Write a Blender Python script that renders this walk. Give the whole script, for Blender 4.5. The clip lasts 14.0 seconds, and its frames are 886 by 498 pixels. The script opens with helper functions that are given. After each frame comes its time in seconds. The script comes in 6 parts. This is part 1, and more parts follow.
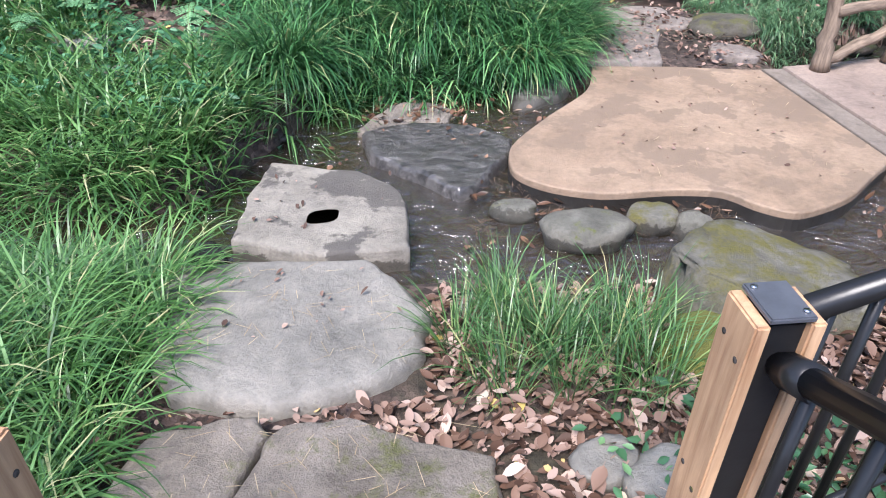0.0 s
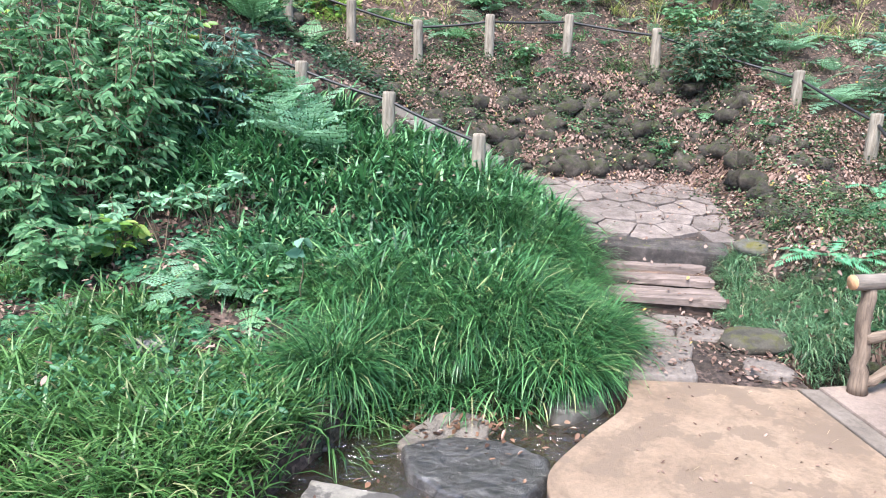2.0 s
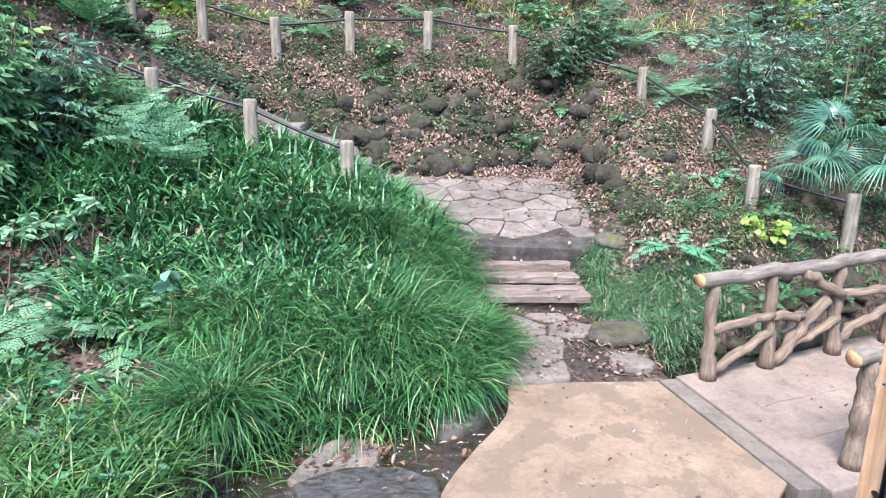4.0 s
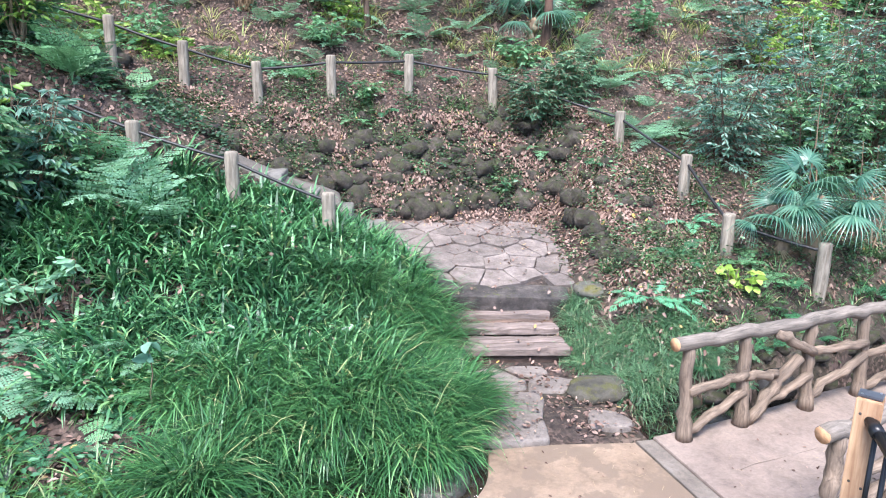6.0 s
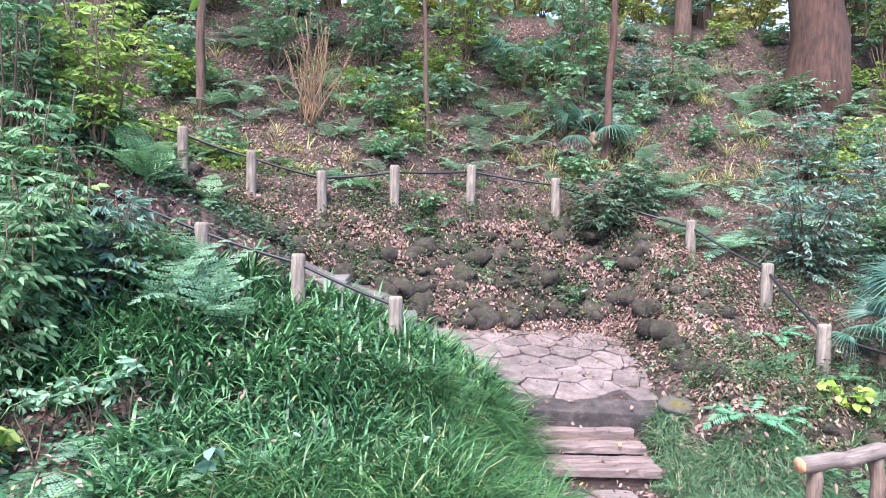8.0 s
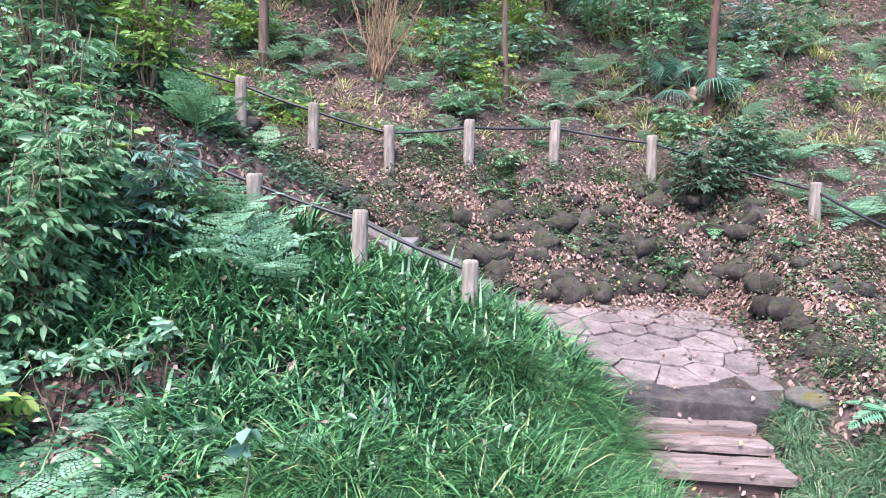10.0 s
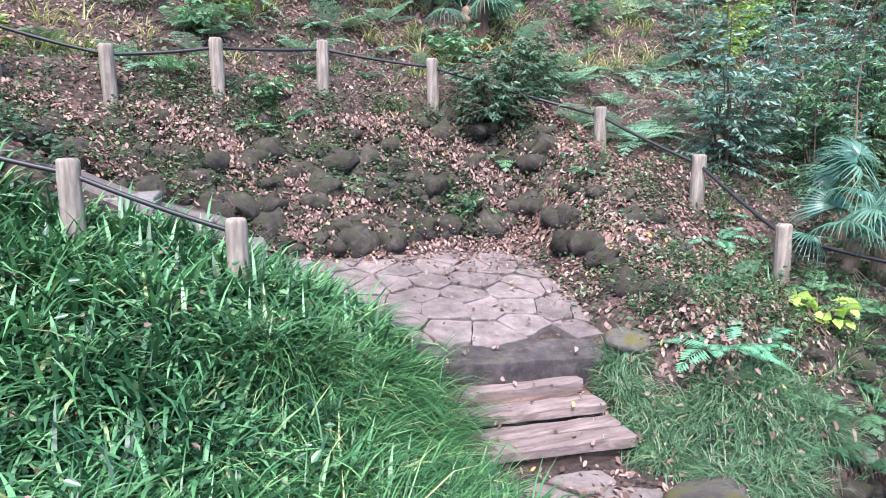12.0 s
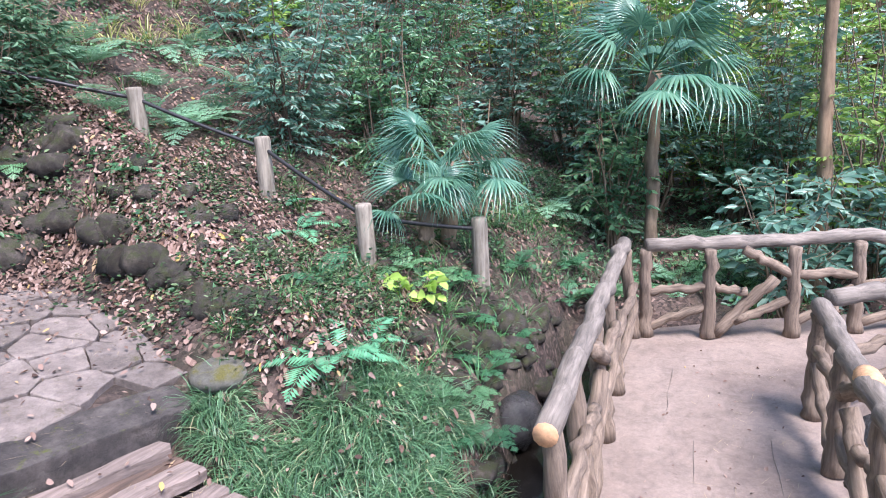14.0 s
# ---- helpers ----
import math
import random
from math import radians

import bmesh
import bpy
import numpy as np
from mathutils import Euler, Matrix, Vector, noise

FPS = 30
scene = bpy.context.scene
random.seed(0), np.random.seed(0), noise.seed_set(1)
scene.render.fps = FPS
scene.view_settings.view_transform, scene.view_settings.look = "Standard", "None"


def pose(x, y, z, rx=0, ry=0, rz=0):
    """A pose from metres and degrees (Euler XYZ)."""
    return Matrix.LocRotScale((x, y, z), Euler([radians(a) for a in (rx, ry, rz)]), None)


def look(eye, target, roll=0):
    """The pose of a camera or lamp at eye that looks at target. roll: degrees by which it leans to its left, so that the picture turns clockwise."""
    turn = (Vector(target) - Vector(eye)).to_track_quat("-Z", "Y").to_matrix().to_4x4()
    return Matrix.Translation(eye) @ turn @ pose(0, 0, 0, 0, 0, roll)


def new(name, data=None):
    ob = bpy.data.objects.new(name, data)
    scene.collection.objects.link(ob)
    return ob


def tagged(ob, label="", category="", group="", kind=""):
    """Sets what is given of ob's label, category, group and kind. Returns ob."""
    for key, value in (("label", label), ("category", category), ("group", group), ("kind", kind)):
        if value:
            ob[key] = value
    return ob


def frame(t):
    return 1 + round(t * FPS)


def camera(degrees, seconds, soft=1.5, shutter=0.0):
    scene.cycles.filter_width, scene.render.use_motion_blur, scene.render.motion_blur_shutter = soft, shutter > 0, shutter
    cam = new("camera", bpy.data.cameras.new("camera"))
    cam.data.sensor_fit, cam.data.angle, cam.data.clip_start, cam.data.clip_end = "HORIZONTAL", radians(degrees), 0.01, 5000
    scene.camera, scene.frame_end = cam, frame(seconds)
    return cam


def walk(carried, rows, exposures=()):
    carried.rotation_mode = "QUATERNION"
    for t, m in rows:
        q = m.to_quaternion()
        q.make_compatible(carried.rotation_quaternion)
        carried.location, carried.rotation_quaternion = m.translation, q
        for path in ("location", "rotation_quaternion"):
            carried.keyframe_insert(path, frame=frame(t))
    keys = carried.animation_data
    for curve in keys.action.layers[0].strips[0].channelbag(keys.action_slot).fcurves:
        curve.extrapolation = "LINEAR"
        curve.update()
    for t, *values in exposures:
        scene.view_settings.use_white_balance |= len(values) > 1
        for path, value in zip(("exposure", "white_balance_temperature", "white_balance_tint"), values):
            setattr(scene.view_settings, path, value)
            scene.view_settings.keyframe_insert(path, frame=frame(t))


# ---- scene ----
cam = camera(65.3, 14.0, soft=1.05)
PATH = [
    (0, (-0.124, 0.157, 1.248), (-0.042, 1.807, 0.119), 0.7),
    (0.5, (-0.128, 0.156, 1.291), (-0.079, 1.85, 0.229), 0.6),
    (1, (-0.129, 0.17, 1.379), (-0.18, 1.993, 0.557), 0.9),
    (1.5, (-0.13, 0.189, 1.461), (-0.214, 2.08, 0.816), 1.2),
    (2, (-0.138, 0.165, 1.52), (-0.17, 2.11, 1.057), 1.4),
    (2.5, (-0.166, 0.191, 1.59), (-0.029, 2.158, 1.256), 1.3),
    (3, (-0.187, 0.237, 1.667), (0.135, 2.157, 1.206), 0.8),
    (3.2, (-0.186, 0.237, 1.686), (0.157, 2.144, 1.187), 0.7),
    (5.3, (-0.139, 0.155, 1.912), (0.199, 2.055, 1.387), 0.7),
    (5.5, (-0.132, 0.18, 1.961), (0.171, 2.091, 1.455), 0.9),
    (6, (-0.158, 0.232, 2.038), (0.233, 2.134, 1.556), 0.8),
    (6.5, (-0.22, 0.293, 2.028), (0.178, 2.209, 1.614), 0.7),
    (7, (-0.302, 0.347, 1.978), (0.13, 2.27, 1.64), 0.7),
    (7.5, (-0.337, 0.422, 1.884), (0.088, 2.362, 1.65), 0.6),
    (8, (-0.366, 0.499, 1.86), (-0.078, 2.474, 1.727), 0.9),
    (8.2, (-0.338, 0.544, 1.855), (-0.177, 2.536, 1.8), 1.2),
    (10.3, (-0.359, 1.371, 1.628), (-0.268, 3.357, 1.41), 1.4),
    (10.5, (-0.368, 1.486, 1.622), (-0.224, 3.466, 1.382), 1.3),
    (11, (-0.37, 1.747, 1.592), (-0.143, 3.705, 1.257), 1.1),
    (11.5, (-0.361, 1.963, 1.606), (-0.011, 3.905, 1.282), 0.9),
    (12, (-0.308, 2.14, 1.619), (0.44, 3.959, 1.255), -0.3),
    (12.5, (-0.207, 2.315, 1.585), (0.766, 4.015, 1.185), -0.9),
    (13, (-0.116, 2.469, 1.616), (1.059, 4.055, 1.293), -1.5),
    (13.5, (0.005, 2.621, 1.612), (1.456, 3.952, 1.261), -2.4),
    (14, (0.171, 2.73, 1.594), (1.809, 3.787, 1.148), -3.2),
]
walk(cam, [(t, look(eye, target, roll)) for t, eye, target, roll in PATH],
     [(0, 1.69, 6150, 16), (2.0, 1.95, 6200, 13), (5.5, 1.88, 5950, 13), (8, 2.0, 6050, 27), (11, 1.95, 5950, 26), (14, 1.76, 5950, 21)])

# ---- light ----
world = bpy.data.worlds.new("sky")
scene.world = world
world.use_nodes = True
wn = world.node_tree.nodes
sky = wn.new("ShaderNodeTexSky")
sky.sky_type, sky.sun_disc = "NISHITA", False
SUN_EL, SUN_AZ = radians(58), radians(205)
sky.sun_elevation, sky.sun_rotation = SUN_EL, SUN_AZ
world.node_tree.links.new(sky.outputs[0], wn["Background"].inputs[0])
wn["Background"].inputs[1].default_value = 0.15
sun = new("sun", bpy.data.lights.new("sun", "SUN"))
sun.data.energy, sun.data.angle, sun.data.color = 2.65, radians(24), (1.0, 0.95, 0.88)
sun.matrix_world = look((0, 0, 0), (-math.sin(SUN_AZ) * math.cos(SUN_EL), -math.cos(SUN_AZ) * math.cos(SUN_EL), -math.sin(SUN_EL)))


# ---- materials ----
def nodes_of(name):
    m = bpy.data.materials.new(name)
    m.use_nodes = True
    nt = m.node_tree
    return m, nt, nt.nodes["Principled BSDF"]


def ramp(nt, fac, stops):
    r = nt.nodes.new("ShaderNodeValToRGB")
    nt.links.new(fac, r.inputs[0])
    els = r.color_ramp.elements
    els[0].position, els[0].color = stops[0][0], (*stops[0][1], 1)
    els[1].position, els[1].color = stops[-1][0], (*stops[-1][1], 1)
    for p, c in stops[1:-1]:
        els.new(p).color = (*c, 1)
    return r.outputs[0]


def noise_node(nt, scale, detail=5, rough=0.6, stretch=None, world_space=False, distort=0.0):
    co = nt.nodes.new("ShaderNodeNewGeometry").outputs["Position"] if world_space else nt.nodes.new("ShaderNodeTexCoord").outputs["Object"]
    if stretch:
        mp = nt.nodes.new("ShaderNodeMapping")
        mp.inputs["Scale"].default_value = stretch
        nt.links.new(co, mp.inputs[0])
        co = mp.outputs[0]
    n = nt.nodes.new("ShaderNodeTexNoise")
    n.inputs["Scale"].default_value, n.inputs["Detail"].default_value, n.inputs["Roughness"].default_value = scale, detail, rough
    n.inputs["Distortion"].default_value = distort
    nt.links.new(co, n.inputs["Vector"])
    return n.outputs["Fac"]


def mixc(nt, fac, a, b, mode="MIX"):
    m = nt.nodes.new("ShaderNodeMix")
    m.data_type, m.blend_type = "RGBA", mode
    for sock, v in ((m.inputs["Factor"], fac), (m.inputs["A"], a), (m.inputs["B"], b)):
        if isinstance(v, (int, float)):
            sock.default_value = v
        elif isinstance(v, tuple):
            sock.default_value = (*v, 1)
        else:
            nt.links.new(v, sock)
    return m.outputs["Result"]


def bump(nt, bsdf, height, strength=0.4, dist=0.01):
    b = nt.nodes.new("ShaderNodeBump")
    b.inputs["Strength"].default_value, b.inputs["Distance"].default_value = strength, dist
    nt.links.new(height, b.inputs["Height"])
    nt.links.new(b.outputs[0], bsdf.inputs["Normal"])


def up_mask(nt, lo, hi):
    g = nt.nodes.new("ShaderNodeNewGeometry")
    s = nt.nodes.new("ShaderNodeSeparateXYZ")
    nt.links.new(g.outputs["Normal"], s.inputs[0])
    r = nt.nodes.new("ShaderNodeMapRange")
    r.inputs["From Min"].default_value, r.inputs["From Max"].default_value = lo, hi
    nt.links.new(s.outputs["Z"], r.inputs[0])
    return r.outputs[0]


def times(nt, a, b):
    m = nt.nodes.new("ShaderNodeMath")
    m.operation = "MULTIPLY"
    nt.links.new(a, m.inputs[0])
    if isinstance(b, (int, float)):
        m.inputs[1].default_value = b
    else:
        nt.links.new(b, m.inputs[1])
    return m.outputs[0]


def obj_random(nt, stops):
    return ramp(nt, nt.nodes.new("ShaderNodeObjectInfo").outputs["Random"], stops)


def stone_mat(name, dark, mid, light, rough=0.85, moss=0.0, scale=3.0, vary=0.25, moss_color=(0.10, 0.11, 0.025), bumpy=0.5, world_space=True, spots=None, wet=False):
    """Stone with broad tone, mottling, fine grain and pits; wet spots and moss where wanted, and a foot darkened for
    wet and shade.
    """
    m, nt, b = nodes_of(name)
    big = noise_node(nt, scale, 6, 0.65, world_space=world_space)
    mott = noise_node(nt, scale * 5.3, 7, 0.72, world_space=world_space, distort=0.6)
    fine = noise_node(nt, scale * 26, 5, 0.75, world_space=world_space)
    col = ramp(nt, big, [(0.28, dark), (0.5, mid), (0.72, light)])
    col = mixc(nt, 0.75, col, ramp(nt, mott, [(0.3, (0.58, 0.57, 0.56)), (0.48, (0.96, 0.96, 0.95)), (0.7, (1.22, 1.2, 1.17))]), "MULTIPLY")
    col = mixc(nt, 0.6, col, ramp(nt, fine, [(0.3, (0.66, 0.66, 0.66)), (0.7, (1.18, 1.16, 1.13))]), "MULTIPLY")
    if spots:
        sp = ramp(nt, noise_node(nt, 4.2, 6, 0.62, world_space=True), [(0.53, (0, 0, 0)), (0.56, (0.8, 0.8, 0.8))])
        col = mixc(nt, sp, col, spots)
    col = mixc(nt, vary, col, obj_random(nt, [(0.0, (0.6, 0.58, 0.55)), (1.0, (1.35, 1.3, 1.25))]), "MULTIPLY")
    if moss:
        patch = ramp(nt, noise_node(nt, scale * 1.3, 7, 0.75, world_space=True), [(0.62 - 0.3 * moss, (0, 0, 0)), (0.70 - 0.2 * moss, (1, 1, 1))])
        col = mixc(nt, times(nt, patch, up_mask(nt, -0.1, 0.5)), col, mixc(nt, 0.7, moss_color, ramp(nt, fine, [(0.3, (0.45, 0.5, 0.4)), (0.7, (1.5, 1.45, 1.3))]), "MULTIPLY"))
    # wet waterline, with the stones' dark contact shade put into the same colour
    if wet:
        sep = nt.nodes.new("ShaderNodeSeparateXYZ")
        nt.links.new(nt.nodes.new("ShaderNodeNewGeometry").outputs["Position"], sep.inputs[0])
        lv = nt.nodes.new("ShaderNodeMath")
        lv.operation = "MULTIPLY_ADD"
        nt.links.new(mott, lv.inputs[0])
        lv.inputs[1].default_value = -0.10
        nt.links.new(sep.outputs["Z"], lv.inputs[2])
        damp_shade = ramp(nt, lv.outputs[0], [(0.0, (0.34, 0.33, 0.31)), (0.006, (1, 1, 1))])
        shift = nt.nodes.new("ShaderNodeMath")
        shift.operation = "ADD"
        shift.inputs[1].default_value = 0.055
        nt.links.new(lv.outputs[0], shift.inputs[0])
        nt.links.new(shift.outputs[0], damp_shade.node.inputs[0])
        col = mixc(nt, 1.0, col, damp_shade, "MULTIPLY")
    nt.links.new(col, b.inputs["Base Color"])
    b.inputs["Roughness"].default_value = rough
    bump(nt, b, mixc(nt, 0.5, mott, fine), bumpy, 0.016)
    return m


def plain_mat(name, color, rough=0.5, metal=0.0, var=0.2, scale=30):
    m, nt, b = nodes_of(name)
    n = noise_node(nt, scale, 4)
    lo, hi = tuple(c * (1 - var) for c in color), tuple(min(1, c * (1 + var)) for c in color)
    nt.links.new(ramp(nt, n, [(0.3, lo), (0.7, hi)]), b.inputs["Base Color"])
    b.inputs["Roughness"].default_value, b.inputs["Metallic"].default_value = rough, metal
    bump(nt, b, n, 0.1, 0.003)
    return m


def leaf_mat(name, stops, rough=0.45, back=0.3, patch=None, spec=0.5):
    """Leaves or blades joined in one mesh: colour varies leaf by leaf and in broad patches."""
    m, nt, b = nodes_of(name)
    rnd = nt.nodes.new("ShaderNodeNewGeometry").outputs["Random Per Island"]
    col = ramp(nt, rnd, stops)
    big = noise_node(nt, 1.6, 4, 0.6, world_space=True)
    col = mixc(nt, 0.8, col, ramp(nt, big, [(0.3, patch[0] if patch else (0.6, 0.65, 0.65)), (0.7, patch[1] if patch else (1.25, 1.2, 1.1))]), "MULTIPLY")
    nt.links.new(col, b.inputs["Base Color"])
    b.inputs["Roughness"].default_value = rough
    b.inputs["Specular IOR Level"].default_value = spec
    t = nt.nodes.new("ShaderNodeBsdfTranslucent")
    nt.links.new(col, t.inputs["Color"])
    mx = nt.nodes.new("ShaderNodeMixShader")
    mx.inputs[0].default_value = back
    nt.links.new(b.outputs[0], mx.inputs[1])
    nt.links.new(t.outputs[0], mx.inputs[2])
    nt.links.new(mx.outputs[0], nt.nodes["Material Output"].inputs["Surface"])
    return m


def wood_mat(name, dark, light, rough=0.75, stretch=(6, 6, 60), axis_scale=1.0, bumpy=0.4, vary=0.3, obj=True):
    m, nt, b = nodes_of(name)
    g = noise_node(nt, axis_scale, 6, 0.65, stretch=stretch, distort=0.4)
    st = noise_node(nt, 5, 4, 0.6, world_space=True)
    col = ramp(nt, g, [(0.3, dark), (0.7, light)])
    col = mixc(nt, 0.6, col, ramp(nt, st, [(0.3, (0.6, 0.6, 0.6)), (0.7, (1.2, 1.18, 1.15))]), "MULTIPLY")
    col = mixc(nt, vary, col, obj_random(nt, [(0, (0.65, 0.65, 0.65)), (1, (1.3, 1.3, 1.3))]), "MULTIPLY")
    nt.links.new(col, b.inputs["Base Color"])
    b.inputs["Roughness"].default_value = rough
    bump(nt, b, g, bumpy, 0.006)
    return m


def ground_mat():
    """Woodland soil: dark earth with crumbled leaf bits in drifts, green film in places."""
    m, nt, b = nodes_of("soil")
    big = noise_node(nt, 1.3, 5, 0.65, world_space=True)
    fine = noise_node(nt, 28, 6, 0.75, world_space=True)
    soil = ramp(nt, fine, [(0.3, (0.015, 0.011, 0.008)), (0.5, (0.042, 0.030, 0.023)), (0.72, (0.10, 0.072, 0.056))])
    vo = nt.nodes.new("ShaderNodeTexVoronoi")
    vo.inputs["Scale"].default_value = 42
    nt.links.new(nt.nodes.new("ShaderNodeNewGeometry").outputs["Position"], vo.inputs["Vector"])
    sp = nt.nodes.new("ShaderNodeSeparateColor")
    nt.links.new(vo.outputs["Color"], sp.inputs[0])
    bits = ramp(nt, sp.outputs[0], [(0.0, (0.025, 0.016, 0.012)), (0.4, (0.065, 0.042, 0.033)), (0.75, (0.13, 0.086, 0.07)), (1.0, (0.22, 0.15, 0.12))])
    drift = ramp(nt, noise_node(nt, 2.1, 5, 0.7, world_space=True), [(0.42, (0, 0, 0)), (0.56, (0.85, 0.85, 0.85))])
    soil = mixc(nt, drift, soil, bits)
    green = ramp(nt, fine, [(0.3, (0.02, 0.03, 0.012)), (0.7, (0.09, 0.12, 0.04))])
    f = ramp(nt, big, [(0.5, (0, 0, 0)), (0.62, (1, 1, 1))])
    nt.links.new(mixc(nt, times(nt, f, 0.2), soil, green), b.inputs["Base Color"])
    b.inputs["Roughness"].default_value = 0.95
    bump(nt, b, fine, 0.9, 0.03)
    return m


def water_mat():
    m, nt, b = nodes_of("stream_water")
    b.inputs["Base Color"].default_value = (0.17, 0.135, 0.095, 1)
    b.inputs["Roughness"].default_value = 0.04
    b.inputs["IOR"].default_value = 1.33
    b.inputs["Transmission Weight"].default_value = 0.9
    b.inputs["Coat Weight"].default_value, b.inputs["Coat IOR"].default_value, b.inputs["Coat Roughness"].default_value = 1.0, 1.9, 0.03
    w = noise_node(nt, 9, 4, 0.55, stretch=(1.0, 1.25, 1), world_space=True, distort=2.6)
    bump(nt, b, w, 1.0, 0.022)
    nt.links.new(b.inputs["Normal"].links[0].from_socket, b.inputs["Coat Normal"])
    return m


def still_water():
    m, nt, b = nodes_of("still_water_with_shade")
    # near-black: the gully's shade is put into the water colour
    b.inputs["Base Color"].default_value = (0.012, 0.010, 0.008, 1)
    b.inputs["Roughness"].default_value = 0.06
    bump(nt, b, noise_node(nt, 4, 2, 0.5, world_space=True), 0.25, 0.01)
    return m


M_GULLY = still_water()
M_SOIL = ground_mat()
M_WATER = water_mat()
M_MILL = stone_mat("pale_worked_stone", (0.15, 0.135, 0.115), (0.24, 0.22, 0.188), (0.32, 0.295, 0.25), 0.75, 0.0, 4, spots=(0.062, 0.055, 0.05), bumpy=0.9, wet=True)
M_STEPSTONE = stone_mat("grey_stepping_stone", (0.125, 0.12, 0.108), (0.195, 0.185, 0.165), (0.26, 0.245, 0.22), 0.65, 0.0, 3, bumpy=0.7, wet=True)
M_BROWNSTONE = stone_mat("brown_stone", (0.085, 0.072, 0.06), (0.17, 0.148, 0.125), (0.26, 0.23, 0.20), 0.85, 0.3, 5, moss_color=(0.09, 0.095, 0.03), bumpy=0.9)
M_PALEBANK = stone_mat("pale_bank_stone", (0.11, 0.095, 0.08), (0.19, 0.165, 0.138), (0.27, 0.235, 0.195), 0.85, 0.15, 7, bumpy=1.0)
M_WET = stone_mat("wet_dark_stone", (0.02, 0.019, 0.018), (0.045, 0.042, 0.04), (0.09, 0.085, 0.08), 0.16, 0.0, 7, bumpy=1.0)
def ridged_wet():
    """Dark bedded stone under a film of water."""
    m, nt, b = nodes_of("wet_ridged_stone")
    r = noise_node(nt, 1.0, 8, 0.72, stretch=(12, 30, 12), world_space=True, distort=0.9)
    g = noise_node(nt, 60, 5, 0.7, world_space=True)
    col = ramp(nt, r, [(0.34, (0.022, 0.020, 0.019)), (0.5, (0.08, 0.074, 0.07)), (0.62, (0.14, 0.13, 0.124)), (0.75, (0.28, 0.265, 0.25))])
    nt.links.new(mixc(nt, 0.7, col, ramp(nt, g, [(0.35, (0.5, 0.5, 0.5)), (0.65, (1.3, 1.28, 1.25))]), "MULTIPLY"), b.inputs["Base Color"])
    b.inputs["Roughness"].default_value = 0.3
    b.inputs["Coat Weight"].default_value, b.inputs["Coat Roughness"].default_value = 0.6, 0.12
    bump(nt, b, mixc(nt, 0.3, r, g), 1.0, 0.035)
    return m


M_RIDGE = ridged_wet()
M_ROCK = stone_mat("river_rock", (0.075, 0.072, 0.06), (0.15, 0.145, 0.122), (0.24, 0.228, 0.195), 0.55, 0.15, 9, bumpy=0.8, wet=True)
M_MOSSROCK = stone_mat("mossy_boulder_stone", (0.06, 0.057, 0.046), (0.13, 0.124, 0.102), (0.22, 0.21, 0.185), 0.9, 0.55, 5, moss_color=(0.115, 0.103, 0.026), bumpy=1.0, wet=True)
M_MOSSY = stone_mat("moss_cushion", (0.06, 0.055, 0.03), (0.09, 0.085, 0.035), (0.13, 0.12, 0.05), 0.95, 0.95, 6, moss_color=(0.12, 0.125, 0.028), bumpy=1.0)
M_PATHROCK = stone_mat("lichened_path_rock", (0.05, 0.046, 0.036), (0.11, 0.10, 0.078), (0.20, 0.185, 0.15), 0.9, 0.4, 6, moss_color=(0.09, 0.088, 0.03), bumpy=1.0)
M_SLAB = stone_mat("tan_slab_concrete", (0.155, 0.108, 0.074), (0.24, 0.170, 0.118), (0.315, 0.23, 0.162), 0.75, 0.0, 1.8, 0.0, bumpy=0.45, spots=(0.165, 0.118, 0.083))
M_DECK = stone_mat("pink_bridge_concrete", (0.17, 0.127, 0.105), (0.232, 0.178, 0.147), (0.285, 0.222, 0.184), 0.85, 0.0, 2.2, 0.0, bumpy=0.25)
M_JOINT = stone_mat("grey_joint_strip", (0.12, 0.098, 0.08), (0.17, 0.14, 0.115), (0.215, 0.18, 0.15), 0.85, 0.0, 6, 0.0, bumpy=0.2)
M_FLAG = stone_mat("flagstone", (0.10, 0.080, 0.071), (0.195, 0.162, 0.146), (0.30, 0.254, 0.23), 0.85, 0.10, 7, 0.45, moss_color=(0.10, 0.085, 0.045), bumpy=0.9)
M_FLAGPALE = stone_mat("pale_flagstone", (0.13, 0.108, 0.094), (0.215, 0.182, 0.160), (0.29, 0.25, 0.222), 0.8, 0.0, 6, 0.3, bumpy=0.8)
M_DARKSLAB = stone_mat("dark_step_stone", (0.035, 0.030, 0.028), (0.08, 0.068, 0.063), (0.17, 0.145, 0.13), 0.9, 0.15, 9, bumpy=1.0)
M_WALLROCK = stone_mat("dark_wall_rock", (0.016, 0.013, 0.011), (0.05, 0.042, 0.035), (0.125, 0.106, 0.09), 0.95, 0.55, 12, 0.6, moss_color=(0.045, 0.052, 0.018), bumpy=1.0)
M_PALESTEP = stone_mat("pale_step_stone", (0.135, 0.125, 0.112), (0.20, 0.187, 0.17), (0.26, 0.245, 0.225), 0.85, 0.0, 5)
M_LANE = stone_mat("dusty_lane", (0.075, 0.064, 0.055), (0.13, 0.113, 0.098), (0.185, 0.165, 0.146), 0.9, 0.1, 5)
M_LINER = plain_mat("black_edging", (0.02, 0.018, 0.016), 0.4)
M_SLEEPER = wood_mat("weathered_sleeper", (0.10, 0.075, 0.062), (0.275, 0.212, 0.182), 0.85, (2.2, 45, 45), 1.0, 0.8)
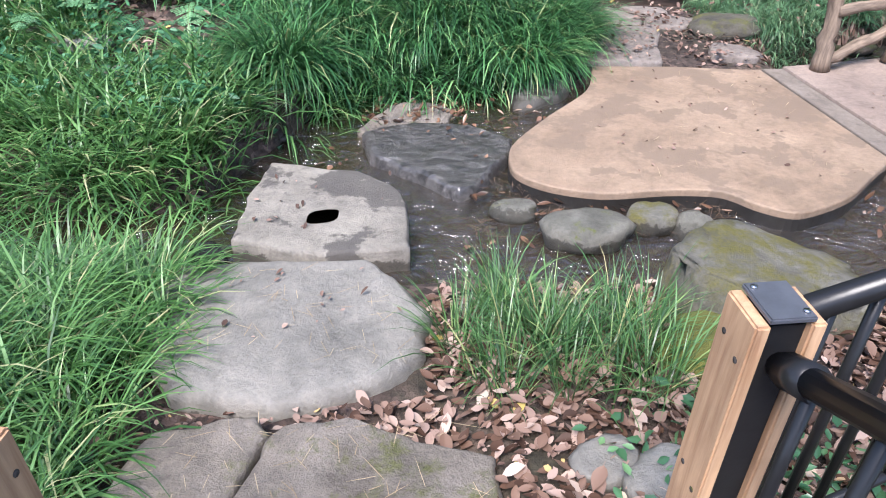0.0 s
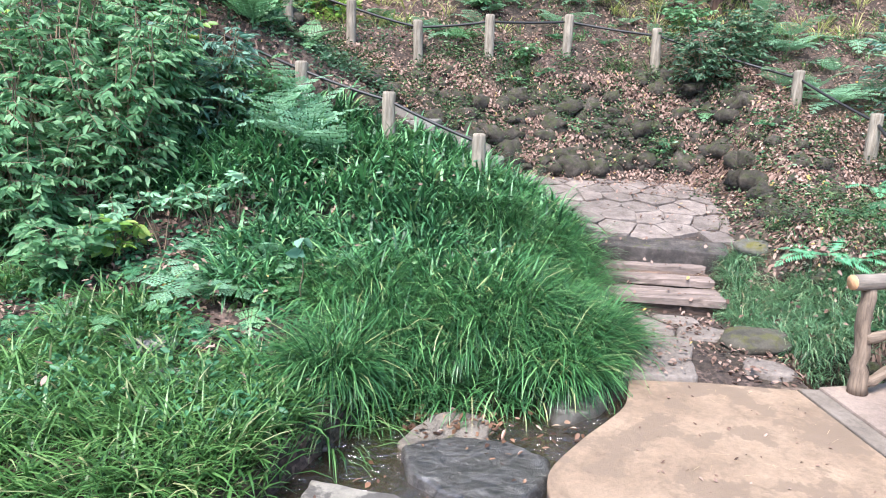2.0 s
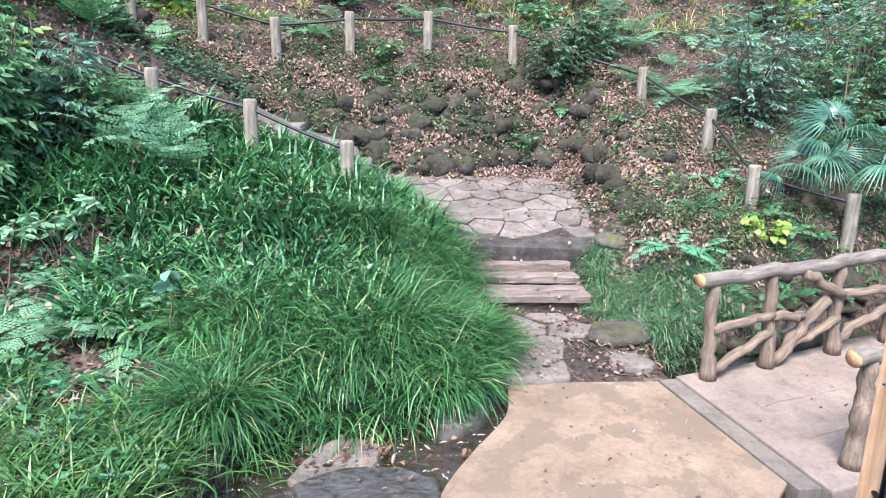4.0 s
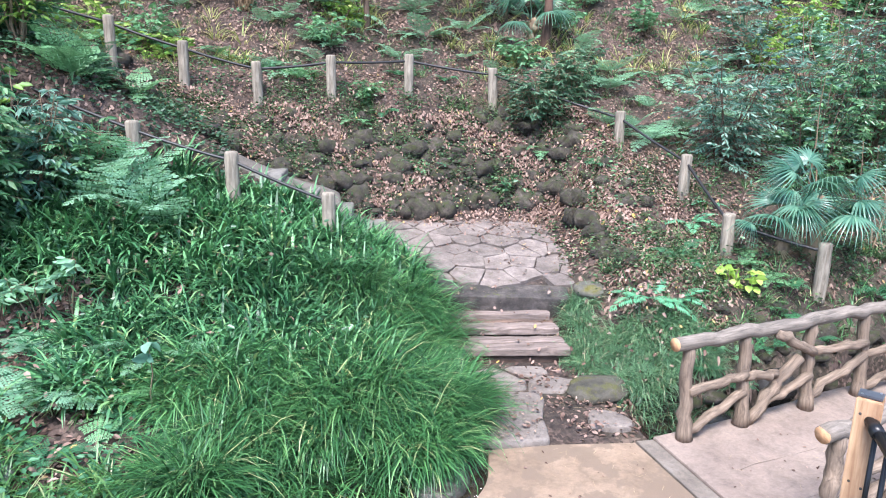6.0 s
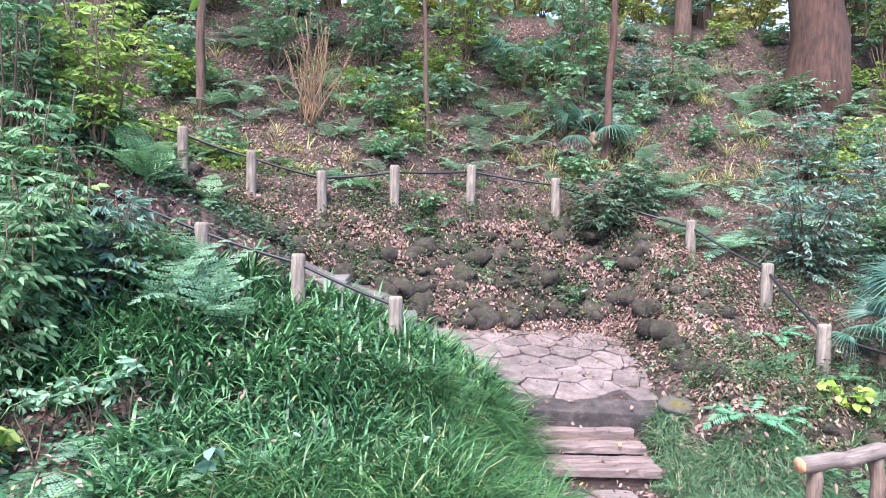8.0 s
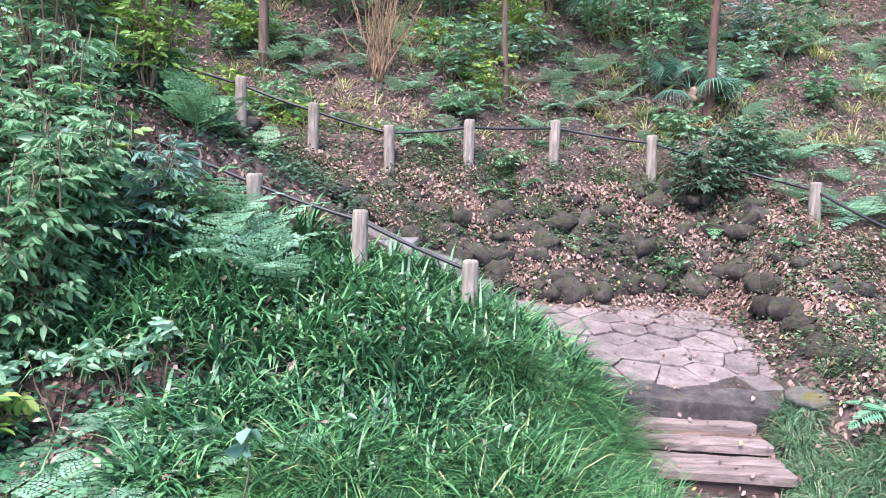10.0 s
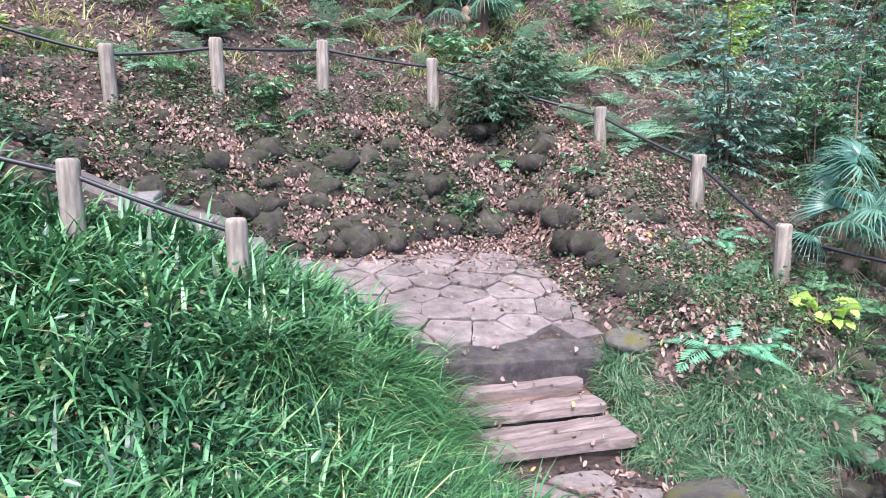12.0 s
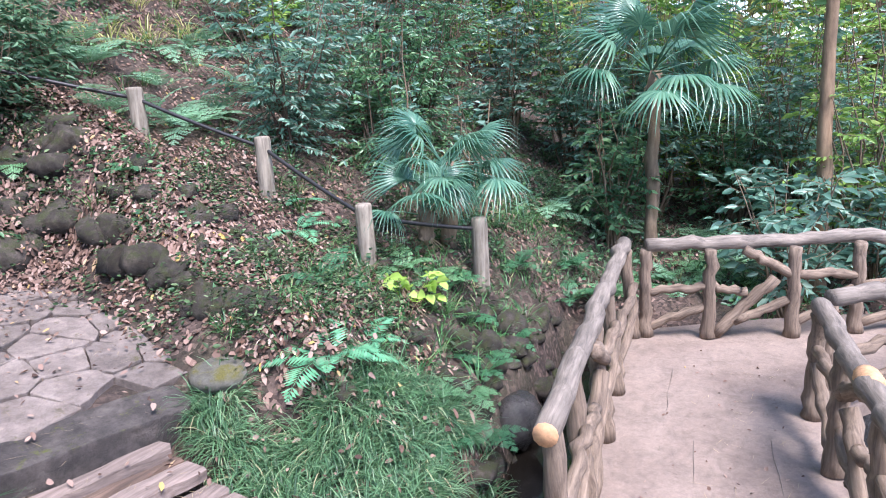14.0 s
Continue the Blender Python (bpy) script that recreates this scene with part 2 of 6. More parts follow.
# wood of the split strip; its dark tone also serves as shade under treads
M_OLDWOOD_SHADE = wood_mat("old_split_wood_gap_shade", (0.03, 0.02, 0.015), (0.17, 0.11, 0.08), 0.9, (2.5, 40, 40), 1.0, 1.0)
M_LOG = wood_mat("bark_log", (0.075, 0.052, 0.037), (0.275, 0.205, 0.15), 0.85, (60, 60, 5), 1.0, 0.6, 0.2)
M_RAIL = wood_mat("grey_bark_rail", (0.09, 0.074, 0.060), (0.30, 0.25, 0.205), 0.8, (55, 55, 5), 1.0, 0.6, 0.2)
M_CUT = plain_mat("cut_log_end", (0.52, 0.29, 0.15), 0.8, 0, 0.25, 60)
M_POST = wood_mat("weathered_post", (0.13, 0.108, 0.082), (0.35, 0.305, 0.245), 0.9, (40, 40, 5), 1.0, 0.8, 0.3)
M_ROPE = plain_mat("black_rope", (0.018, 0.017, 0.018), 0.5)
M_METAL = plain_mat("black_painted_metal", (0.012, 0.012, 0.013), 0.28, 0.0, 0.2)
M_METAL.node_tree.nodes["Principled BSDF"].inputs["Specular IOR Level"].default_value = 0.3
M_PLATE = plain_mat("dark_grey_plate", (0.085, 0.09, 0.105), 0.35, 0.3)
M_CEDAR = wood_mat("cedar_board", (0.28, 0.15, 0.08), (0.56, 0.36, 0.21), 0.7, (50, 50, 3.5), 1.0, 0.25, 0.1)
M_STEEL = plain_mat("screw_steel", (0.35, 0.35, 0.36), 0.3, 1.0)
M_BARK = wood_mat("tree_bark", (0.06, 0.04, 0.03), (0.19, 0.125, 0.09), 0.95, (18, 18, 3), 1.5, 1.0)
M_REDBARK = wood_mat("red_tree_bark", (0.045, 0.025, 0.018), (0.15, 0.085, 0.06), 0.95, (18, 18, 2.5), 1.2, 1.0)
M_STEM = wood_mat("thin_stem_bark", (0.10, 0.075, 0.05), (0.28, 0.20, 0.13), 0.9, (30, 30, 6), 1.0, 0.6)
M_TANBARK = wood_mat("tan_bark", (0.20, 0.13, 0.08), (0.42, 0.28, 0.17), 0.9, (30, 30, 6), 1.0, 0.6)
M_TWIG = plain_mat("dry_twig", (0.30, 0.19, 0.11), 0.9)
M_GRASS = leaf_mat("long_grass_blades", [(0, (0.013, 0.050, 0.018)), (0.4, (0.036, 0.125, 0.042)), (0.85, (0.090, 0.238, 0.080)), (0.96, (0.200, 0.368, 0.137)), (1, (0.473, 0.442, 0.231))], 0.42, 0.14, ((0.72, 0.75, 0.72), (1.2, 1.2, 1.1)))
M_GRASS2 = leaf_mat("strap_grass_blades", [(0, (0.014, 0.050, 0.022)), (0.4, (0.048, 0.155, 0.062)), (0.85, (0.125, 0.315, 0.125)), (0.97, (0.220, 0.410, 0.175)), (1, (0.300, 0.330, 0.140))], 0.45, 0.16, ((0.75, 0.8, 0.82), (1.2, 1.2, 1.1)))
M_GRASS3 = leaf_mat("bright_grass_blades", [(0, (0.026, 0.080, 0.022)), (0.5, (0.075, 0.185, 0.050)), (0.9, (0.152, 0.295, 0.098)), (1, (0.422, 0.405, 0.229))], 0.4, 0.26)
M_GRASS4 = leaf_mat("olive_grass_blades", [(0, (0.025, 0.065, 0.022)), (0.5, (0.065, 0.155, 0.05)), (0.9, (0.13, 0.25, 0.085)), (0.97, (0.26, 0.34, 0.13)), (1, (0.45, 0.38, 0.2))], 0.35, 0.2)
M_LITTER = leaf_mat("dry_leaf_litter", [(0, (0.06, 0.036, 0.028)), (0.25, (0.13, 0.08, 0.06)), (0.5, (0.215, 0.14, 0.112)), (0.75, (0.29, 0.195, 0.158)), (0.97, (0.38, 0.275, 0.225)), (1, (0.48, 0.34, 0.10))], 0.75, 0.12, ((0.72, 0.7, 0.68), (1.15, 1.12, 1.1)), 0.25)
M_FERN = leaf_mat("fern_frond", [(0, (0.10, 0.25, 0.11)), (1, (0.20, 0.40, 0.20))], 0.5, 0.3)
M_FERNDK = leaf_mat("dark_fern_frond", [(0, (0.04, 0.15, 0.07)), (1, (0.09, 0.25, 0.12))], 0.5, 0.3)
M_SHRUB = leaf_mat("shrub_leaves", [(0, (0.045, 0.13, 0.06)), (0.6, (0.105, 0.25, 0.115)), (1, (0.22, 0.40, 0.18))], 0.30, 0.42, ((0.7, 0.74, 0.74), (1.2, 1.15, 1.1)), 0.7)
M_LEFT = leaf_mat("soft_green_shrub_leaves", [(0, (0.075, 0.19, 0.085)), (0.6, (0.155, 0.335, 0.16)), (1, (0.29, 0.46, 0.26))], 0.55, 0.45, ((0.8, 0.82, 0.84), (1.2, 1.15, 1.1)), 0.25)
M_WEED = leaf_mat("dull_dark_weed_leaves", [(0, (0.025, 0.045, 0.02)), (0.5, (0.055, 0.10, 0.045)), (0.9, (0.11, 0.19, 0.085)), (1, (0.22, 0.30, 0.15))], 0.55, 0.25, None, 0.3)
M_BLUE = leaf_mat("bluish_leaves", [(0, (0.065, 0.16, 0.115)), (0.6, (0.145, 0.295, 0.215)), (1, (0.29, 0.43, 0.34))], 0.36, 0.38, ((0.75, 0.78, 0.78), (1.2, 1.15, 1.1)), 0.55)
M_YELLOW = leaf_mat("yellow_green_leaves", [(0, (0.14, 0.29, 0.05)), (0.6, (0.25, 0.42, 0.08)), (1, (0.42, 0.52, 0.15))], 0.45, 0.4)
M_DARKLEAF = leaf_mat("dense_dark_leaves", [(0, (0.03, 0.075, 0.04)), (0.6, (0.07, 0.155, 0.085)), (1, (0.15, 0.27, 0.16))], 0.45, 0.3, None, 0.4)
M_LIME = leaf_mat("lime_seedling_leaves", [(0, (0.30, 0.50, 0.08)), (1, (0.48, 0.66, 0.16))], 0.5, 0.4)
M_PALM = leaf_mat("fan_palm_leaf", [(0, (0.05, 0.15, 0.10)), (0.6, (0.095, 0.23, 0.155)), (1, (0.18, 0.33, 0.23))], 0.30, 0.3, None, 0.7)
# sunlight on the far foliage is put into these pale yellows
M_SUNLEAF = leaf_mat("yellow_leaves_sun_in_colour", [(0, (0.30, 0.36, 0.08)), (0.6, (0.52, 0.54, 0.16)), (1, (0.70, 0.64, 0.28))], 0.5, 0.45)
M_SOAKED = leaf_mat("sodden_leaves", [(0, (0.03, 0.02, 0.014)), (0.6, (0.10, 0.065, 0.045)), (1, (0.20, 0.14, 0.10))], 0.25, 0.05)
# dry grass tone, paled so that the colour carries sunlight
M_STRAW_SUN = leaf_mat("straw_grass_blades_sun_in_colour", [(0, (0.22, 0.30, 0.08)), (0.5, (0.42, 0.46, 0.15)), (1, (0.64, 0.58, 0.30))], 0.5, 0.4)
M_DEAD = leaf_mat("dead_palm_leaf", [(0, (0.28, 0.20, 0.12)), (1, (0.48, 0.38, 0.25))], 0.8, 0.2)


# ---- mesh helpers ----
def mesh_of(name, V, F, material, smooth=False):
    me = bpy.data.meshes.new(name)
    V = np.asarray(V, dtype=np.float32)
    F = np.asarray(F, dtype=np.int32)
    k = F.shape[1]
    me.vertices.add(len(V))
    me.vertices.foreach_set("co", V.ravel())
    me.loops.add(F.size)
    me.loops.foreach_set("vertex_index", F.ravel())
    me.polygons.add(len(F))
    me.polygons.foreach_set("loop_start", np.arange(0, F.size, k, dtype=np.int32))
    me.polygons.foreach_set("loop_total", np.full(len(F), k, dtype=np.int32))
    if smooth:
        me.polygons.foreach_set("use_smooth", np.ones(len(F), dtype=bool))
    me.update(calc_edges=True)
    me.materials.append(material)
    return me


def mesh_bm(name, bm, material, smooth=False):
    me = bpy.data.meshes.new(name)
    bmesh.ops.recalc_face_normals(bm, faces=bm.faces)
    for f in bm.faces:
        f.smooth = smooth
    bm.to_mesh(me)
    bm.free()
    me.materials.append(material)
    return me


def thing(name, label, category, loc=(0, 0, 0), rz=0.0, group="", kind=""):
    ob = new(name)
    ob.empty_display_size = 0.1
    ob.matrix_world = pose(*loc, 0, 0, rz)
    return tagged(ob, label, category, group, kind)


def part(name, me, parent, label="", m=None):
    ob = new(name, me)
    ob.parent = parent
    if m is not None:
        ob.matrix_basis = m
    return tagged(ob, label) if label else ob


def single(name, me, label, category, m=None, group="", kind=""):
    ob = new(name, me)
    if m is not None:
        ob.matrix_world = m
    return tagged(ob, label, category, group, kind)


def join(chunks):
    Vs, Fs, n = [], [], 0
    for V, F in chunks:
        Vs.append(V)
        Fs.append(np.asarray(F) + n)
        n += len(V)
    return np.concatenate(Vs), np.concatenate(Fs)


def tube(points, radii, seg=8, rough=0.0, rng=None, cap=True):
    P = np.asarray(points, float)
    n = len(P)
    R = np.broadcast_to(np.asarray(radii, float), (n,)).copy()
    T = np.gradient(P, axis=0)
    T /= np.linalg.norm(T, axis=1)[:, None] + 1e-9
    ref = np.where(np.abs(T[:, 2:3]) > 0.9, np.array([[1.0, 0, 0]]), np.array([[0, 0, 1.0]]))
    ref = np.broadcast_to(ref[n // 2], T.shape)
    A = np.cross(T, ref)
    A /= np.linalg.norm(A, axis=1)[:, None] + 1e-9
    B = np.cross(T, A)
    a = np.linspace(0, 2 * np.pi, seg, endpoint=False)
    rr = R[:, None] * np.ones((1, seg))
    if rough and rng is not None:
        rr = rr * (1 + rough * rng.normal(size=(n, seg)))
    V = P[:, None, :] + rr[..., None] * (np.cos(a)[None, :, None] * A[:, None, :] + np.sin(a)[None, :, None] * B[:, None, :])
    V = V.reshape(-1, 3)
    i, j = np.meshgrid(np.arange(n - 1), np.arange(seg), indexing="ij")
    F = np.stack([i * seg + j, i * seg + (j + 1) % seg, (i + 1) * seg + (j + 1) % seg, (i + 1) * seg + j], -1).reshape(-1, 4)
    if cap:
        c0, c1 = len(V), len(V) + 1
        V = np.concatenate([V, P[:1], P[-1:]])
        js = np.arange(0, seg, 2)
        lo = np.stack([np.full(len(js), c0), (js + 2) % seg, (js + 1) % seg, js], -1)
        b = (n - 1) * seg
        hi = np.stack([np.full(len(js), c1), b + js, b + (js + 1) % seg, b + (js + 2) % seg], -1)
        F = np.concatenate([F, lo, hi])
    return V, F


def bend(p, q, n=8, wob=0.0, rng=None, sag=0.0):
    t = np.linspace(0, 1, n)[:, None]
    P = np.asarray(p, float) * (1 - t) + np.asarray(q, float) * t
    P[:, 2] -= sag * 4 * (t * (1 - t))[:, 0]
    if wob and rng is not None:
        off = rng.normal(size=(n, 3)) * wob
        off[0] = off[-1] = 0
        P = P + off
    return P


def prism_bm(outline, z0, z1, bev=0.015, segs=2, uneven=0.0, rng=None, inset_bottom=0.0):
    """An upright prism over an outline, its upper edge rounded."""
    bm = bmesh.new()
    c = np.mean(np.asarray(outline), axis=0)
    lo = [bm.verts.new((c[0] + (x - c[0]) * (1 - inset_bottom), c[1] + (y - c[1]) * (1 - inset_bottom), z0)) for x, y in outline]
    hi = [bm.verts.new((x, y, z1 + (rng.normal() * uneven if uneven else 0))) for x, y in outline]
    n = len(outline)
    top = bm.faces.new(hi)
    bm.faces.new(lo[::-1])
    for i in range(n):
        bm.faces.new((lo[i], lo[(i + 1) % n], hi[(i + 1) % n], hi[i]))
    bmesh.ops.recalc_face_normals(bm, faces=bm.faces)
    if bev:
        edges = [e for e in top.edges] + [e for e in bm.edges if all(v in hi for v in e.verts) and e not in top.edges]
        bmesh.ops.bevel(bm, geom=edges, offset=bev, segments=segs, affect="EDGES", profile=0.6)
    return bm


def smooth_outline(pts, n=64, sharp=0.5):
    """A closed rounded outline through the corners (Catmull-Rom)."""
    P = np.asarray(pts, float)
    k = len(P)
    out = []
    per = max(2, n // k)
    for i in range(k):
        p0, p1, p2, p3 = P[(i - 1) % k], P[i], P[(i + 1) % k], P[(i + 2) % k]
        for t in np.linspace(0, 1, per, endpoint=False):
            m1, m2 = sharp * (p2 - p0), sharp * (p3 - p1)
            out.append((2 * t ** 3 - 3 * t ** 2 + 1) * p1 + (t ** 3 - 2 * t ** 2 + t) * m1 + (-2 * t ** 3 + 3 * t ** 2) * p2 + (t ** 3 - t ** 2) * m2)
    return np.array(out)


def stone_slab(name, outline, z0, z1, material, seed, edge=0.03, relief=0.012, cell=0.035):
    """A natural slab: worn outline, uneven top, rounded shoulders."""
    rng = np.random.default_rng(seed)
    out = np.asarray(outline)
    c = out.mean(0)
    n = len(out)
    rings = [(1.0, z0), (1.0, z0 + 0.5 * (z1 - z0)), (1.0, z1 - edge)]
    d = np.linalg.norm(out - c, axis=1).mean()
    for s in (0.35, 0.75, 1.0):
        rings.append((1 - s * edge / d, z1 - edge + edge * math.sin(s * math.pi / 2)))
    for f in np.linspace(1 - edge / d, 0, 11)[1:-1]:
        rings.append((f, z1))
    V = []
    off = rng.uniform(0, 100, 3)
    for f, z in rings:
        for p in out:
            q = c + (p - c) * f
            h = noise.fractal(Vector((q[0] * 5 + off[0], q[1] * 5 + off[1], z * 5)), 1.0, 2.0, 4)
            w = noise.noise(Vector((q[0] * 9 + off[1], q[1] * 9, z * 9)))
            side = (0.010 * w + 0.014 * noise.fractal(Vector((q[0] * 16 + off[2], q[1] * 16, 0.0)), 1.0, 2.0, 3)) if f > 0.85 else 0
            V.append((q[0] + (p[0] - c[0]) / d * side, q[1] + (p[1] - c[1]) / d * side, z + (relief * h if z > z0 else 0)))
    V.append((c[0], c[1], z1))
    F = []
    for r in range(len(rings) - 1):
        for i in range(n):
            j = (i + 1) % n
            F.append((r * n + i, r * n + j, (r + 1) * n + j, (r + 1) * n + i))
    b = (len(rings) - 1) * n
    me = bpy.data.meshes.new(name)
    faces = F + [(b + i, b + (i + 1) % n, len(V) - 1) for i in range(n)]
    me.from_pydata(V, [], faces)
    me.polygons.foreach_set("use_smooth", np.ones(len(faces), dtype=bool))
    me.materials.append(material)
    return me


def rock_mesh(name, size, material, seed, sub=3, amount=0.25, flat=0.0, freq=1.6):
    bm = bmesh.new()
    bmesh.ops.create_icosphere(bm, subdivisions=sub, radius=1.0)
    o = Vector((seed * 7.3 % 50, seed * 3.1 % 50, seed * 1.7 % 50))
    for v in bm.verts:
        p = v.co.copy()
        r = 1 + amount * noise.fractal(p * freq + o, 1.0, 2.0, 4)
        p = p * r
        if flat and p.z > flat:
            p.z = flat + (p.z - flat) * 0.25
        v.co = Vector((p.x * size[0], p.y * size[1], p.z * size[2]))
    return mesh_bm(name, bm, material, True)


# ---- the lie of the land ----
def sstep(a, b, v):
    t = np.clip((v - a) / (b - a), 0, 1)
    return t * t * (3 - 2 * t)


def soft_max0(v, k=0.08):
    return 0.5 * (v + np.sqrt(v * v + k * k))


def soft_min(a, b, k=0.12):
    return 0.5 * (a + b - np.sqrt((a - b) ** 2 + k * k))


def far_bank(x):
    return 2.24 + 1.13 * sstep(-1.02, -0.35, x)


def path_left(y):
    return 0.42 + 0.42 * sstep(3.3, 4.0, y) - 0.40 * sstep(5.5, 6.4, y)


def path_level(y):
    return 0.04 * sstep(3.6, 4.4, y) + 0.25 * sstep(4.55, 5.2, y) + 0.11 * sstep(5.1, 5.6, y) + 0.21 * np.clip(y - 5.55, 0, 1.2)


BACK = 6.72


def lumps(x, y):
    return 0.5 * (np.sin(3.1 * x + 1.3 * y + 0.7) * np.sin(2.3 * y - 1.7 * x) + 0.6 * np.sin(7.7 * x - 2.1 * y) * np.sin(6.1 * y + 3.3 * x + 1.0))


def land(x, y):
    x, y = np.asarray(x, float), np.asarray(y, float)
    lvl = path_level(y) - 0.25 * (sstep(4.55, 5.2, y) - sstep(4.78, 5.5, y)) * sstep(0.6, 0.7, x) * sstep(1.86, 1.76, x)
    # climbing lane behind the fence
    lane = 0.54 * soft_max0(0.35 - x, 0.1) * sstep(5.95, 6.45, y) * (1 - 0.5 * sstep(-2, -6, x))
    # grassy mound
    u = soft_min(y - 3.35, (path_left(y) - x) * 1.15)
    mound = 0.23 * soft_max0(u) * (1 - sstep(5.8, 6.4, y) * 0.95)
    z = lvl + np.minimum(mound, 1.0) + 0.10 * sstep(0.0, 0.3, y - far_bank(x)) * sstep(0.55, 0.2, x)
    # right-hand bank above the gully
    right = sstep(2.2, 2.8, x)
    g = y - (4.0 + 0.22 * (x - 2.2))
    z = z + 0.34 * sstep(-0.1, 0.9, g) * sstep(1.85, 2.5, x) * (1 - 0.7 * sstep(5.0, 5.9, y)) + right * 0.42 * np.clip(y - 5.35, 0, 1.2)
    # back slope
    d = y - BACK
    back = (1 - 0.40 * right) * 0.96 * np.minimum(soft_max0(d, 0.1), 1.27) + 0.34 * np.clip(d - 1.25, 0, 0.6) + 0.80 * np.clip(d - 1.85, 0, 3.55)
    z = z + np.maximum(lane, back) + 0.12 * np.exp(-(lane - back) ** 2 / 0.06) * (lane > 0.1)
    # stream bed
    bed = sstep(1.80, 2.0, y) * (1 - sstep(-0.12, 0.14, y - far_bank(x))) * sstep(-4, -1.2, x)
    bed2 = sstep(0.55, 0.9, x) * sstep(1.55, 1.9, y - 0.05 * x) * (1 - sstep(3.35, 3.6, y)) * (1 - sstep(1.6, 1.75, x))
    gully = sstep(1.75, 2.05, x) * sstep(0.9, 1.7, y) * (1 - sstep(-0.04, 0.13, g)) * (1 - sstep(4.3, 4.9, x))
    z = z - 0.24 * np.maximum(np.maximum(bed, bed2), gully * 1.9)
    # near bank and the way down to the stones
    n = 1.75 - y
    z = z + (0.06 - 0.06 * sstep(0.1, -0.05, x) * sstep(-1.0, -0.85, x)) * sstep(0, 0.4, n) + 0.24 * soft_max0(n - 0.75, 0.2) * (1 - 0.6 * sstep(0.8, 2.2, x)) + 0.12 * sstep(-1.0, -2.5, x) * sstep(0, 0.6, n)
    return z + 0.03 * lumps(x, y) * sstep(0, 0.4, np.abs(u)) * np.where((x > 0.8) & (x < 2.3) & (y > 2.2) & (y < 6.7), 0.2, 1.0)


def land1(x, y):
    return float(land(x, y))


def axis(lo, a, b, hi, step):
    """Even steps from a to b, then ever wider ones out to lo and hi."""
    mid = list(np.arange(a, b, step))
    s, v, left = step, a, []
    while v > lo:
        s *= 1.35
        v -= s
        left.append(v)
    s, v, right = step, mid[-1], []
    while v < hi:
        s *= 1.35
        v += s
        right.append(v)
    return np.array(left[::-1] + mid + right)


gx, gy = axis(-400, -5.5, 8.0, 400, 0.06), axis(-400, -0.5, 12.5, 500, 0.06)
GX, GY = np.meshgrid(gx, gy)
GZ = land(GX, GY)
GZ = GZ + np.random.default_rng(8).normal(size=GZ.shape) * 0.016 * ((GY > BACK + 0.05) | (GX > 2.4) | (GX < -0.9)) * (GY > 2)
V = np.stack([GX, GY, GZ], -1).reshape(-1, 3)
w = len(gx)
ii, jj = np.meshgrid(np.arange(len(gy) - 1), np.arange(w - 1), indexing="ij")
F = np.stack([ii * w + jj, ii * w + jj + 1, (ii + 1) * w + jj + 1, (ii + 1) * w + jj], -1).reshape(-1, 4)
single("ground", mesh_of("ground", V, F, M_SOIL, True), "brown woodland soil with moss, banks and stream bed", "ground", kind="structure")

WATER_Z = -0.045
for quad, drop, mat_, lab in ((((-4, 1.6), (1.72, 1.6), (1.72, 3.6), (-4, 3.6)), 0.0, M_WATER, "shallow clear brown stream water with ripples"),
                        (((1.78, 0.2), (5.0, 0.2), (5.0, 5.2), (1.78, 5.2)), 0.2, M_GULLY, "still gully water under the bridge, darkened to black for shade")):
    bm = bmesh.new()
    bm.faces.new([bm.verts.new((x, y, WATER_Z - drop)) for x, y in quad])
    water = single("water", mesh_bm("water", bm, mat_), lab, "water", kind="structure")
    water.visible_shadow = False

# ---- stones in and beside the stream ----
mill = smooth_outline([(-0.66, 2.52), (-0.33, 2.44), (-0.165, 2.30), (-0.145, 2.1), (-0.14, 1.93), (-0.42, 1.90), (-0.70, 1.99), (-0.70, 2.25)], 64, 0.06)


def mill_stone():
    me = stone_slab("millstone", mill, -0.22, 0.045, M_MILL, 3, 0.014, 0.006)
    ob = single("stepping_stone", me, "pale flat stepping stone with a square hole and wet stains", "stone")
    ring = [(-0.425 + 0.052 * math.copysign(abs(math.cos(a)) ** 0.6, math.cos(a)), 2.115 + 0.040 * math.copysign(abs(math.sin(a)) ** 0.6, math.sin(a)) + 0.012 * math.cos(a)) for a in np.linspace(0, 2 * math.pi, 20, endpoint=False)]
    hole = prism_bm(ring, -0.002, 0.09, 0)
    return ob, hole


mill_ob, hole_bm = mill_stone()
cutter = bpy.data.objects.new("cutter", mesh_bm("cutter", hole_bm, M_MILL))
scene.collection.objects.link(cutter)
md = mill_ob.modifiers.new("hole", "BOOLEAN")
md.operation, md.object, md.solver = "DIFFERENCE", cutter, "EXACT"
dg = bpy.context.evaluated_depsgraph_get()
cut = bpy.data.meshes.new_from_object(mill_ob.evaluated_get(dg))
mill_ob.modifiers.clear()
mill_ob.data = cut
bpy.data.objects.remove(cutter)

near = smooth_outline([(-0.83, 1.84), (-0.5, 1.87), (-0.27, 1.86), (-0.18, 1.77), (-0.085, 1.60), (-0.12, 1.44), (-0.22, 1.34), (-0.46, 1.28), (-0.72, 1.33), (-0.83, 1.55)], 70, 0.25)
single("stepping_stone", stone_slab("stone", near, -0.2, 0.06, M_STEPSTONE, 5, 0.03, 0.014), "smooth grey flat stepping stone with worn edges", "stone")
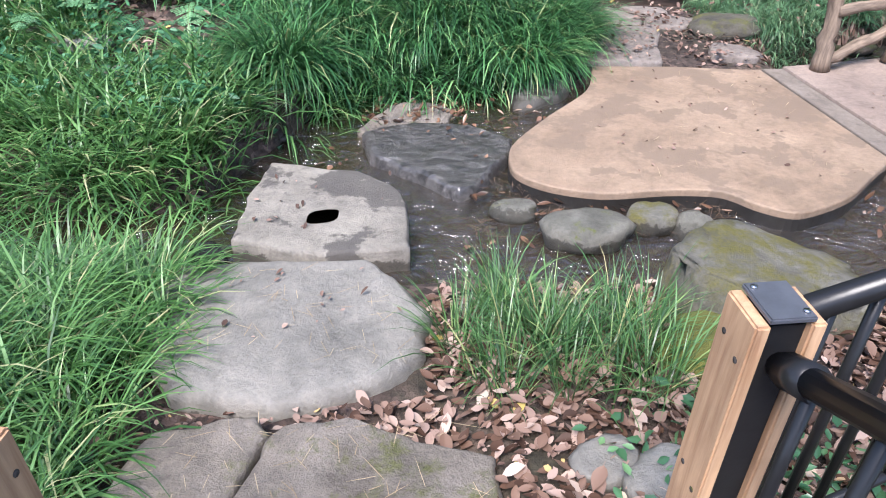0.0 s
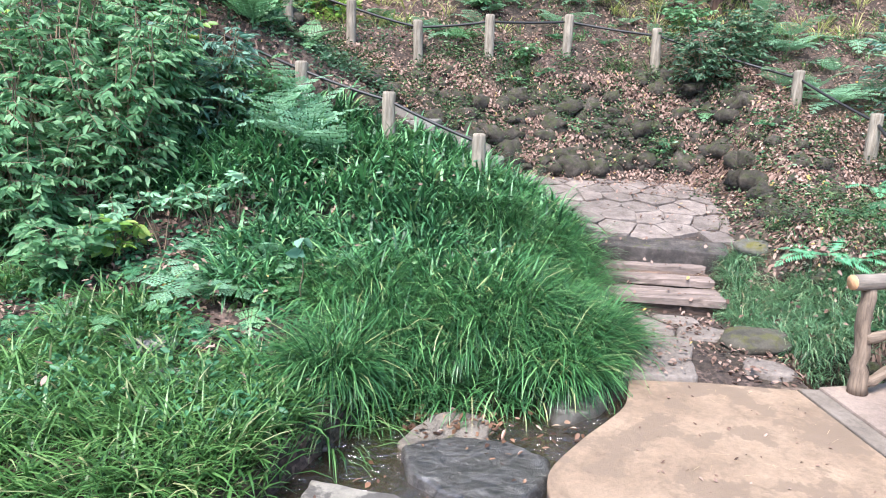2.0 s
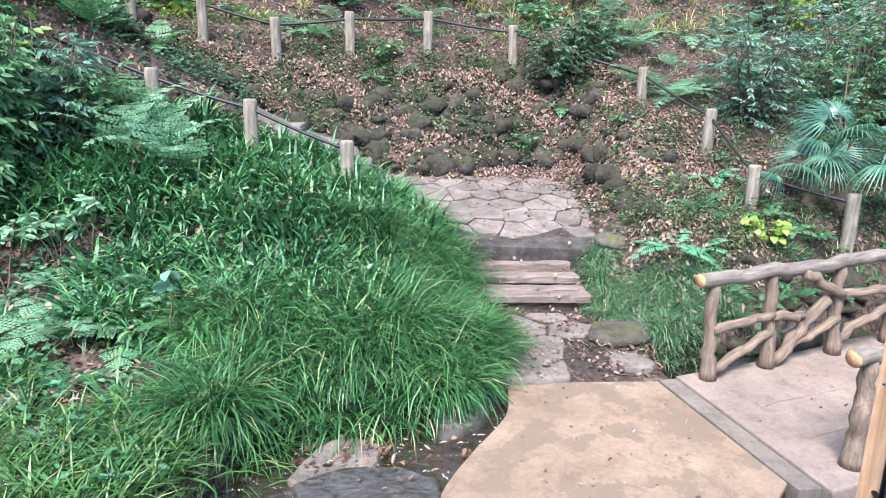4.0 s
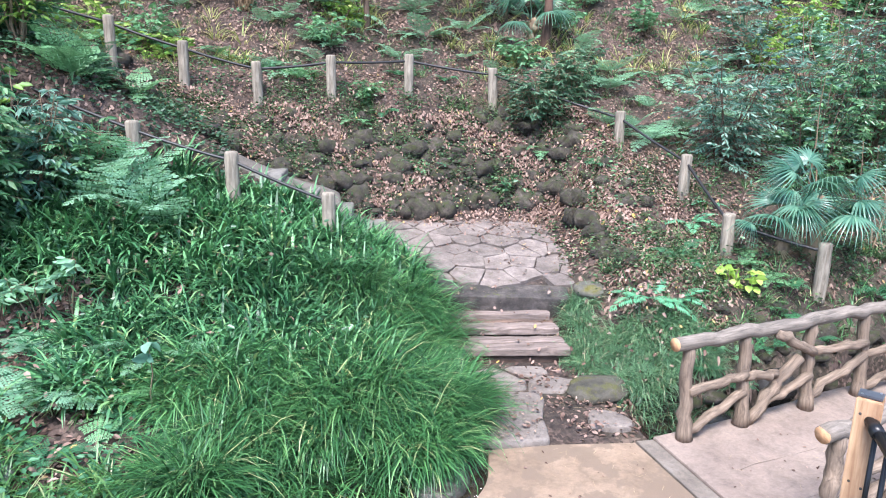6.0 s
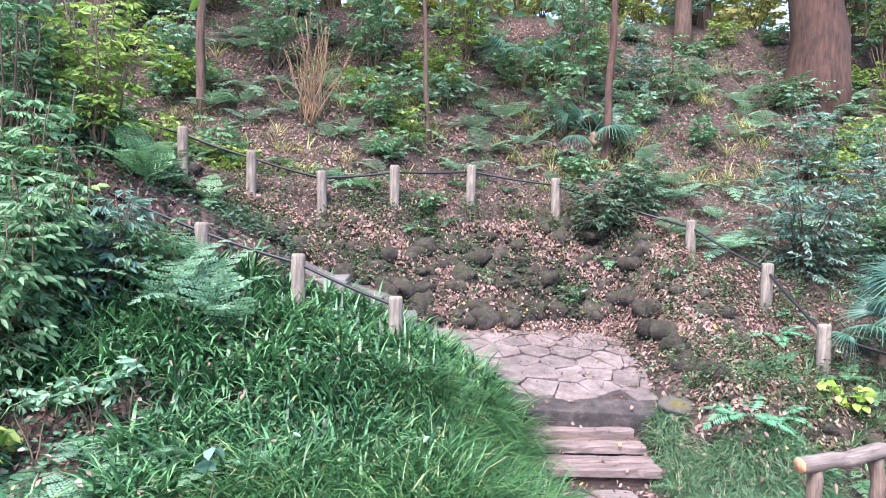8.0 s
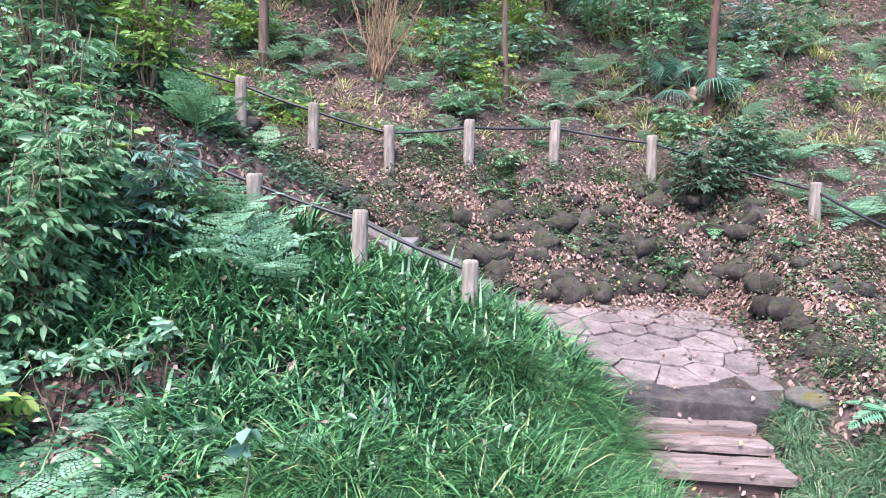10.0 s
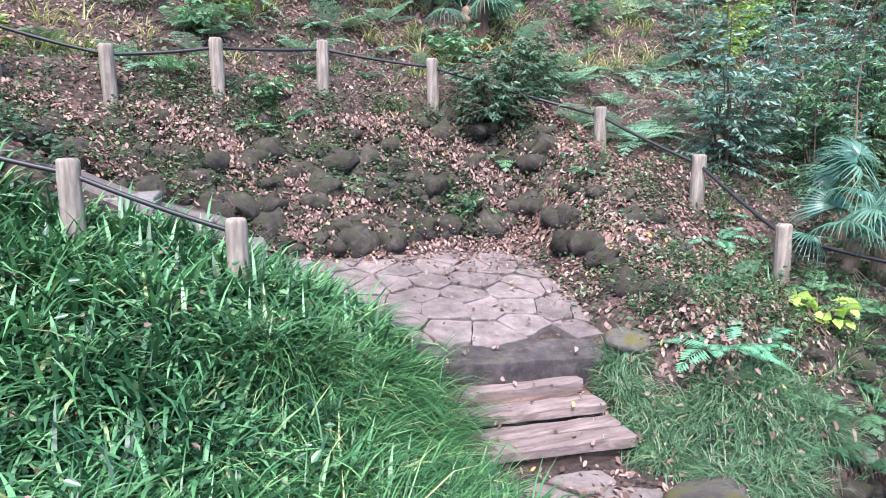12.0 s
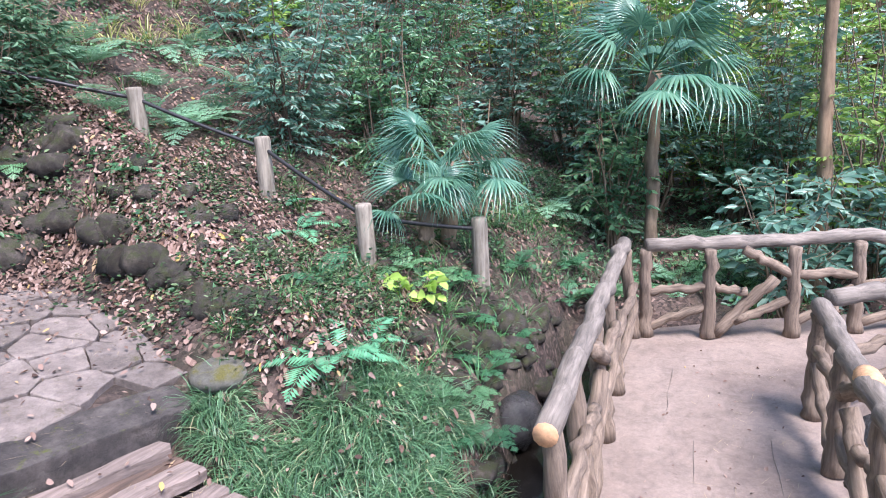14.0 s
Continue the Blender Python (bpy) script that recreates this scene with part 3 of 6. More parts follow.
bot = smooth_outline([(-0.435, 1.165), (-0.28, 1.205), (-0.13, 1.15), (0.03, 1.085), (0.055, 0.93), (0.0, 0.74), (-0.34, 0.72), (-0.53, 0.92), (-0.47, 1.04)], 72, 0.12)
single("stepping_stone", stone_slab("stone", bot, -0.05, 0.10, M_BROWNSTONE, 7, 0.018, 0.016), "brown flat step stone with moss and pine needles", "stone")
bot2 = smooth_outline([(-0.70, 1.19), (-0.48, 1.225), (-0.445, 1.175), (-0.485, 1.04), (-0.545, 0.92), (-0.60, 0.78), (-0.76, 0.80), (-0.76, 1.0)], 64, 0.12)
single("stepping_stone", stone_slab("stone", bot2, -0.05, 0.09, M_BROWNSTONE, 8, 0.018, 0.02), "broken brown step stone strewn with leaves", "stone")
for k, (yy, zz) in enumerate(((0.42, 0.24), (0.10, 0.34), (-0.25, 0.44))):
    o = smooth_outline([(-0.72, yy + 0.24), (-0.3, yy + 0.26), (0.12, yy + 0.22), (0.16, yy), (0.08, yy - 0.2), (-0.35, yy - 0.2), (-0.75, yy - 0.16)], 56, 0.35)
    single("stepping_stone", stone_slab("stone", o, zz - 0.3, zz, M_BROWNSTONE, 20 + k, 0.04, 0.012), "brown natural stone step of the way down", "stone")
wet = smooth_outline([(-0.34, 2.86), (-0.12, 2.95), (0.12, 2.92), (0.29, 2.80), (0.25, 2.62), (0.13, 2.43), (0.04, 2.34), (-0.10, 2.49), (-0.29, 2.65)], 72, 0.22)
single("wet_stone", stone_slab("stone", wet, -0.2, 0.008, M_RIDGE, 9, 0.02, 0.014), "dark wet ridged stone with water running over it", "stone")
pale = smooth_outline([(-0.36, 2.95), (-0.22, 3.18), (-0.10, 3.25), (0.05, 3.17), (0.02, 2.99), (-0.12, 2.90), (-0.28, 2.88)], 56, 0.25)
single("stream_stone", stone_slab("stone", pale, -0.2, -0.018, M_PALEBANK, 10, 0.010, 0.03), "pale flat stone strewn with leaves at the bank", "stone")
grey = smooth_outline([(0.34, 3.48), (0.5, 3.56), (0.66, 3.50), (0.60, 3.30), (0.38, 3.18)], 50, 0.4)
single("stream_stone", stone_slab("stone", grey, -0.2, -0.005, M_STEPSTONE, 11, 0.03, 0.01), "bluish grey wet flat stone by the slab", "stone")
for name, c, s, mat_, seed, fl, label in (
        ("river_rock", (0.45, 2.08, -0.01), (0.155, 0.095, 0.085), M_ROCK, 31, 0.6, "rounded grey river rock in the stream"),
        ("river_rock", (0.23, 2.25, -0.03), (0.085, 0.06, 0.055), M_ROCK, 32, 0.6, "small wet grey river rock"),
        ("river_rock", (0.70, 2.17, -0.02), (0.10, 0.075, 0.075), M_MOSSROCK, 33, 0.5, "small mossy river rock beside the slab"),
        ("river_rock", (0.83, 2.12, -0.03), (0.075, 0.06, 0.07), M_ROCK, 34, 0, "small round brown river rock"),
        ("river_rock", (-0.78, 1.97, -0.03), (0.06, 0.06, 0.07), M_WET, 36, 0, "small dark wet cobble"),
        ("river_rock", (3.10, 4.22, -0.08), (0.14, 0.12, 0.15), M_WET, 37, 0, "grey rounded rock in the gully"),
        ("river_rock", (2.38, 3.78, -0.1), (0.12, 0.1, 0.09), M_WET, 38, 0, "wet brown rock in the dark water"),
        ("river_rock", (3.72, 4.56, 0.18), (0.11, 0.09, 0.10), M_WALLROCK, 39, 0, "blue-grey rounded rock on the bank"),
        ("river_rock", (3.36, 4.52, 0.19), (0.08, 0.07, 0.09), M_WALLROCK, 40, 0, "grey rounded rock on the bank"),
        ("river_rock", (3.18, 4.60, 0.26), (0.07, 0.07, 0.08), M_WALLROCK, 41, 0, "grey cobble on the bank")):
    single(name, rock_mesh("rock", s, mat_, seed, 3, 0.17, fl), label, "rock", pose(*c, 0, 0, seed * 37 % 30 - 12))


def block_rock(name, corners, material, seed, bev=0.02, rough=0.012):
    """A quarried block: the hull of its corners, edges worn, faces uneven."""
    bm = bmesh.new()
    for c in corners:
        bm.verts.new(c)
    bmesh.ops.convex_hull(bm, input=bm.verts)
    bmesh.ops.dissolve_limit(bm, angle_limit=0.12, verts=bm.verts, edges=bm.edges)
    bmesh.ops.bevel(bm, geom=list(bm.edges), offset=bev, segments=2, affect="EDGES")
    bmesh.ops.triangulate(bm, faces=bm.faces)
    for _ in range(3):
        bmesh.ops.subdivide_edges(bm, edges=[e for e in bm.edges if e.calc_length() > 0.03], cuts=1)
        bmesh.ops.triangulate(bm, faces=bm.faces)
    bm.normal_update()
    for v in bm.verts:
        v.co += v.normal * rough * noise.fractal(v.co * 9 + Vector((seed, 0, 0)), 1.0, 2.0, 4)
    return mesh_bm(name, bm, material, True)


top_z = [(0.575, 1.70, 0.19), (0.755, 1.87, 0.17), (0.87, 1.89, 0.16), (1.12, 1.70, 0.12), (1.06, 1.50, 0.15), (0.72, 1.48, 0.20), (0.61, 1.56, 0.21)]
foot = [(0.545, 1.70, -0.2), (0.74, 1.92, -0.2), (0.98, 1.93, -0.2), (1.20, 1.70, -0.2), (1.08, 1.42, -0.2), (0.66, 1.45, -0.2), (0.555, 1.55, -0.2)]
single("boulder", block_rock("boulder", [(x - 0.8, y - 1.65, z) for x, y, z in top_z + foot], M_MOSSROCK, 4, 0.010, 0.014), "large grey angular boulder with yellow-green moss by the stream", "rock", pose(0.8, 1.65, 0, 0, 0, 0))
boulder = rock_mesh("boulder", (0.16, 0.13, 0.13), M_MOSSY, 55, 4, 0.2, 0.6, 1.2)
single("boulder", boulder, "low boulder wholly covered in moss", "rock", pose(0.62, 1.42, 0.03, 0, 0, 20))

for k, (x, y, r) in enumerate(((-1.70, 3.52, 0.15), (-1.50, 3.16, 0.10), (-1.95, 3.62, 0.09))):
    single("boulder", rock_mesh("boulder", (r, r * 0.75, 0.06), M_STEPSTONE, 81 + k, 3, 0.2, 0.5, 1.3), "grey half-buried stone in the bank grass", "rock", pose(x, y, land1(x, y) + 0.03, 0, 0, 40 * k))

for x, y, r in ((0.26, 1.06, 0.075), (0.37, 1.0, 0.095), (0.03, 0.90, 0.04)):
    single("stone", rock_mesh("stone", (r, r * 0.8, r * 0.5), M_STEPSTONE, int(r * 1000), 3, 0.22, 0.5, 1.4), "small grey stone among fallen leaves", "rock", pose(x, y, land1(x, y) + 0.02, 0, 0, 300 * r))

# ---- the tan slab and the bridge ----
slab_pts = [(0.80, 3.57), (0.70, 3.25), (0.45, 2.93), (0.27, 2.66), (0.25, 2.45), (0.36, 2.33), (0.55, 2.27), (0.80, 2.29), (0.98, 2.27), (1.08, 2.17), (1.20, 2.12), (1.42, 2.22), (1.60, 2.38), (1.74, 2.50), (1.65, 3.50), (1.2, 3.56)]


def corner_outline(pts, sharp_at, n=10, s=0.42):
    """Rounded outline with hard corners at the given indices."""
    P = np.asarray(pts, float)
    k = len(P)
    out = []
    for i in range(k):
        p0, p1, p2, p3 = P[(i - 1) % k], P[i], P[(i + 1) % k], P[(i + 2) % k]
        m1 = (p2 - p1) if i in sharp_at else s * (p2 - p0)
        m2 = (p2 - p1) if (i + 1) % k in sharp_at else s * (p3 - p1)
        for t in np.linspace(0, 1, n, endpoint=False):
            out.append((2 * t ** 3 - 3 * t ** 2 + 1) * p1 + (t ** 3 - 2 * t ** 2 + t) * m1 + (-2 * t ** 3 + 3 * t ** 2) * p2 + (t ** 3 - t ** 2) * m2)
    return np.array(out)


slab_out = corner_outline(slab_pts, {0, 13, 14, 15}, 6)
slab = thing("stone_slab", "large tan slab with a curved rim at the bridge's foot", "slab")
part("top_slab", mesh_bm("slab", prism_bm(slab_out, 0.004, 0.033, 0.010, 3), M_SLAB, False), slab)
c = slab_out.mean(0)
part("edging", mesh_bm("edging", prism_bm(c + (slab_out - c) * 0.998, -0.16, 0.006, 0.0), M_LINER), slab, "black curved edging strip under the slab")


single("joint_strip", mesh_bm("joint_strip", prism_bm([(1.66, 3.51), (1.75, 2.44), (1.86, 2.44), (1.765, 3.51)], -0.2, 0.036, 0.006), M_JOINT), "narrow grey stone strip between slab and bridge", "slab", kind="structure")

deck_pts = [(1.775, 3.53), (1.875, 2.40), (2.45, 2.52), (3.0, 2.68), (3.62, 2.82), (4.2, 2.4), (4.7, 1.7), (5.4, 2.1), (5.2, 2.75), (4.75, 3.45), (4.30, 4.02), (3.4, 3.93), (2.9, 3.80), (2.3, 3.64)]
deck_out = corner_outline(deck_pts, {0, 1, 4, 6, 7, 10}, 5, 0.4)
bridge = thing("bridge", "pinkish brown concrete footbridge deck, worn and dusty", "bridge")
part("deck", mesh_bm("deck", prism_bm(deck_out, -0.03, 0.042, 0.012), M_DECK), bridge)
dc = deck_out.mean(0)
# solid beam below the deck, in the same dark stone as the gully rocks
part("beam", mesh_bm("beam", prism_bm(dc + (deck_out - dc) * 0.97, -0.30, -0.03, 0.0), M_WET), bridge, "dark stone beam under the deck")
rng = np.random.default_rng(2)
for x0, y0, x1, y1 in ((2.05, 3.12, 3.05, 3.34), (2.0, 2.78, 3.2, 3.05), (2.9, 3.45, 3.8, 3.62)):
    V, F = tube(bend((x0, y0, 0.0424), (x1, y1, 0.0422), 9, 0.004, rng), 0.0012, 4)
    part("groove", mesh_of("groove", V, F, M_JOINT), bridge, "thin dark worn groove")
RNG = np.random.default_rng(11)


def along(V, a, b):
    """Vertices in a frame at a whose z runs to b, and that frame."""
    a, b = np.array(a, float), np.array(b, float)
    z = (b - a) / np.linalg.norm(b - a)
    x = np.cross(z, (0.3, 0.9, 0.1))
    x /= np.linalg.norm(x)
    B = np.stack([x, np.cross(z, x), z], 1)
    M = Matrix.Identity(4)
    for i in range(3):
        for j in range(3):
            M[i][j] = B[i, j]
        M[i][3] = a[i]
    return (V - a) @ B, M


def log_post(base, top, r, parent, rng):
    V, F = tube(bend(base, top, 12, 0.006, rng), r * np.interp(np.linspace(0, 1, 12), [0, 0.15, 0.4, 1], [1.35, 1.12, 1.0, 0.95]), 16, 0.014, rng)
    V, M = along(V, base, top)
    return part("post", mesh_of("post", V, F, M_LOG, True), parent, m=M)


def log_brace(a, b, r, parent, rng, wob=0.007):
    V, F = tube(bend(a, b, 9, wob, rng), r * (1 + 0.05 * rng.normal(size=9)), 12, 0.014, rng)
    V, M = along(V, a, b)
    return part("brace", mesh_of("brace", V, F, M_LOG, True), parent, m=M)


def log_rail(a, b, r, parent, rng, cut=False):
    V, F = tube(bend(a, b, 24, 0.008, rng), r * (1 + 0.04 * rng.normal(size=24)), 16, 0.014, rng, cap=True)
    V, M = along(V, a, b)
    ob = part("top_rail", mesh_of("rail", V, F, M_RAIL, True), parent, "grey barked log rail", m=M)
    for k in range(3):
        t = rng.uniform(0.1, 0.9)
        p = np.array(a) * (1 - t) + np.array(b) * t
        an = rng.uniform(0, 2 * np.pi)
        d = np.array((math.cos(an) * 0.4, math.sin(an) * 0.4, 0.6)) * r * 1.2
        V, F = tube([p, p + d * 0.8, p + d * 1.05], [r * 0.55, r * 0.42, r * 0.3], 8)
        part("knot", mesh_of("knot", along(V, a, b)[0], F, M_LOG, True), ob)
    if cut:
        d = (np.array(a) - np.array(b)) / np.linalg.norm(np.array(a) - np.array(b))
        V, F = tube([np.array(a) - d * 0.002, np.array(a) + d * 0.004], [r * 0.93, r * 0.93], 12)
        part("cut_end", mesh_of("cut_end", along(V, a, b)[0], F, M_CUT), ob, "pale sawn log end")
    return ob


def log_railing(label, feet, height, rng, r=0.037, end=None, deck=0.042, tail=None, lean=(0, 0)):
    """A rustic railing: posts on the feet given, a top rail, and crooked braces between them."""
    rail = thing("log_railing", label, "railing", (feet[0][0], feet[0][1], deck), group="bridge railings")
    F0 = np.array([(x - feet[0][0], y - feet[0][1], 0) for x, y in feet])
    up = np.array((0, 0, 1.0))
    for p in F0:
        log_post(p, p + up * (height - r * 0.7) + np.array((*lean, 0)), r, rail, rng)
    a = F0[0] + (np.array((*end, 0)) if end else 0) + up * height
    a = a + np.array((*lean, 0))
    b = F0[-1] + np.array((*lean, 0)) + up * height + (np.array((*tail, 0)) if tail else 0)
    log_rail(a, b, r * 1.12, rail, rng, cut=end is not None)
    for i in range(len(F0) - 1):
        p, q = F0[i], F0[i + 1]
        kind = i % 3
        if kind == 0:
            log_brace(p + up * 0.30 * height / 0.6, q + up * 0.34 * height / 0.6, r * 0.72, rail, rng)
            log_brace(p + up * 0.05, q + up * 0.22 * height / 0.6, r * 0.75, rail, rng)
        elif kind == 1:
            m = 0.55 * p + 0.45 * q
            log_brace(0.92 * p + 0.08 * q + up * 0.02, m * 0.4 + q * 0.6 + up * 0.38 * height / 0.6, r * 0.95, rail, rng)
            log_brace(0.6 * p + 0.4 * q + up * (height - 0.03), q + up * (height * 0.66), r * 0.8, rail, rng)
            log_brace(p + up * 0.33 * height / 0.6, m + up * 0.30 * height / 0.6, r * 0.72, rail, rng)
            log_brace(0.7 * p + 0.3 * q + up * 0.10, q + up * 0.24 * height / 0.6, r * 0.75, rail, rng)
        else:
            log_brace(p + up * 0.40 * height / 0.6, q + up * 0.38 * height / 0.6, r * 0.75, rail, rng)
            log_brace(p + up * 0.08, q + up * 0.30 * height / 0.6, r * 0.75, rail, rng)
    return rail


log_railing("rustic log railing with sawn rail end, grey brown bark", [(1.935, 3.47), (2.36, 3.57), (2.90, 3.69), (3.38, 3.80), (4.20, 3.96)], 0.575, RNG, end=(-0.10, -0.03), tail=(0.06, 0.03), lean=(0, 0.05))
log_railing("rustic log railing across the bend of the bridge", [(4.25, 3.90), (4.36, 3.55), (4.58, 3.12), (4.80, 2.80), (5.25, 2.15)], 0.575, RNG)
short_rail = log_railing("short rustic log railing on the inner side", [(2.09, 2.56), (2.52, 2.66), (3.02, 2.80), (3.50, 2.92)], 0.53, RNG, end=(-0.10, -0.024), tail=(0.03, 0.0))
V, F = tube([(-0.06, 0, 0), (-0.03, 0, 0), (0.03, 0, 0), (0.06, 0, 0)], [0.040, 0.0455, 0.0455, 0.041], 14)
part("bark_scar", mesh_of("bark_scar", V, F, M_CUT, True), short_rail, "pale patch where the bark is rubbed off", pose(0.61, 0.152, 0.533, 0, 0, 14))
log_railing("rustic log railing on the inner bend", [(3.55, 2.88), (3.9, 2.55), (4.3, 2.1)], 0.56, RNG)

# ---- path: flagstones, sleepers, dark step ----
TURN_P = -0.15


def tilt_y(x, y0):
    return y0 + TURN_P * (x - 1.3)


for k, (pts, z, mat_, label) in enumerate((
        ([(0.80, 3.63), (1.17, 3.61), (1.22, 3.85), (1.33, 4.17), (1.10, 4.24), (0.86, 4.1), (0.75, 3.8)], 0.045, M_FLAGPALE, "large grey flagstone on the path"),
        ([(1.0, 4.30), (1.22, 4.24), (1.28, 4.36), (1.12, 4.60), (0.95, 4.55)], 0.055, M_FLAGPALE, "small grey flagstone below the steps"),
        ([(1.26, 4.22), (1.46, 4.16), (1.60, 4.32), (1.42, 4.42), (1.30, 4.37)], 0.055, M_FLAGPALE, "small grey flagstone below the steps"),
        ([(1.20, 4.58), (1.32, 4.42), (1.46, 4.45), (1.45, 4.58)], 0.06, M_FLAGPALE, "small grey flagstone below the steps"),
        ([(1.48, 3.74), (1.62, 3.66), (1.74, 3.70), (1.70, 3.86), (1.55, 3.90)], 0.05, M_FLAGPALE, "round pinkish flagstone in leaf litter"))):
    single("flagstone", stone_slab("flag", smooth_outline(pts, 48, 0.25), -0.1, z, mat_, 60 + k, 0.015, 0.006), label, "paving stone")
single("boulder", rock_mesh("boulder", (0.20, 0.15, 0.10), M_PATHROCK, 71, 4, 0.24, 0.5, 1.5), "flat mossy boulder beside the path", "rock", pose(1.70, 4.13, 0.06, 0, 0, 15))


single("boulder", rock_mesh("boulder", (0.14, 0.13, 0.09), M_MOSSROCK, 72, 3, 0.18, 0.5, 1.3), "low mossy stone beside the dark step", "rock", pose(2.08, 5.20, 0.40, 0, 0, 30))
single("boulder", rock_mesh("boulder", (0.09, 0.08, 0.08), M_MOSSROCK, 73, 3, 0.2, 0.5, 1.3), "small moss-covered rock at the foot of the bank wall", "rock", pose(0.69, 6.84, 0.76, 0, 0, 30))


def sleeper(y0, z, depth, h, seed, material=None):
    rng = np.random.default_rng(seed)
    xs = np.linspace(0.66, 1.69, 14)
    prof = [(0, -h), (0, -0.012), (0.012, 0), (depth - 0.012, 0), (depth, -0.012), (depth, -h)]
    V = []
    for x in xs:
        for py, pz in prof:
            V.append((x + rng.normal() * 0.004, tilt_y(x, y0) + py + rng.normal() * 0.003, z + pz + (rng.normal() * 0.003 if pz > -h else 0)))
    m = len(prof)
    F = [(i * m + j, i * m + (j + 1) % m, (i + 1) * m + (j + 1) % m, (i + 1) * m + j) for i in range(13) for j in range(m)]
    bm = bmesh.new()
    vs = [bm.verts.new(v) for v in V]
    for f in F:
        bm.faces.new([vs[i] for i in f])
    bm.faces.new(vs[:m])
    bm.faces.new(vs[-m:][::-1])
    return single("sleeper_step", mesh_bm("sleeper", bm, material or M_SLEEPER), "dark old timber in the step, split strip and shade-filling risers" if material else "weathered pinkish brown timber sleeper step", "step", group="sleeper steps")


sleeper(4.655, 0.165, 0.120, 0.055, 1)
sleeper(4.788, 0.170, 0.105, 0.055, 2)
# added dark board that stands for the shaded gap below the lower tread
sleeper(4.690, 0.108, 0.050, 0.10, 6, M_OLDWOOD_SHADE)
sleeper(4.912, 0.228, 0.125, 0.055, 3)
# likewise added, dark for the shade below the upper tread
sleeper(4.945, 0.176, 0.050, 0.10, 7, M_OLDWOOD_SHADE)
sleeper(5.050, 0.226, 0.060, 0.10, 5, M_OLDWOOD_SHADE)
sleeper(5.118, 0.268, 0.085, 0.10, 4)
ds = smooth_outline([(0.72, 5.31), (1.2, 5.235), (1.85, 5.13), (1.93, 5.33), (1.6, 5.41), (1.1, 5.49), (0.75, 5.54)], 64, 0.2)
ds = ds - np.array((1.32, 5.38))
single("step_stone", stone_slab("stone", ds, -0.3, 0.0, M_DARKSLAB, 80, 0.010, 0.009), "long dark brown stone step with lichen stains", "step", pose(1.32, 5.38, 0.395, 9, 0, 0))


def clip_poly(poly, px, py, nx, ny):
    out = []
    for i in range(len(poly)):
        a, b = poly[i], poly[(i + 1) % len(poly)]
        da, db = (a[0] - px) * nx + (a[1] - py) * ny, (b[0] - px) * nx + (b[1] - py) * ny
        if da <= 0:
            out.append(a)
        if da * db < 0:
            t = da / (da - db)
            out.append((a[0] + (b[0] - a[0]) * t, a[1] + (b[1] - a[1]) * t))
    return out


def inside(poly, x, y):
    c = False
    for i in range(len(poly)):
        (x0, y0), (x1, y1) = poly[i], poly[(i + 1) % len(poly)]
        if (y0 > y) != (y1 > y) and x < (x1 - x0) * (y - y0) / (y1 - y0) + x0:
            c = not c
    return c


PAVE = [(0.72, 5.58), (1.15, 5.53), (1.62, 5.45), (1.98, 5.38), (2.28, 5.35), (2.48, 5.75), (2.42, 6.35), (2.1, 6.68), (1.4, 6.85), (0.75, 6.80), (0.40, 6.5), (0.52, 6.05)]


def pavement():
    rng = np.random.default_rng(4)
    seeds = []
    while len(seeds) < 84:
        p = (rng.uniform(0.3, 2.6), rng.uniform(5.1, 6.95))
        if all((p[0] - q[0]) ** 2 + (p[1] - q[1]) ** 2 > 0.165 ** 2 for q in seeds) or rng.random() < 0.004:
            seeds.append(p)
    top = thing("pavement", "crazy paving of brownish grey flagstones with dark joints", "pavement", kind="structure")
    for p in seeds:
        if not inside(PAVE, *p):
            continue
        cell = [(p[0] - 0.4, p[1] - 0.4), (p[0] + 0.4, p[1] - 0.4), (p[0] + 0.4, p[1] + 0.4), (p[0] - 0.4, p[1] + 0.4)]
        for q in seeds:
            if q != p:
                dx, dy = q[0] - p[0], q[1] - p[1]
                L = math.hypot(dx, dy)
                if L < 0.9:
                    cell = clip_poly(cell, (p[0] + q[0]) / 2 - dx / L * 0.006, (p[1] + q[1]) / 2 - dy / L * 0.006, dx / L, dy / L)
        if len(cell) < 3:
            continue
        o = smooth_outline([(x - p[0], y - p[1]) for x, y in cell], 40, 0.12)
        o = np.array([v * (1 + 0.09 * noise.noise(Vector(((p[0] + v[0]) * 14, (p[1] + v[1]) * 14, 3.0)))) for v in o])
        o = np.array([v * (1 + 0.05 * noise.noise(Vector(((p[0] + v[0]) * 34, (p[1] + v[1]) * 34, 8.0)))) for v in o])
        z = 0.43 + 0.21 * (p[1] - 5.55) + rng.normal() * 0.003
        bm = prism_bm(o, -0.06, 0.012, 0.006, 2)
        part("flagstone", mesh_bm("flag", bm, M_FLAG), top, m=pose(p[0], p[1], z, 11 + 1.5 * rng.normal(), 1.5 * rng.normal(), 0))


pavement()

# the lane itself: a worn pale ramp
xs, ys = np.linspace(-0.85, 0.72, 70), np.linspace(6.42, 6.70, 14)
LX, LY = np.meshgrid(xs, ys)
LZ = land(LX, LY) + 0.03 + 0.008 * lumps(LX * 5, LY * 5)
LZ[0], LZ[-1] = LZ[0] - 0.12, LZ[-1] - 0.12
q, p = np.meshgrid(np.arange(13), np.arange(69), indexing="ij")
F = np.stack([q * 70 + p, q * 70 + p + 1, (q + 1) * 70 + p + 1, (q + 1) * 70 + p], -1).reshape(-1, 4)
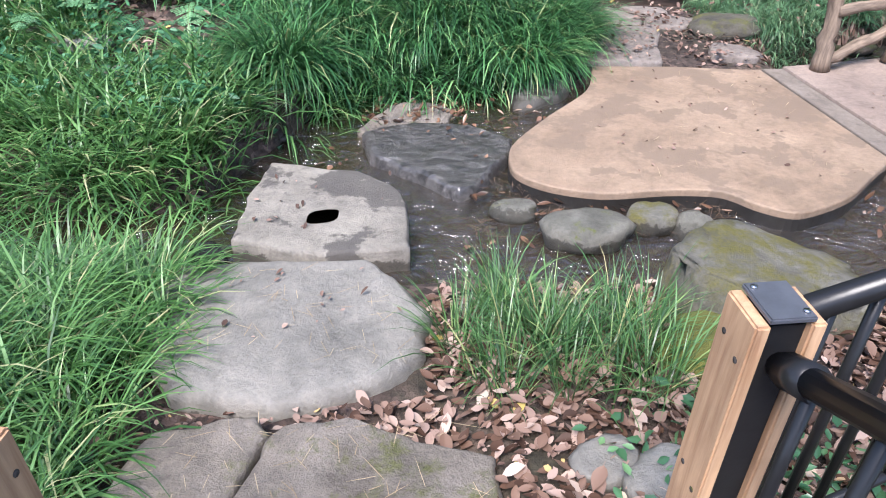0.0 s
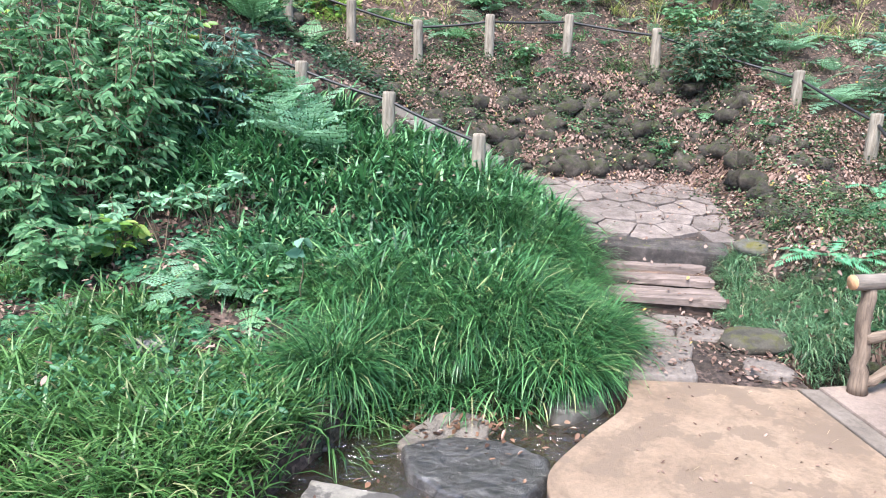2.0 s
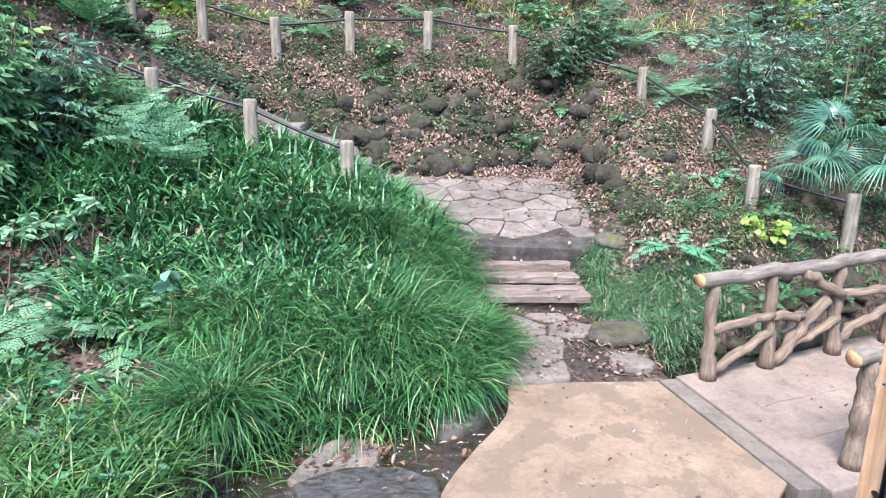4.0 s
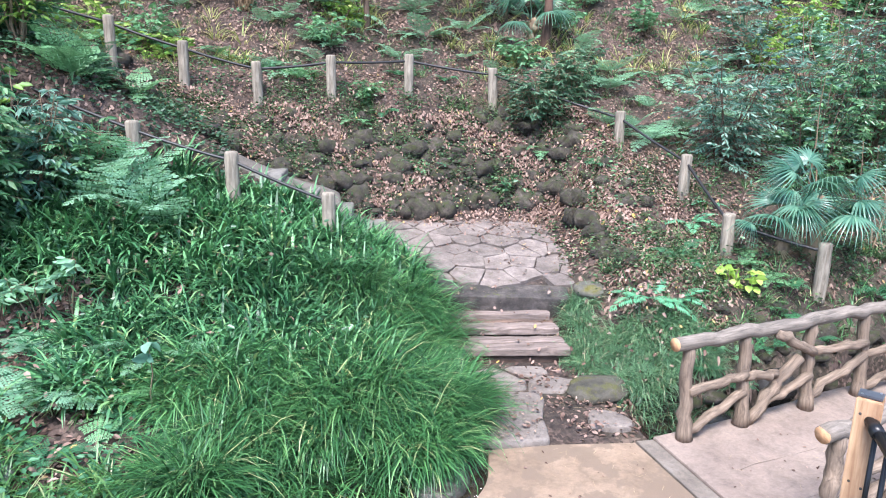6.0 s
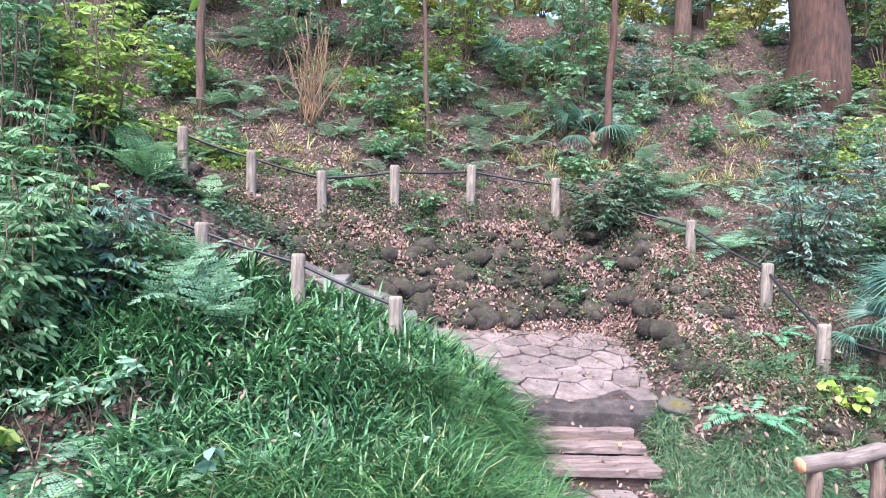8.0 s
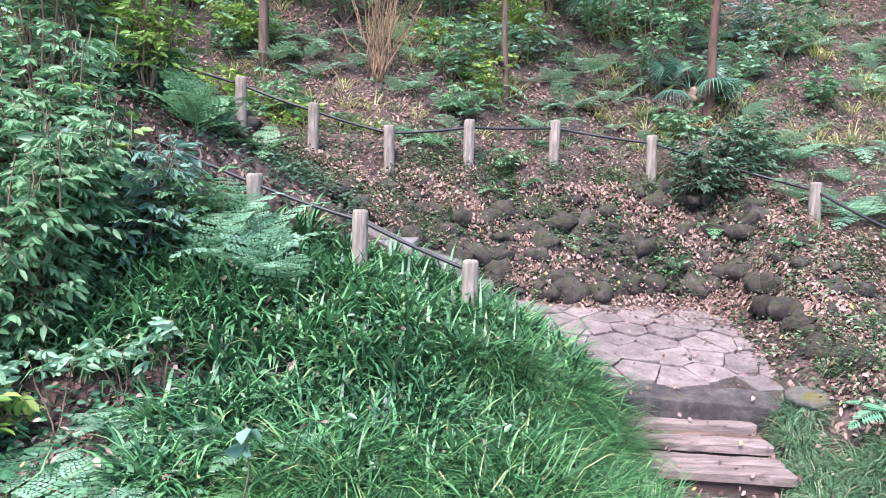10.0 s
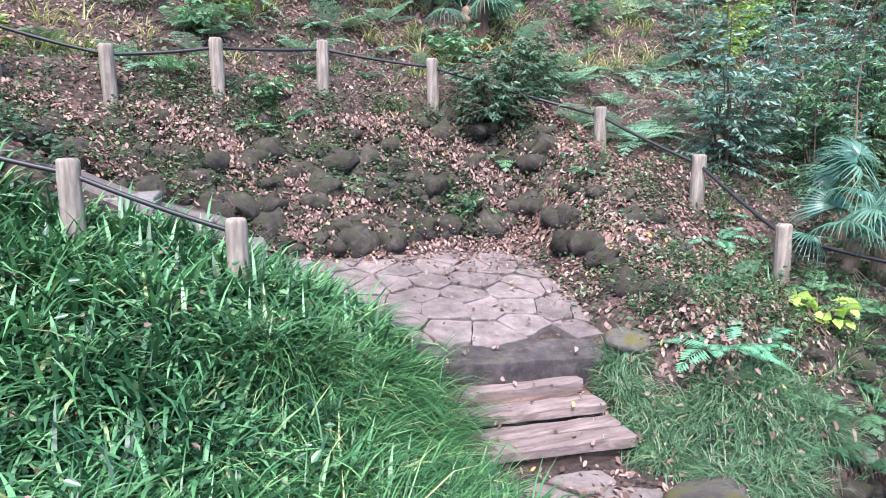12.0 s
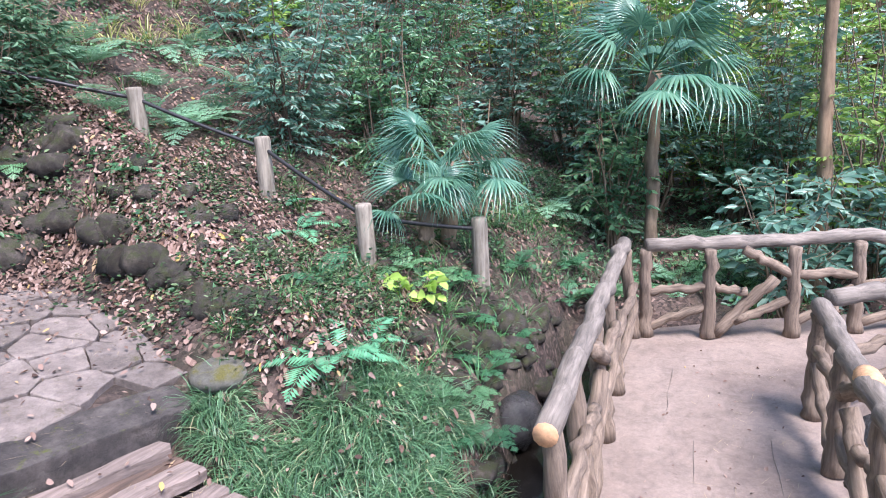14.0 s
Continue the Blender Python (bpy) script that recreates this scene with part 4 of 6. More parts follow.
single("lane", mesh_of("lane", np.stack([LX, LY, LZ], -1).reshape(-1, 3), F, M_LANE, True), "pale worn ramp that climbs behind the rope fence", "path", kind="structure")
# pale steps of the lane that climbs behind the fence
for k in range(4):
    x0 = 0.56 - 0.30 * k
    z = 0.71 + 0.165 * k
    o = smooth_outline([(x0, 6.34 + 0.02 * k), (x0 + 0.05, 6.78 + 0.03 * k), (x0 - 0.32, 6.86 + 0.03 * k), (x0 - 0.36, 6.36 + 0.02 * k)], 40, 0.12)
    single("lane_step", stone_slab("step", o, z - 0.25, z, M_PALESTEP, 90 + k, 0.012, 0.004), "pale grey stone step of the lane behind the fence", "step", group="lane steps")


# ---- rough rock face behind the paving ----
def crag_mesh(seed):
    """A rugged rock: a ball broken by coarse and fine unevenness."""
    bm = bmesh.new()
    bmesh.ops.create_icosphere(bm, subdivisions=2, radius=1.0)
    o = Vector((seed * 7.3 % 50, seed * 3.1 % 50, seed * 1.7 % 50))
    for v in bm.verts:
        p = v.co.copy()
        q = Vector((round(p.x * 1.6) / 1.6, round(p.y * 1.6) / 1.6, round(p.z * 1.6) / 1.6))
        v.co = (p * 0.5 + q * 0.5) * (1 + 0.55 * noise.fractal(p * 2.3 + o, 0.8, 2.0, 4))
    return mesh_bm("rock", bm, M_WALLROCK, True)


def rock_face():
    rng = np.random.default_rng(21)
    meshes = [crag_mesh(500 + i) for i in range(12)]
    wall = thing("rock_wall", "rough bank wall of dark mossy rocks with leaf litter", "wall", kind="structure")
    spots = []

    def lay(x, y, s, gap=0.42):
        if all((x - a) ** 2 + (y - b) ** 2 > (gap * (s + t)) ** 2 for a, b, t in spots):
            spots.append((x, y, s))
            m = pose(x, y, land1(x, y) - s * 0.06, rng.uniform(-20, 20), rng.uniform(-20, 20), rng.uniform(0, 360)) @ Matrix.Diagonal((s * rng.uniform(0.95, 1.35), s * rng.uniform(0.85, 1.15), s * rng.uniform(0.7, 1.0), 1))
            part("rock", meshes[rng.integers(12)], wall, m=m)
    for x in np.arange(-1.2, 2.5, 0.17):
        lay(x + rng.normal() * 0.03, BACK + 0.15 + rng.normal() * 0.03, rng.uniform(0.09, 0.15))
    for y in np.arange(5.25, 6.8, 0.15):
        lay(2.47 + rng.normal() * 0.04 - 0.10 * abs(y - 6.0), y, rng.uniform(0.08, 0.13))
    for _ in range(9000):
        x, y = rng.uniform(-1.8, 2.7), rng.uniform(BACK + 0.1, 7.75)
        top = 7.38 + 0.16 * math.sin(2.1 * x + 0.4)
        if y < top or rng.random() < 0.02:
            if math.sin(2.6 * x + 1.5) * math.sin(3.1 * y + x) > -0.75:
                lay(x, y, rng.choice((0.04, 0.06, 0.08, 0.10, 0.13)) * rng.uniform(0.85, 1.15))
    for _ in range(200):
        lay(rng.uniform(2.45, 3.0), rng.uniform(5.2, 6.9), rng.uniform(0.05, 0.10), 0.9)
    for x in np.arange(2.1, 4.4, 0.15):
        lay(x, 4.02 + 0.22 * (x - 2.2) + rng.uniform(-0.02, 0.14), rng.uniform(0.04, 0.075), 0.3)
    for _ in range(50):
        lay(rng.uniform(2.2, 4.2), rng.uniform(4.35, 4.75), rng.uniform(0.04, 0.08))
    for _ in range(30):
        lay(rng.uniform(-3.6, -1.2), rng.uniform(7.3, 8.0), rng.uniform(0.08, 0.16))


rock_face()


# ---- rope fences ----
def fence_post(x, y, top, r=0.048, lean=(0, 0), foot=0.3):
    rng = np.random.default_rng(int(abs(x * 100 + y * 10)))
    z0 = min(land1(x, y) - 0.05, top - foot)
    h = top - z0
    t = thing("fence_post", "weathered grey-brown round fence post of imitation log", "fence post", (x, y, z0), group="rope fence posts")
    n = 12
    zs = np.concatenate([np.linspace(0, h - 0.02, n - 2), [h - 0.006, h]])
    P = np.stack([lean[0] * zs, lean[1] * zs, zs], -1)
    R = np.array([r * 1.04] * (n - 2) + [r * 0.97, r * 0.86])
    V, F = tube(P, R, 14, 0.025, rng)
    part("shaft", mesh_of("shaft", V, F, M_POST, True), t)
    V, F = tube([P[-1] - (0, 0, 0.004), P[-1] + (0, 0, 0.003)], [r * 0.8, r * 0.78], 14)
    part("cap", mesh_of("cap", V, F, M_POST), t, "paler cut top of the post")
    return np.array((x + lean[0] * h, y + lean[1] * h, top - 0.07))


LEFT_POSTS = [(-2.5, 6.45, 2.10), (-1.44, 6.05, 1.68), (-0.70, 5.89, 1.452), (0.036, 5.68, 1.148)]
UP_POSTS = [(-3.2, 7.75, 2.95), (-1.971, 7.857, 2.587), (-1.296, 7.796, 2.358), (-0.574, 7.749, 2.169), (0.174, 7.822, 2.247), (1.02, 7.987, 2.278), (1.94, 7.808, 2.144), (3.07, 6.958, 1.725), (3.375, 6.15, 1.367), (3.326, 5.301, 0.969), (3.889, 4.844, 0.805)]


def rope(tops, label):
    chunks = []
    for a, b in zip(tops[:-1], tops[1:]):
        chunks.append(tube(bend(a, b, 14, sag=0.012), 0.013, 8))
    V, F = join(chunks)
    single("fence_rope", mesh_of("rope", V, F, M_ROPE, True), label, "rope")


rope([fence_post(*p, r=0.052) for p in LEFT_POSTS], "black rope threaded through the fence posts by the mound")
rope([fence_post(*p, r=0.05, lean=((i % 3 - 1) * 0.02, 0.01)) for i, p in enumerate(UP_POSTS)], "black rope of the slope fence, slack between posts")


# ---- handrail posts at the start ----
def clad_post(x, y, top, rz, label, k=1.0):
    z0 = land1(x, y) - 0.05
    h = top - z0
    t = thing("handrail_post", label, "post", (x, y, z0), rz, group="handrail posts")
    h = h / k
    t.scale = (k, k, k)

    def block(name, cx, cy, cz, sx, sy, sz, material, lab="", bev=0.003):
        bm = bmesh.new()
        bmesh.ops.create_cube(bm, size=1.0)
        bmesh.ops.transform(bm, matrix=Matrix.Translation((cx, cy, cz)) @ Matrix.Diagonal((sx, sy, sz, 1)), verts=bm.verts)
        bmesh.ops.bevel(bm, geom=list(bm.edges), offset=bev, segments=2, affect="EDGES")
        return part(name, mesh_bm(name, bm, material), t, lab)
    for sx in (-1, 1):
        b = block("cedar_board", sx * 0.0335, 0, h / 2 - 0.004, 0.019, 0.072, h, M_CEDAR, "pale orange cedar cladding board")
        for zz in (h - 0.06, h - 0.30):
            for yy in (-0.018, 0.018):
                V, F = tube([(sx * 0.0425, yy, zz + yy * 0.4), (sx * 0.0437, yy, zz + yy * 0.4)], 0.0045, 8)
                part("screw", mesh_of("screw", V, F, M_DARKSLAB), b)
    block("steel_core", 0, 0, h / 2 - 0.006, 0.047, 0.056, h, M_METAL, "black steel core of the post")
    cap = block("cap_plate", 0, 0, h + 0.002, 0.056, 0.070, 0.008, M_PLATE, "dark grey metal cap plate", 0.002)
    for sx, sy in ((-1, 1), (1, -1)):
        V, F = tube([(sx * 0.019, sy * 0.024, h + 0.005), (sx * 0.019, sy * 0.024, h + 0.0085)], 0.004, 8)
        part("screw", mesh_of("screw", V, F, M_STEEL), cap, "bright screw head")
    return t


PX, PY, PT = 0.29, 0.757, 0.755
clad_post(PX, PY, PT, 4, "cedar-clad black steel handrail post with metal cap")
clad_post(1.60, 1.95, 1.07, 40, "cedar-clad black steel railing post by the stream")
clad_post(1.30, 1.12, 0.84, 60, "cedar-clad black steel railing post at the corner")
clad_post(-0.565, 0.60, 0.73, -8, "cedar-clad handrail post beside the grass")


def metal_panel(label, a, b, drop, n, name="metal_railing", collar=True):
    a, b = np.array(a), np.array(b)
    t = thing(name, label, "railing", tuple(a))
    d = b - a
    V, F = tube([d * 0, d * 0.5, d], 0.0175, 14)
    part("handrail", mesh_of("handrail", V, F, M_METAL, True), t)
    low = np.array((0, 0, -drop))
    V, F = tube([low, low + d * 0.5, low + d], 0.010, 8)
    part("bottom_rail", mesh_of("bottom_rail", V, F, M_METAL, True), t)
    u = d / np.linalg.norm(d)
    if collar:
        V, F = tube([u * 0.02, u * 0.07], 0.0225, 14)
        part("collar", mesh_of("collar", V, F, M_METAL, True), t, "black plastic rail bracket collar")
    for k in range(n):
        p = d * (k + 0.6) / n
        V, F = tube([p, p + low], 0.008, 8)
        part("baluster", mesh_of("baluster", V, F, M_METAL, True), t)


metal_panel("black metal stair handrail with thin balusters", (PX + 0.005, PY - 0.035, PT - 0.065), (PX - 0.02, -0.25, 1.22), 0.52, 9)
metal_panel("black metal railing panel beside the stream", (PX + 0.04, PY + 0.01, PT - 0.02), (1.28, 1.11, 0.76), 0.50, 12, collar=False)
metal_panel("black metal railing panel along the gully", (1.58, 1.92, 1.0), (1.31, 1.15, 0.80), 0.60, 10)

# ---- grass ----
def blades(P, az, L, Wd, lean, droop, seg=3):
    n = len(P)
    lev = np.linspace(0, 1, seg + 1)
    th = lean[:, None] + droop[:, None] * lev[None, :] ** 1.3
    step = L[:, None] / seg
    dr = np.concatenate([np.zeros((n, 1)), np.cumsum(np.sin(th[:, 1:]) * step, 1)], 1)
    dz = np.concatenate([np.zeros((n, 1)), np.cumsum(np.cos(th[:, 1:]) * step, 1)], 1)
    ca, sa = np.cos(az), np.sin(az)
    C = np.stack([P[:, 0:1] + dr * ca[:, None], P[:, 1:2] + dr * sa[:, None], P[:, 2:3] + dz], -1)
    wid = Wd[:, None] * (np.array([0.7, 1.0, 0.75, 0.06]) if seg == 3 else np.array([0.6, 0.95, 1.0, 0.7, 0.05]))[None, :]
    side = np.stack([-sa, ca, np.zeros(n)], -1)[:, None, :] * wid[..., None] * 0.5
    V = np.stack([C - side, C + side], 2).reshape(-1, 3)
    k = 2 * (seg + 1)
    base = (np.arange(n) * k)[:, None]
    F = np.concatenate([np.concatenate([base + 2 * s, base + 2 * s + 1, base + 2 * s + 3, base + 2 * s + 2], 1)[:, None, :] for s in range(seg)], 1).reshape(-1, 4)
    return V, F


def grass_zone(name, label, material, seed, box, clumps, per, spread, length, width, accept, lean=(0.1, 0.5), droop=(0.6, 1.5), flow=None, seg=3):
    """Clumps of blades that arch outwards from their roots."""
    rng = np.random.default_rng(seed)
    x = rng.uniform(box[0], box[1], clumps * 3)
    y = rng.uniform(box[2], box[3], clumps * 3)
    ok = accept(x, y)
    x, y = x[ok][:clumps], y[ok][:clumps]
    n = len(x)
    size = rng.uniform(0.75, 1.2, n)
    cx, cy, cs = np.repeat(x, per), np.repeat(y, per), np.repeat(size, per)
    az = rng.uniform(0, 2 * np.pi, n * per)
    r = spread * np.sqrt(rng.uniform(0, 1, n * per))
    px, py = cx + r * np.cos(az), cy + r * np.sin(az)
    if flow is not None:
        fx, fy = flow(px, py)
        dx, dy = np.cos(az) + fx, np.sin(az) + fy
        az = np.arctan2(dy, dx)
    az = az + rng.normal(size=n * per) * 0.35
    P = np.stack([px, py, land(px, py) - 0.01], -1)
    L = rng.uniform(*length, n * per) * cs
    V, F = blades(P, az, L, rng.uniform(*width, n * per), rng.uniform(*lean, n * per), rng.uniform(*droop, n * per), seg)
    return single(name, mesh_of(name, V, F, material), label, "grass", kind="stuff")


def bare_patch(x, y):
    return (x < -0.85) & (y > 3.35) & (y < 4.9) & (np.sin(4.3 * x + 0.6) * np.sin(3.7 * y + 1.1) > -0.12)


def on_mound(x, y):
    return (y > far_bank(x) + 0.0) & (x < path_left(y) - 0.05 + 0.06 * sstep(4.8, 5.2, y)) & (y < 6.25) & ~bare_patch(x, y)


M_DRYBLADE = leaf_mat("withered_blades", [(0, (0.10, 0.07, 0.035)), (0.6, (0.22, 0.17, 0.085)), (1, (0.34, 0.29, 0.17))], 0.6, 0.2)


def tussock_edge(x, y):
    return np.minimum(y - 3.35, path_left(y) - x)


grass_zone("long_grass", "long arching dark green sedge tussocks on the bank", M_GRASS, 1, (-0.95, 0.85, 3.2, 5.2), 210, 120, 0.085, (0.22, 0.46), (0.004, 0.0095),
           lambda x, y: on_mound(x, y) & (x > -0.78 + 0.12 * np.sin(9 * y)) & (tussock_edge(x, y) < 0.82), (0.0, 0.55), (0.9, 2.5), lambda x, y: (0.22 * (x > 0.2), -0.22 + 0.0 * y), 4)
grass_zone("sedge_grass", "fine dark green sedge filling between the tussocks", M_GRASS, 31, (-0.95, 0.85, 3.2, 5.2), 330, 22, 0.05, (0.14, 0.30), (0.004, 0.009),
           lambda x, y: on_mound(x, y) & (x > -0.78 + 0.12 * np.sin(9 * y)) & (tussock_edge(x, y) < 0.95), (0.0, 0.6), (0.6, 2.0), None, 4)
grass_zone("strap_grass", "broad-bladed dark green strap grass covering the mound", M_GRASS2, 2, (-2.6, 0.8, 3.9, 6.3), 1450, 15, 0.045, (0.17, 0.36), (0.012, 0.025),
           lambda x, y: on_mound(x, y) & (tussock_edge(x, y) > 0.42 - 0.40 * sstep(4.9, 5.3, y)), (0.0, 0.55), (0.6, 2.1), lambda x, y: (0.10 + 0 * x, -0.28 + 0 * y), 4)
grass_zone("dry_grass", "withered straw-coloured blades among the mound grass", M_DRYBLADE, 33, (-2.2, 0.8, 3.6, 6.2), 200, 5, 0.06, (0.12, 0.26), (0.005, 0.010),
           lambda x, y: on_mound(x, y) & (lumps(x * 1.9 + 3, y * 1.9) > 0.0), (0.5, 1.2), (0.6, 1.6), None)
grass_zone("bank_grass", "medium green grass on the flat left bank", M_GRASS3, 3, (-4.2, -0.75, 2.3, 4.2), 950, 15, 0.07, (0.13, 0.30), (0.006, 0.013),
           lambda x, y: (y > far_bank(x) + 0.02) & ~bare_patch(x, y) & (x > -4.0 + 0.7 * np.sin(2.1 * y)), (0.1, 0.7), (0.6, 1.6), lambda x, y: (0.5 * sstep(-1.4, -0.9, x), -0.4 + 0 * y), 4)
grass_zone("edge_grass", "pale long blades hanging over the stream's edge", M_GRASS3, 34, (-2.6, -0.35, 2.1, 3.4), 120, 26, 0.05, (0.20, 0.40), (0.004, 0.009),
           lambda x, y: np.abs(y - far_bank(x) - 0.06) < 0.09, (0.2, 0.7), (0.9, 2.0), lambda x, y: (0.55 + 0 * x, -0.75 + 0 * y), 4)
grass_zone("front_grass", "bright long grass tufts beside the stepping stone", M_GRASS3, 4, (-2.3, -0.76, 0.5, 2.05), 300, 40, 0.055, (0.15, 0.34), (0.0028, 0.0075),
           lambda x, y: (x < -0.86 + 0.12 * np.sin(5 * y) + 0.12 * (y < 1.2)) & (np.hypot((x + 1.2) / 1.1, (y - 1.3) / 0.85) + 0.5 * lumps(x * 1.5, y * 1.5) < 1), (0.1, 0.6), (0.8, 2.0), None, 4)
grass_zone("stream_grass", "green grass tufts on the near stream bank", M_GRASS4, 5, (-0.05, 0.52, 1.25, 1.68), 46, 34, 0.045, (0.11, 0.25), (0.002, 0.0048),
           lambda x, y: (x > -0.04 + 0.2 * (1.5 - y)), (0.0, 0.38), (0.2, 1.5), None, 4)
M_SEDGE = leaf_mat("grey_green_sedge_blades", [(0, (0.03, 0.075, 0.038)), (0.4, (0.075, 0.17, 0.08)), (0.85, (0.155, 0.29, 0.15)), (0.95, (0.26, 0.37, 0.21)), (1, (0.40, 0.33, 0.21))], 0.4, 0.2)
grass_zone("path_grass", "fine soft grey-green sedge mounds at the path's edge", M_SEDGE, 6, (1.62, 2.75, 3.72, 5.25), 210, 62, 0.06, (0.10, 0.24), (0.0028, 0.006),
           lambda x, y: (y > 3.80 + 0.52 * np.maximum(x - 1.95, 0)) & (x < 2.6) & (x > 1.86 - 0.16 * sstep(4.25, 4.5, y) + 0.22 * sstep(4.9, 5.1, y)) & (y < 4.72 + 0.45 * (x < 2.05)) & (lumps(x * 3, y * 3) > -0.2), (0.0, 0.6), (1.2, 2.6), None, 4)


# ---- fallen leaves ----
M_LEAF = leaf_mat("pale_and_brown_dry_leaves", [(0, (0.045, 0.025, 0.018)), (0.2, (0.11, 0.06, 0.04)), (0.42, (0.20, 0.125, 0.092)), (0.68, (0.30, 0.205, 0.165)), (0.9, (0.40, 0.295, 0.245)), (0.98, (0.50, 0.40, 0.335)), (1, (0.52, 0.40, 0.10))], 0.65, 0.15, ((0.75, 0.73, 0.71), (1.1, 1.08, 1.06)), 0.25)
M_SODDEN = leaf_mat("sodden_reddish_leaves", [(0, (0.03, 0.016, 0.01)), (0.5, (0.12, 0.06, 0.035)), (0.85, (0.25, 0.14, 0.09)), (1, (0.42, 0.30, 0.22))], 0.35, 0.05)

def fallen_leaves(name, label, seed, count, box, accept, size=(0.022, 0.052), height=0.012, zfun=land, material=None, fine=False):
    rng = np.random.default_rng(seed)
    x, y = rng.uniform(box[0], box[1], count * 4), rng.uniform(box[2], box[3], count * 4)
    ok = accept(x, y, rng)
    x, y = x[ok][:count], y[ok][:count]
    n = len(x)
    L, a = rng.uniform(*size, n), rng.uniform(0, 2 * np.pi, n)
    W = L * rng.uniform(0.38, 0.62, n)
    e = 0.05
    gxn, gyn = (zfun(x + e, y) - zfun(x - e, y)) / (2 * e), (zfun(x, y + e) - zfun(x, y - e)) / (2 * e)
    gxn, gyn = gxn + rng.normal(size=n) * 0.35, gyn + rng.normal(size=n) * 0.35
    fold = rng.uniform(0.05, 0.5, n)
    curl = rng.uniform(-0.1, 0.35, n)
    z0 = zfun(x, y) + rng.uniform(0.3, 1.6, n) * height
    pts = []
    if fine:
        # rounded blade on a midrib, with a stalk
        us, ws = (-0.66, -0.5, -0.34, -0.12, 0.12, 0.32, 0.45, 0.56), (0.012, 0.02, 0.34, 0.5, 0.46, 0.28, 0.12, 0.0)
        twist = rng.normal(size=n) * 0.25
        for u, wv in zip(us, ws):
            for side in (-1, 0, 1):
                lx, ly = u * L, side * wv * W
                h = abs(side) * wv * W * fold * 1.6 + u * u * L * curl * 1.4 + twist * u * ly
                X, Y = lx * np.cos(a) - ly * np.sin(a), lx * np.sin(a) + ly * np.cos(a)
                pts.append(np.stack([x + X, y + Y, z0 + h + gxn * X + gyn * Y], -1))
        k = len(us)
        quads = [(3 * i + j, 3 * i + j + 1, 3 * i + j + 4, 3 * i + j + 3) for i in range(k - 1) for j in range(2)]
        F = ((np.arange(n) * 3 * k)[:, None, None] + np.array(quads)[None]).reshape(-1, 4)
        return single(name, mesh_of(name, np.stack(pts, 1).reshape(-1, 3), F, material or M_LITTER, True), label, "leaf litter", kind="stuff")
    for u, v in ((-0.5, 0), (-0.15, 0.5), (-0.15, -0.5), (0.22, 0.42), (0.22, -0.42), (0.5, 0), (-0.15, 0), (0.22, 0)):
        lx, ly = u * L, v * W
        h = np.abs(v) * W * fold * 2 + (u * u) * 4 * L * 0.25 * curl
        X = lx * np.cos(a) - ly * np.sin(a)
        Y = lx * np.sin(a) + ly * np.cos(a)
        pts.append(np.stack([x + X, y + Y, z0 + h + gxn * X + gyn * Y], -1))
    V = np.stack(pts, 1).reshape(-1, 3)
    b = (np.arange(n) * 8)[:, None]
    F = np.concatenate([b + np.array(q)[None, :] for q in ((0, 6, 1, 1), (0, 2, 6, 6), (6, 7, 3, 1), (2, 4, 7, 6), (7, 5, 3, 3), (4, 5, 7, 7))], 1).reshape(n, 6, 4)
    quads = F[:, 2:4].reshape(-1, 4)
    tris = F[:, (0, 1, 4, 5), :3].reshape(-1, 3)
    me = bpy.data.meshes.new(name)
    me.from_pydata(V.tolist(), [], quads.tolist() + tris.tolist())
    me.polygons.foreach_set("use_smooth", np.ones(len(me.polygons), dtype=bool))
    me.materials.append(material or M_LITTER)
    return single(name, me, label, "leaf litter", kind="stuff")


def on_wall(x, y):
    return (y > BACK) & (y < 7.42 + 0.16 * np.sin(2.1 * x + 0.4)) & (x > -1.7) & (x < 2.6)


def drifts(x, y):
    return np.sin(4.6 * x + 5.2 * y + 1.6 * np.sin(2.3 * x + 1.0) + 1.2 * np.sin(5.0 * y)) > 0.45


def path_top(x, y):
    return np.interp(y + 0.2 * (x - 1.3), [3.6, 4.64, 4.66, 4.895, 4.915, 5.10, 5.12, 5.20, 5.24, 5.6, 6.8], [0.056, 0.062, 0.172, 0.178, 0.235, 0.238, 0.273, 0.275, 0.385, 0.447, 0.70])


fallen_leaves("leaf_litter", "dry pinkish brown fallen leaves on the slope", 1, 34000, (-4.5, 7.5, 4.6, 12.0), lambda x, y, r: (((y > BACK) & (~on_wall(x, y) | (drifts(x, y) & (r.random(len(x)) < 0.6)))) | ((x < -0.3) & (y > 6.25)) | ((x > 2.45) & (y > 4.6 + 0.15 * (x - 2.4)))) & (r.random(len(x)) < 0.25 + 0.75 * (lumps(x * 1.7, y * 1.7) > -0.05)), size=(0.018, 0.038))
fallen_leaves("leaf_litter", "dry pinkish fallen leaves by the stepping stones", 2, 4300, (-0.85, 1.3, 0.5, 1.75), lambda x, y, r: (r.random(len(x)) < sstep(-0.7, 0.25, x) * 0.9 + 0.10) & ~((x > -0.8) & (x < -0.1) & (y > 1.3)) & ~((x > -0.45) & (x < -0.05) & (y < 1.15) & (r.random(len(x)) < 0.9)), size=(0.022, 0.050), height=0.022, material=M_LEAF, fine=True)
fallen_leaves("leaf_litter", "dry fallen leaves along the path edges", 3, 1900, (1.2, 2.9, 3.6, 6.8), lambda x, y, r: ((y < 4.55) & (r.random(len(x)) < 0.5) & (x > 1.35)) | ((x > 1.78 + 0.2 * (y > 5.05)) & (r.random(len(x)) < 0.8)))
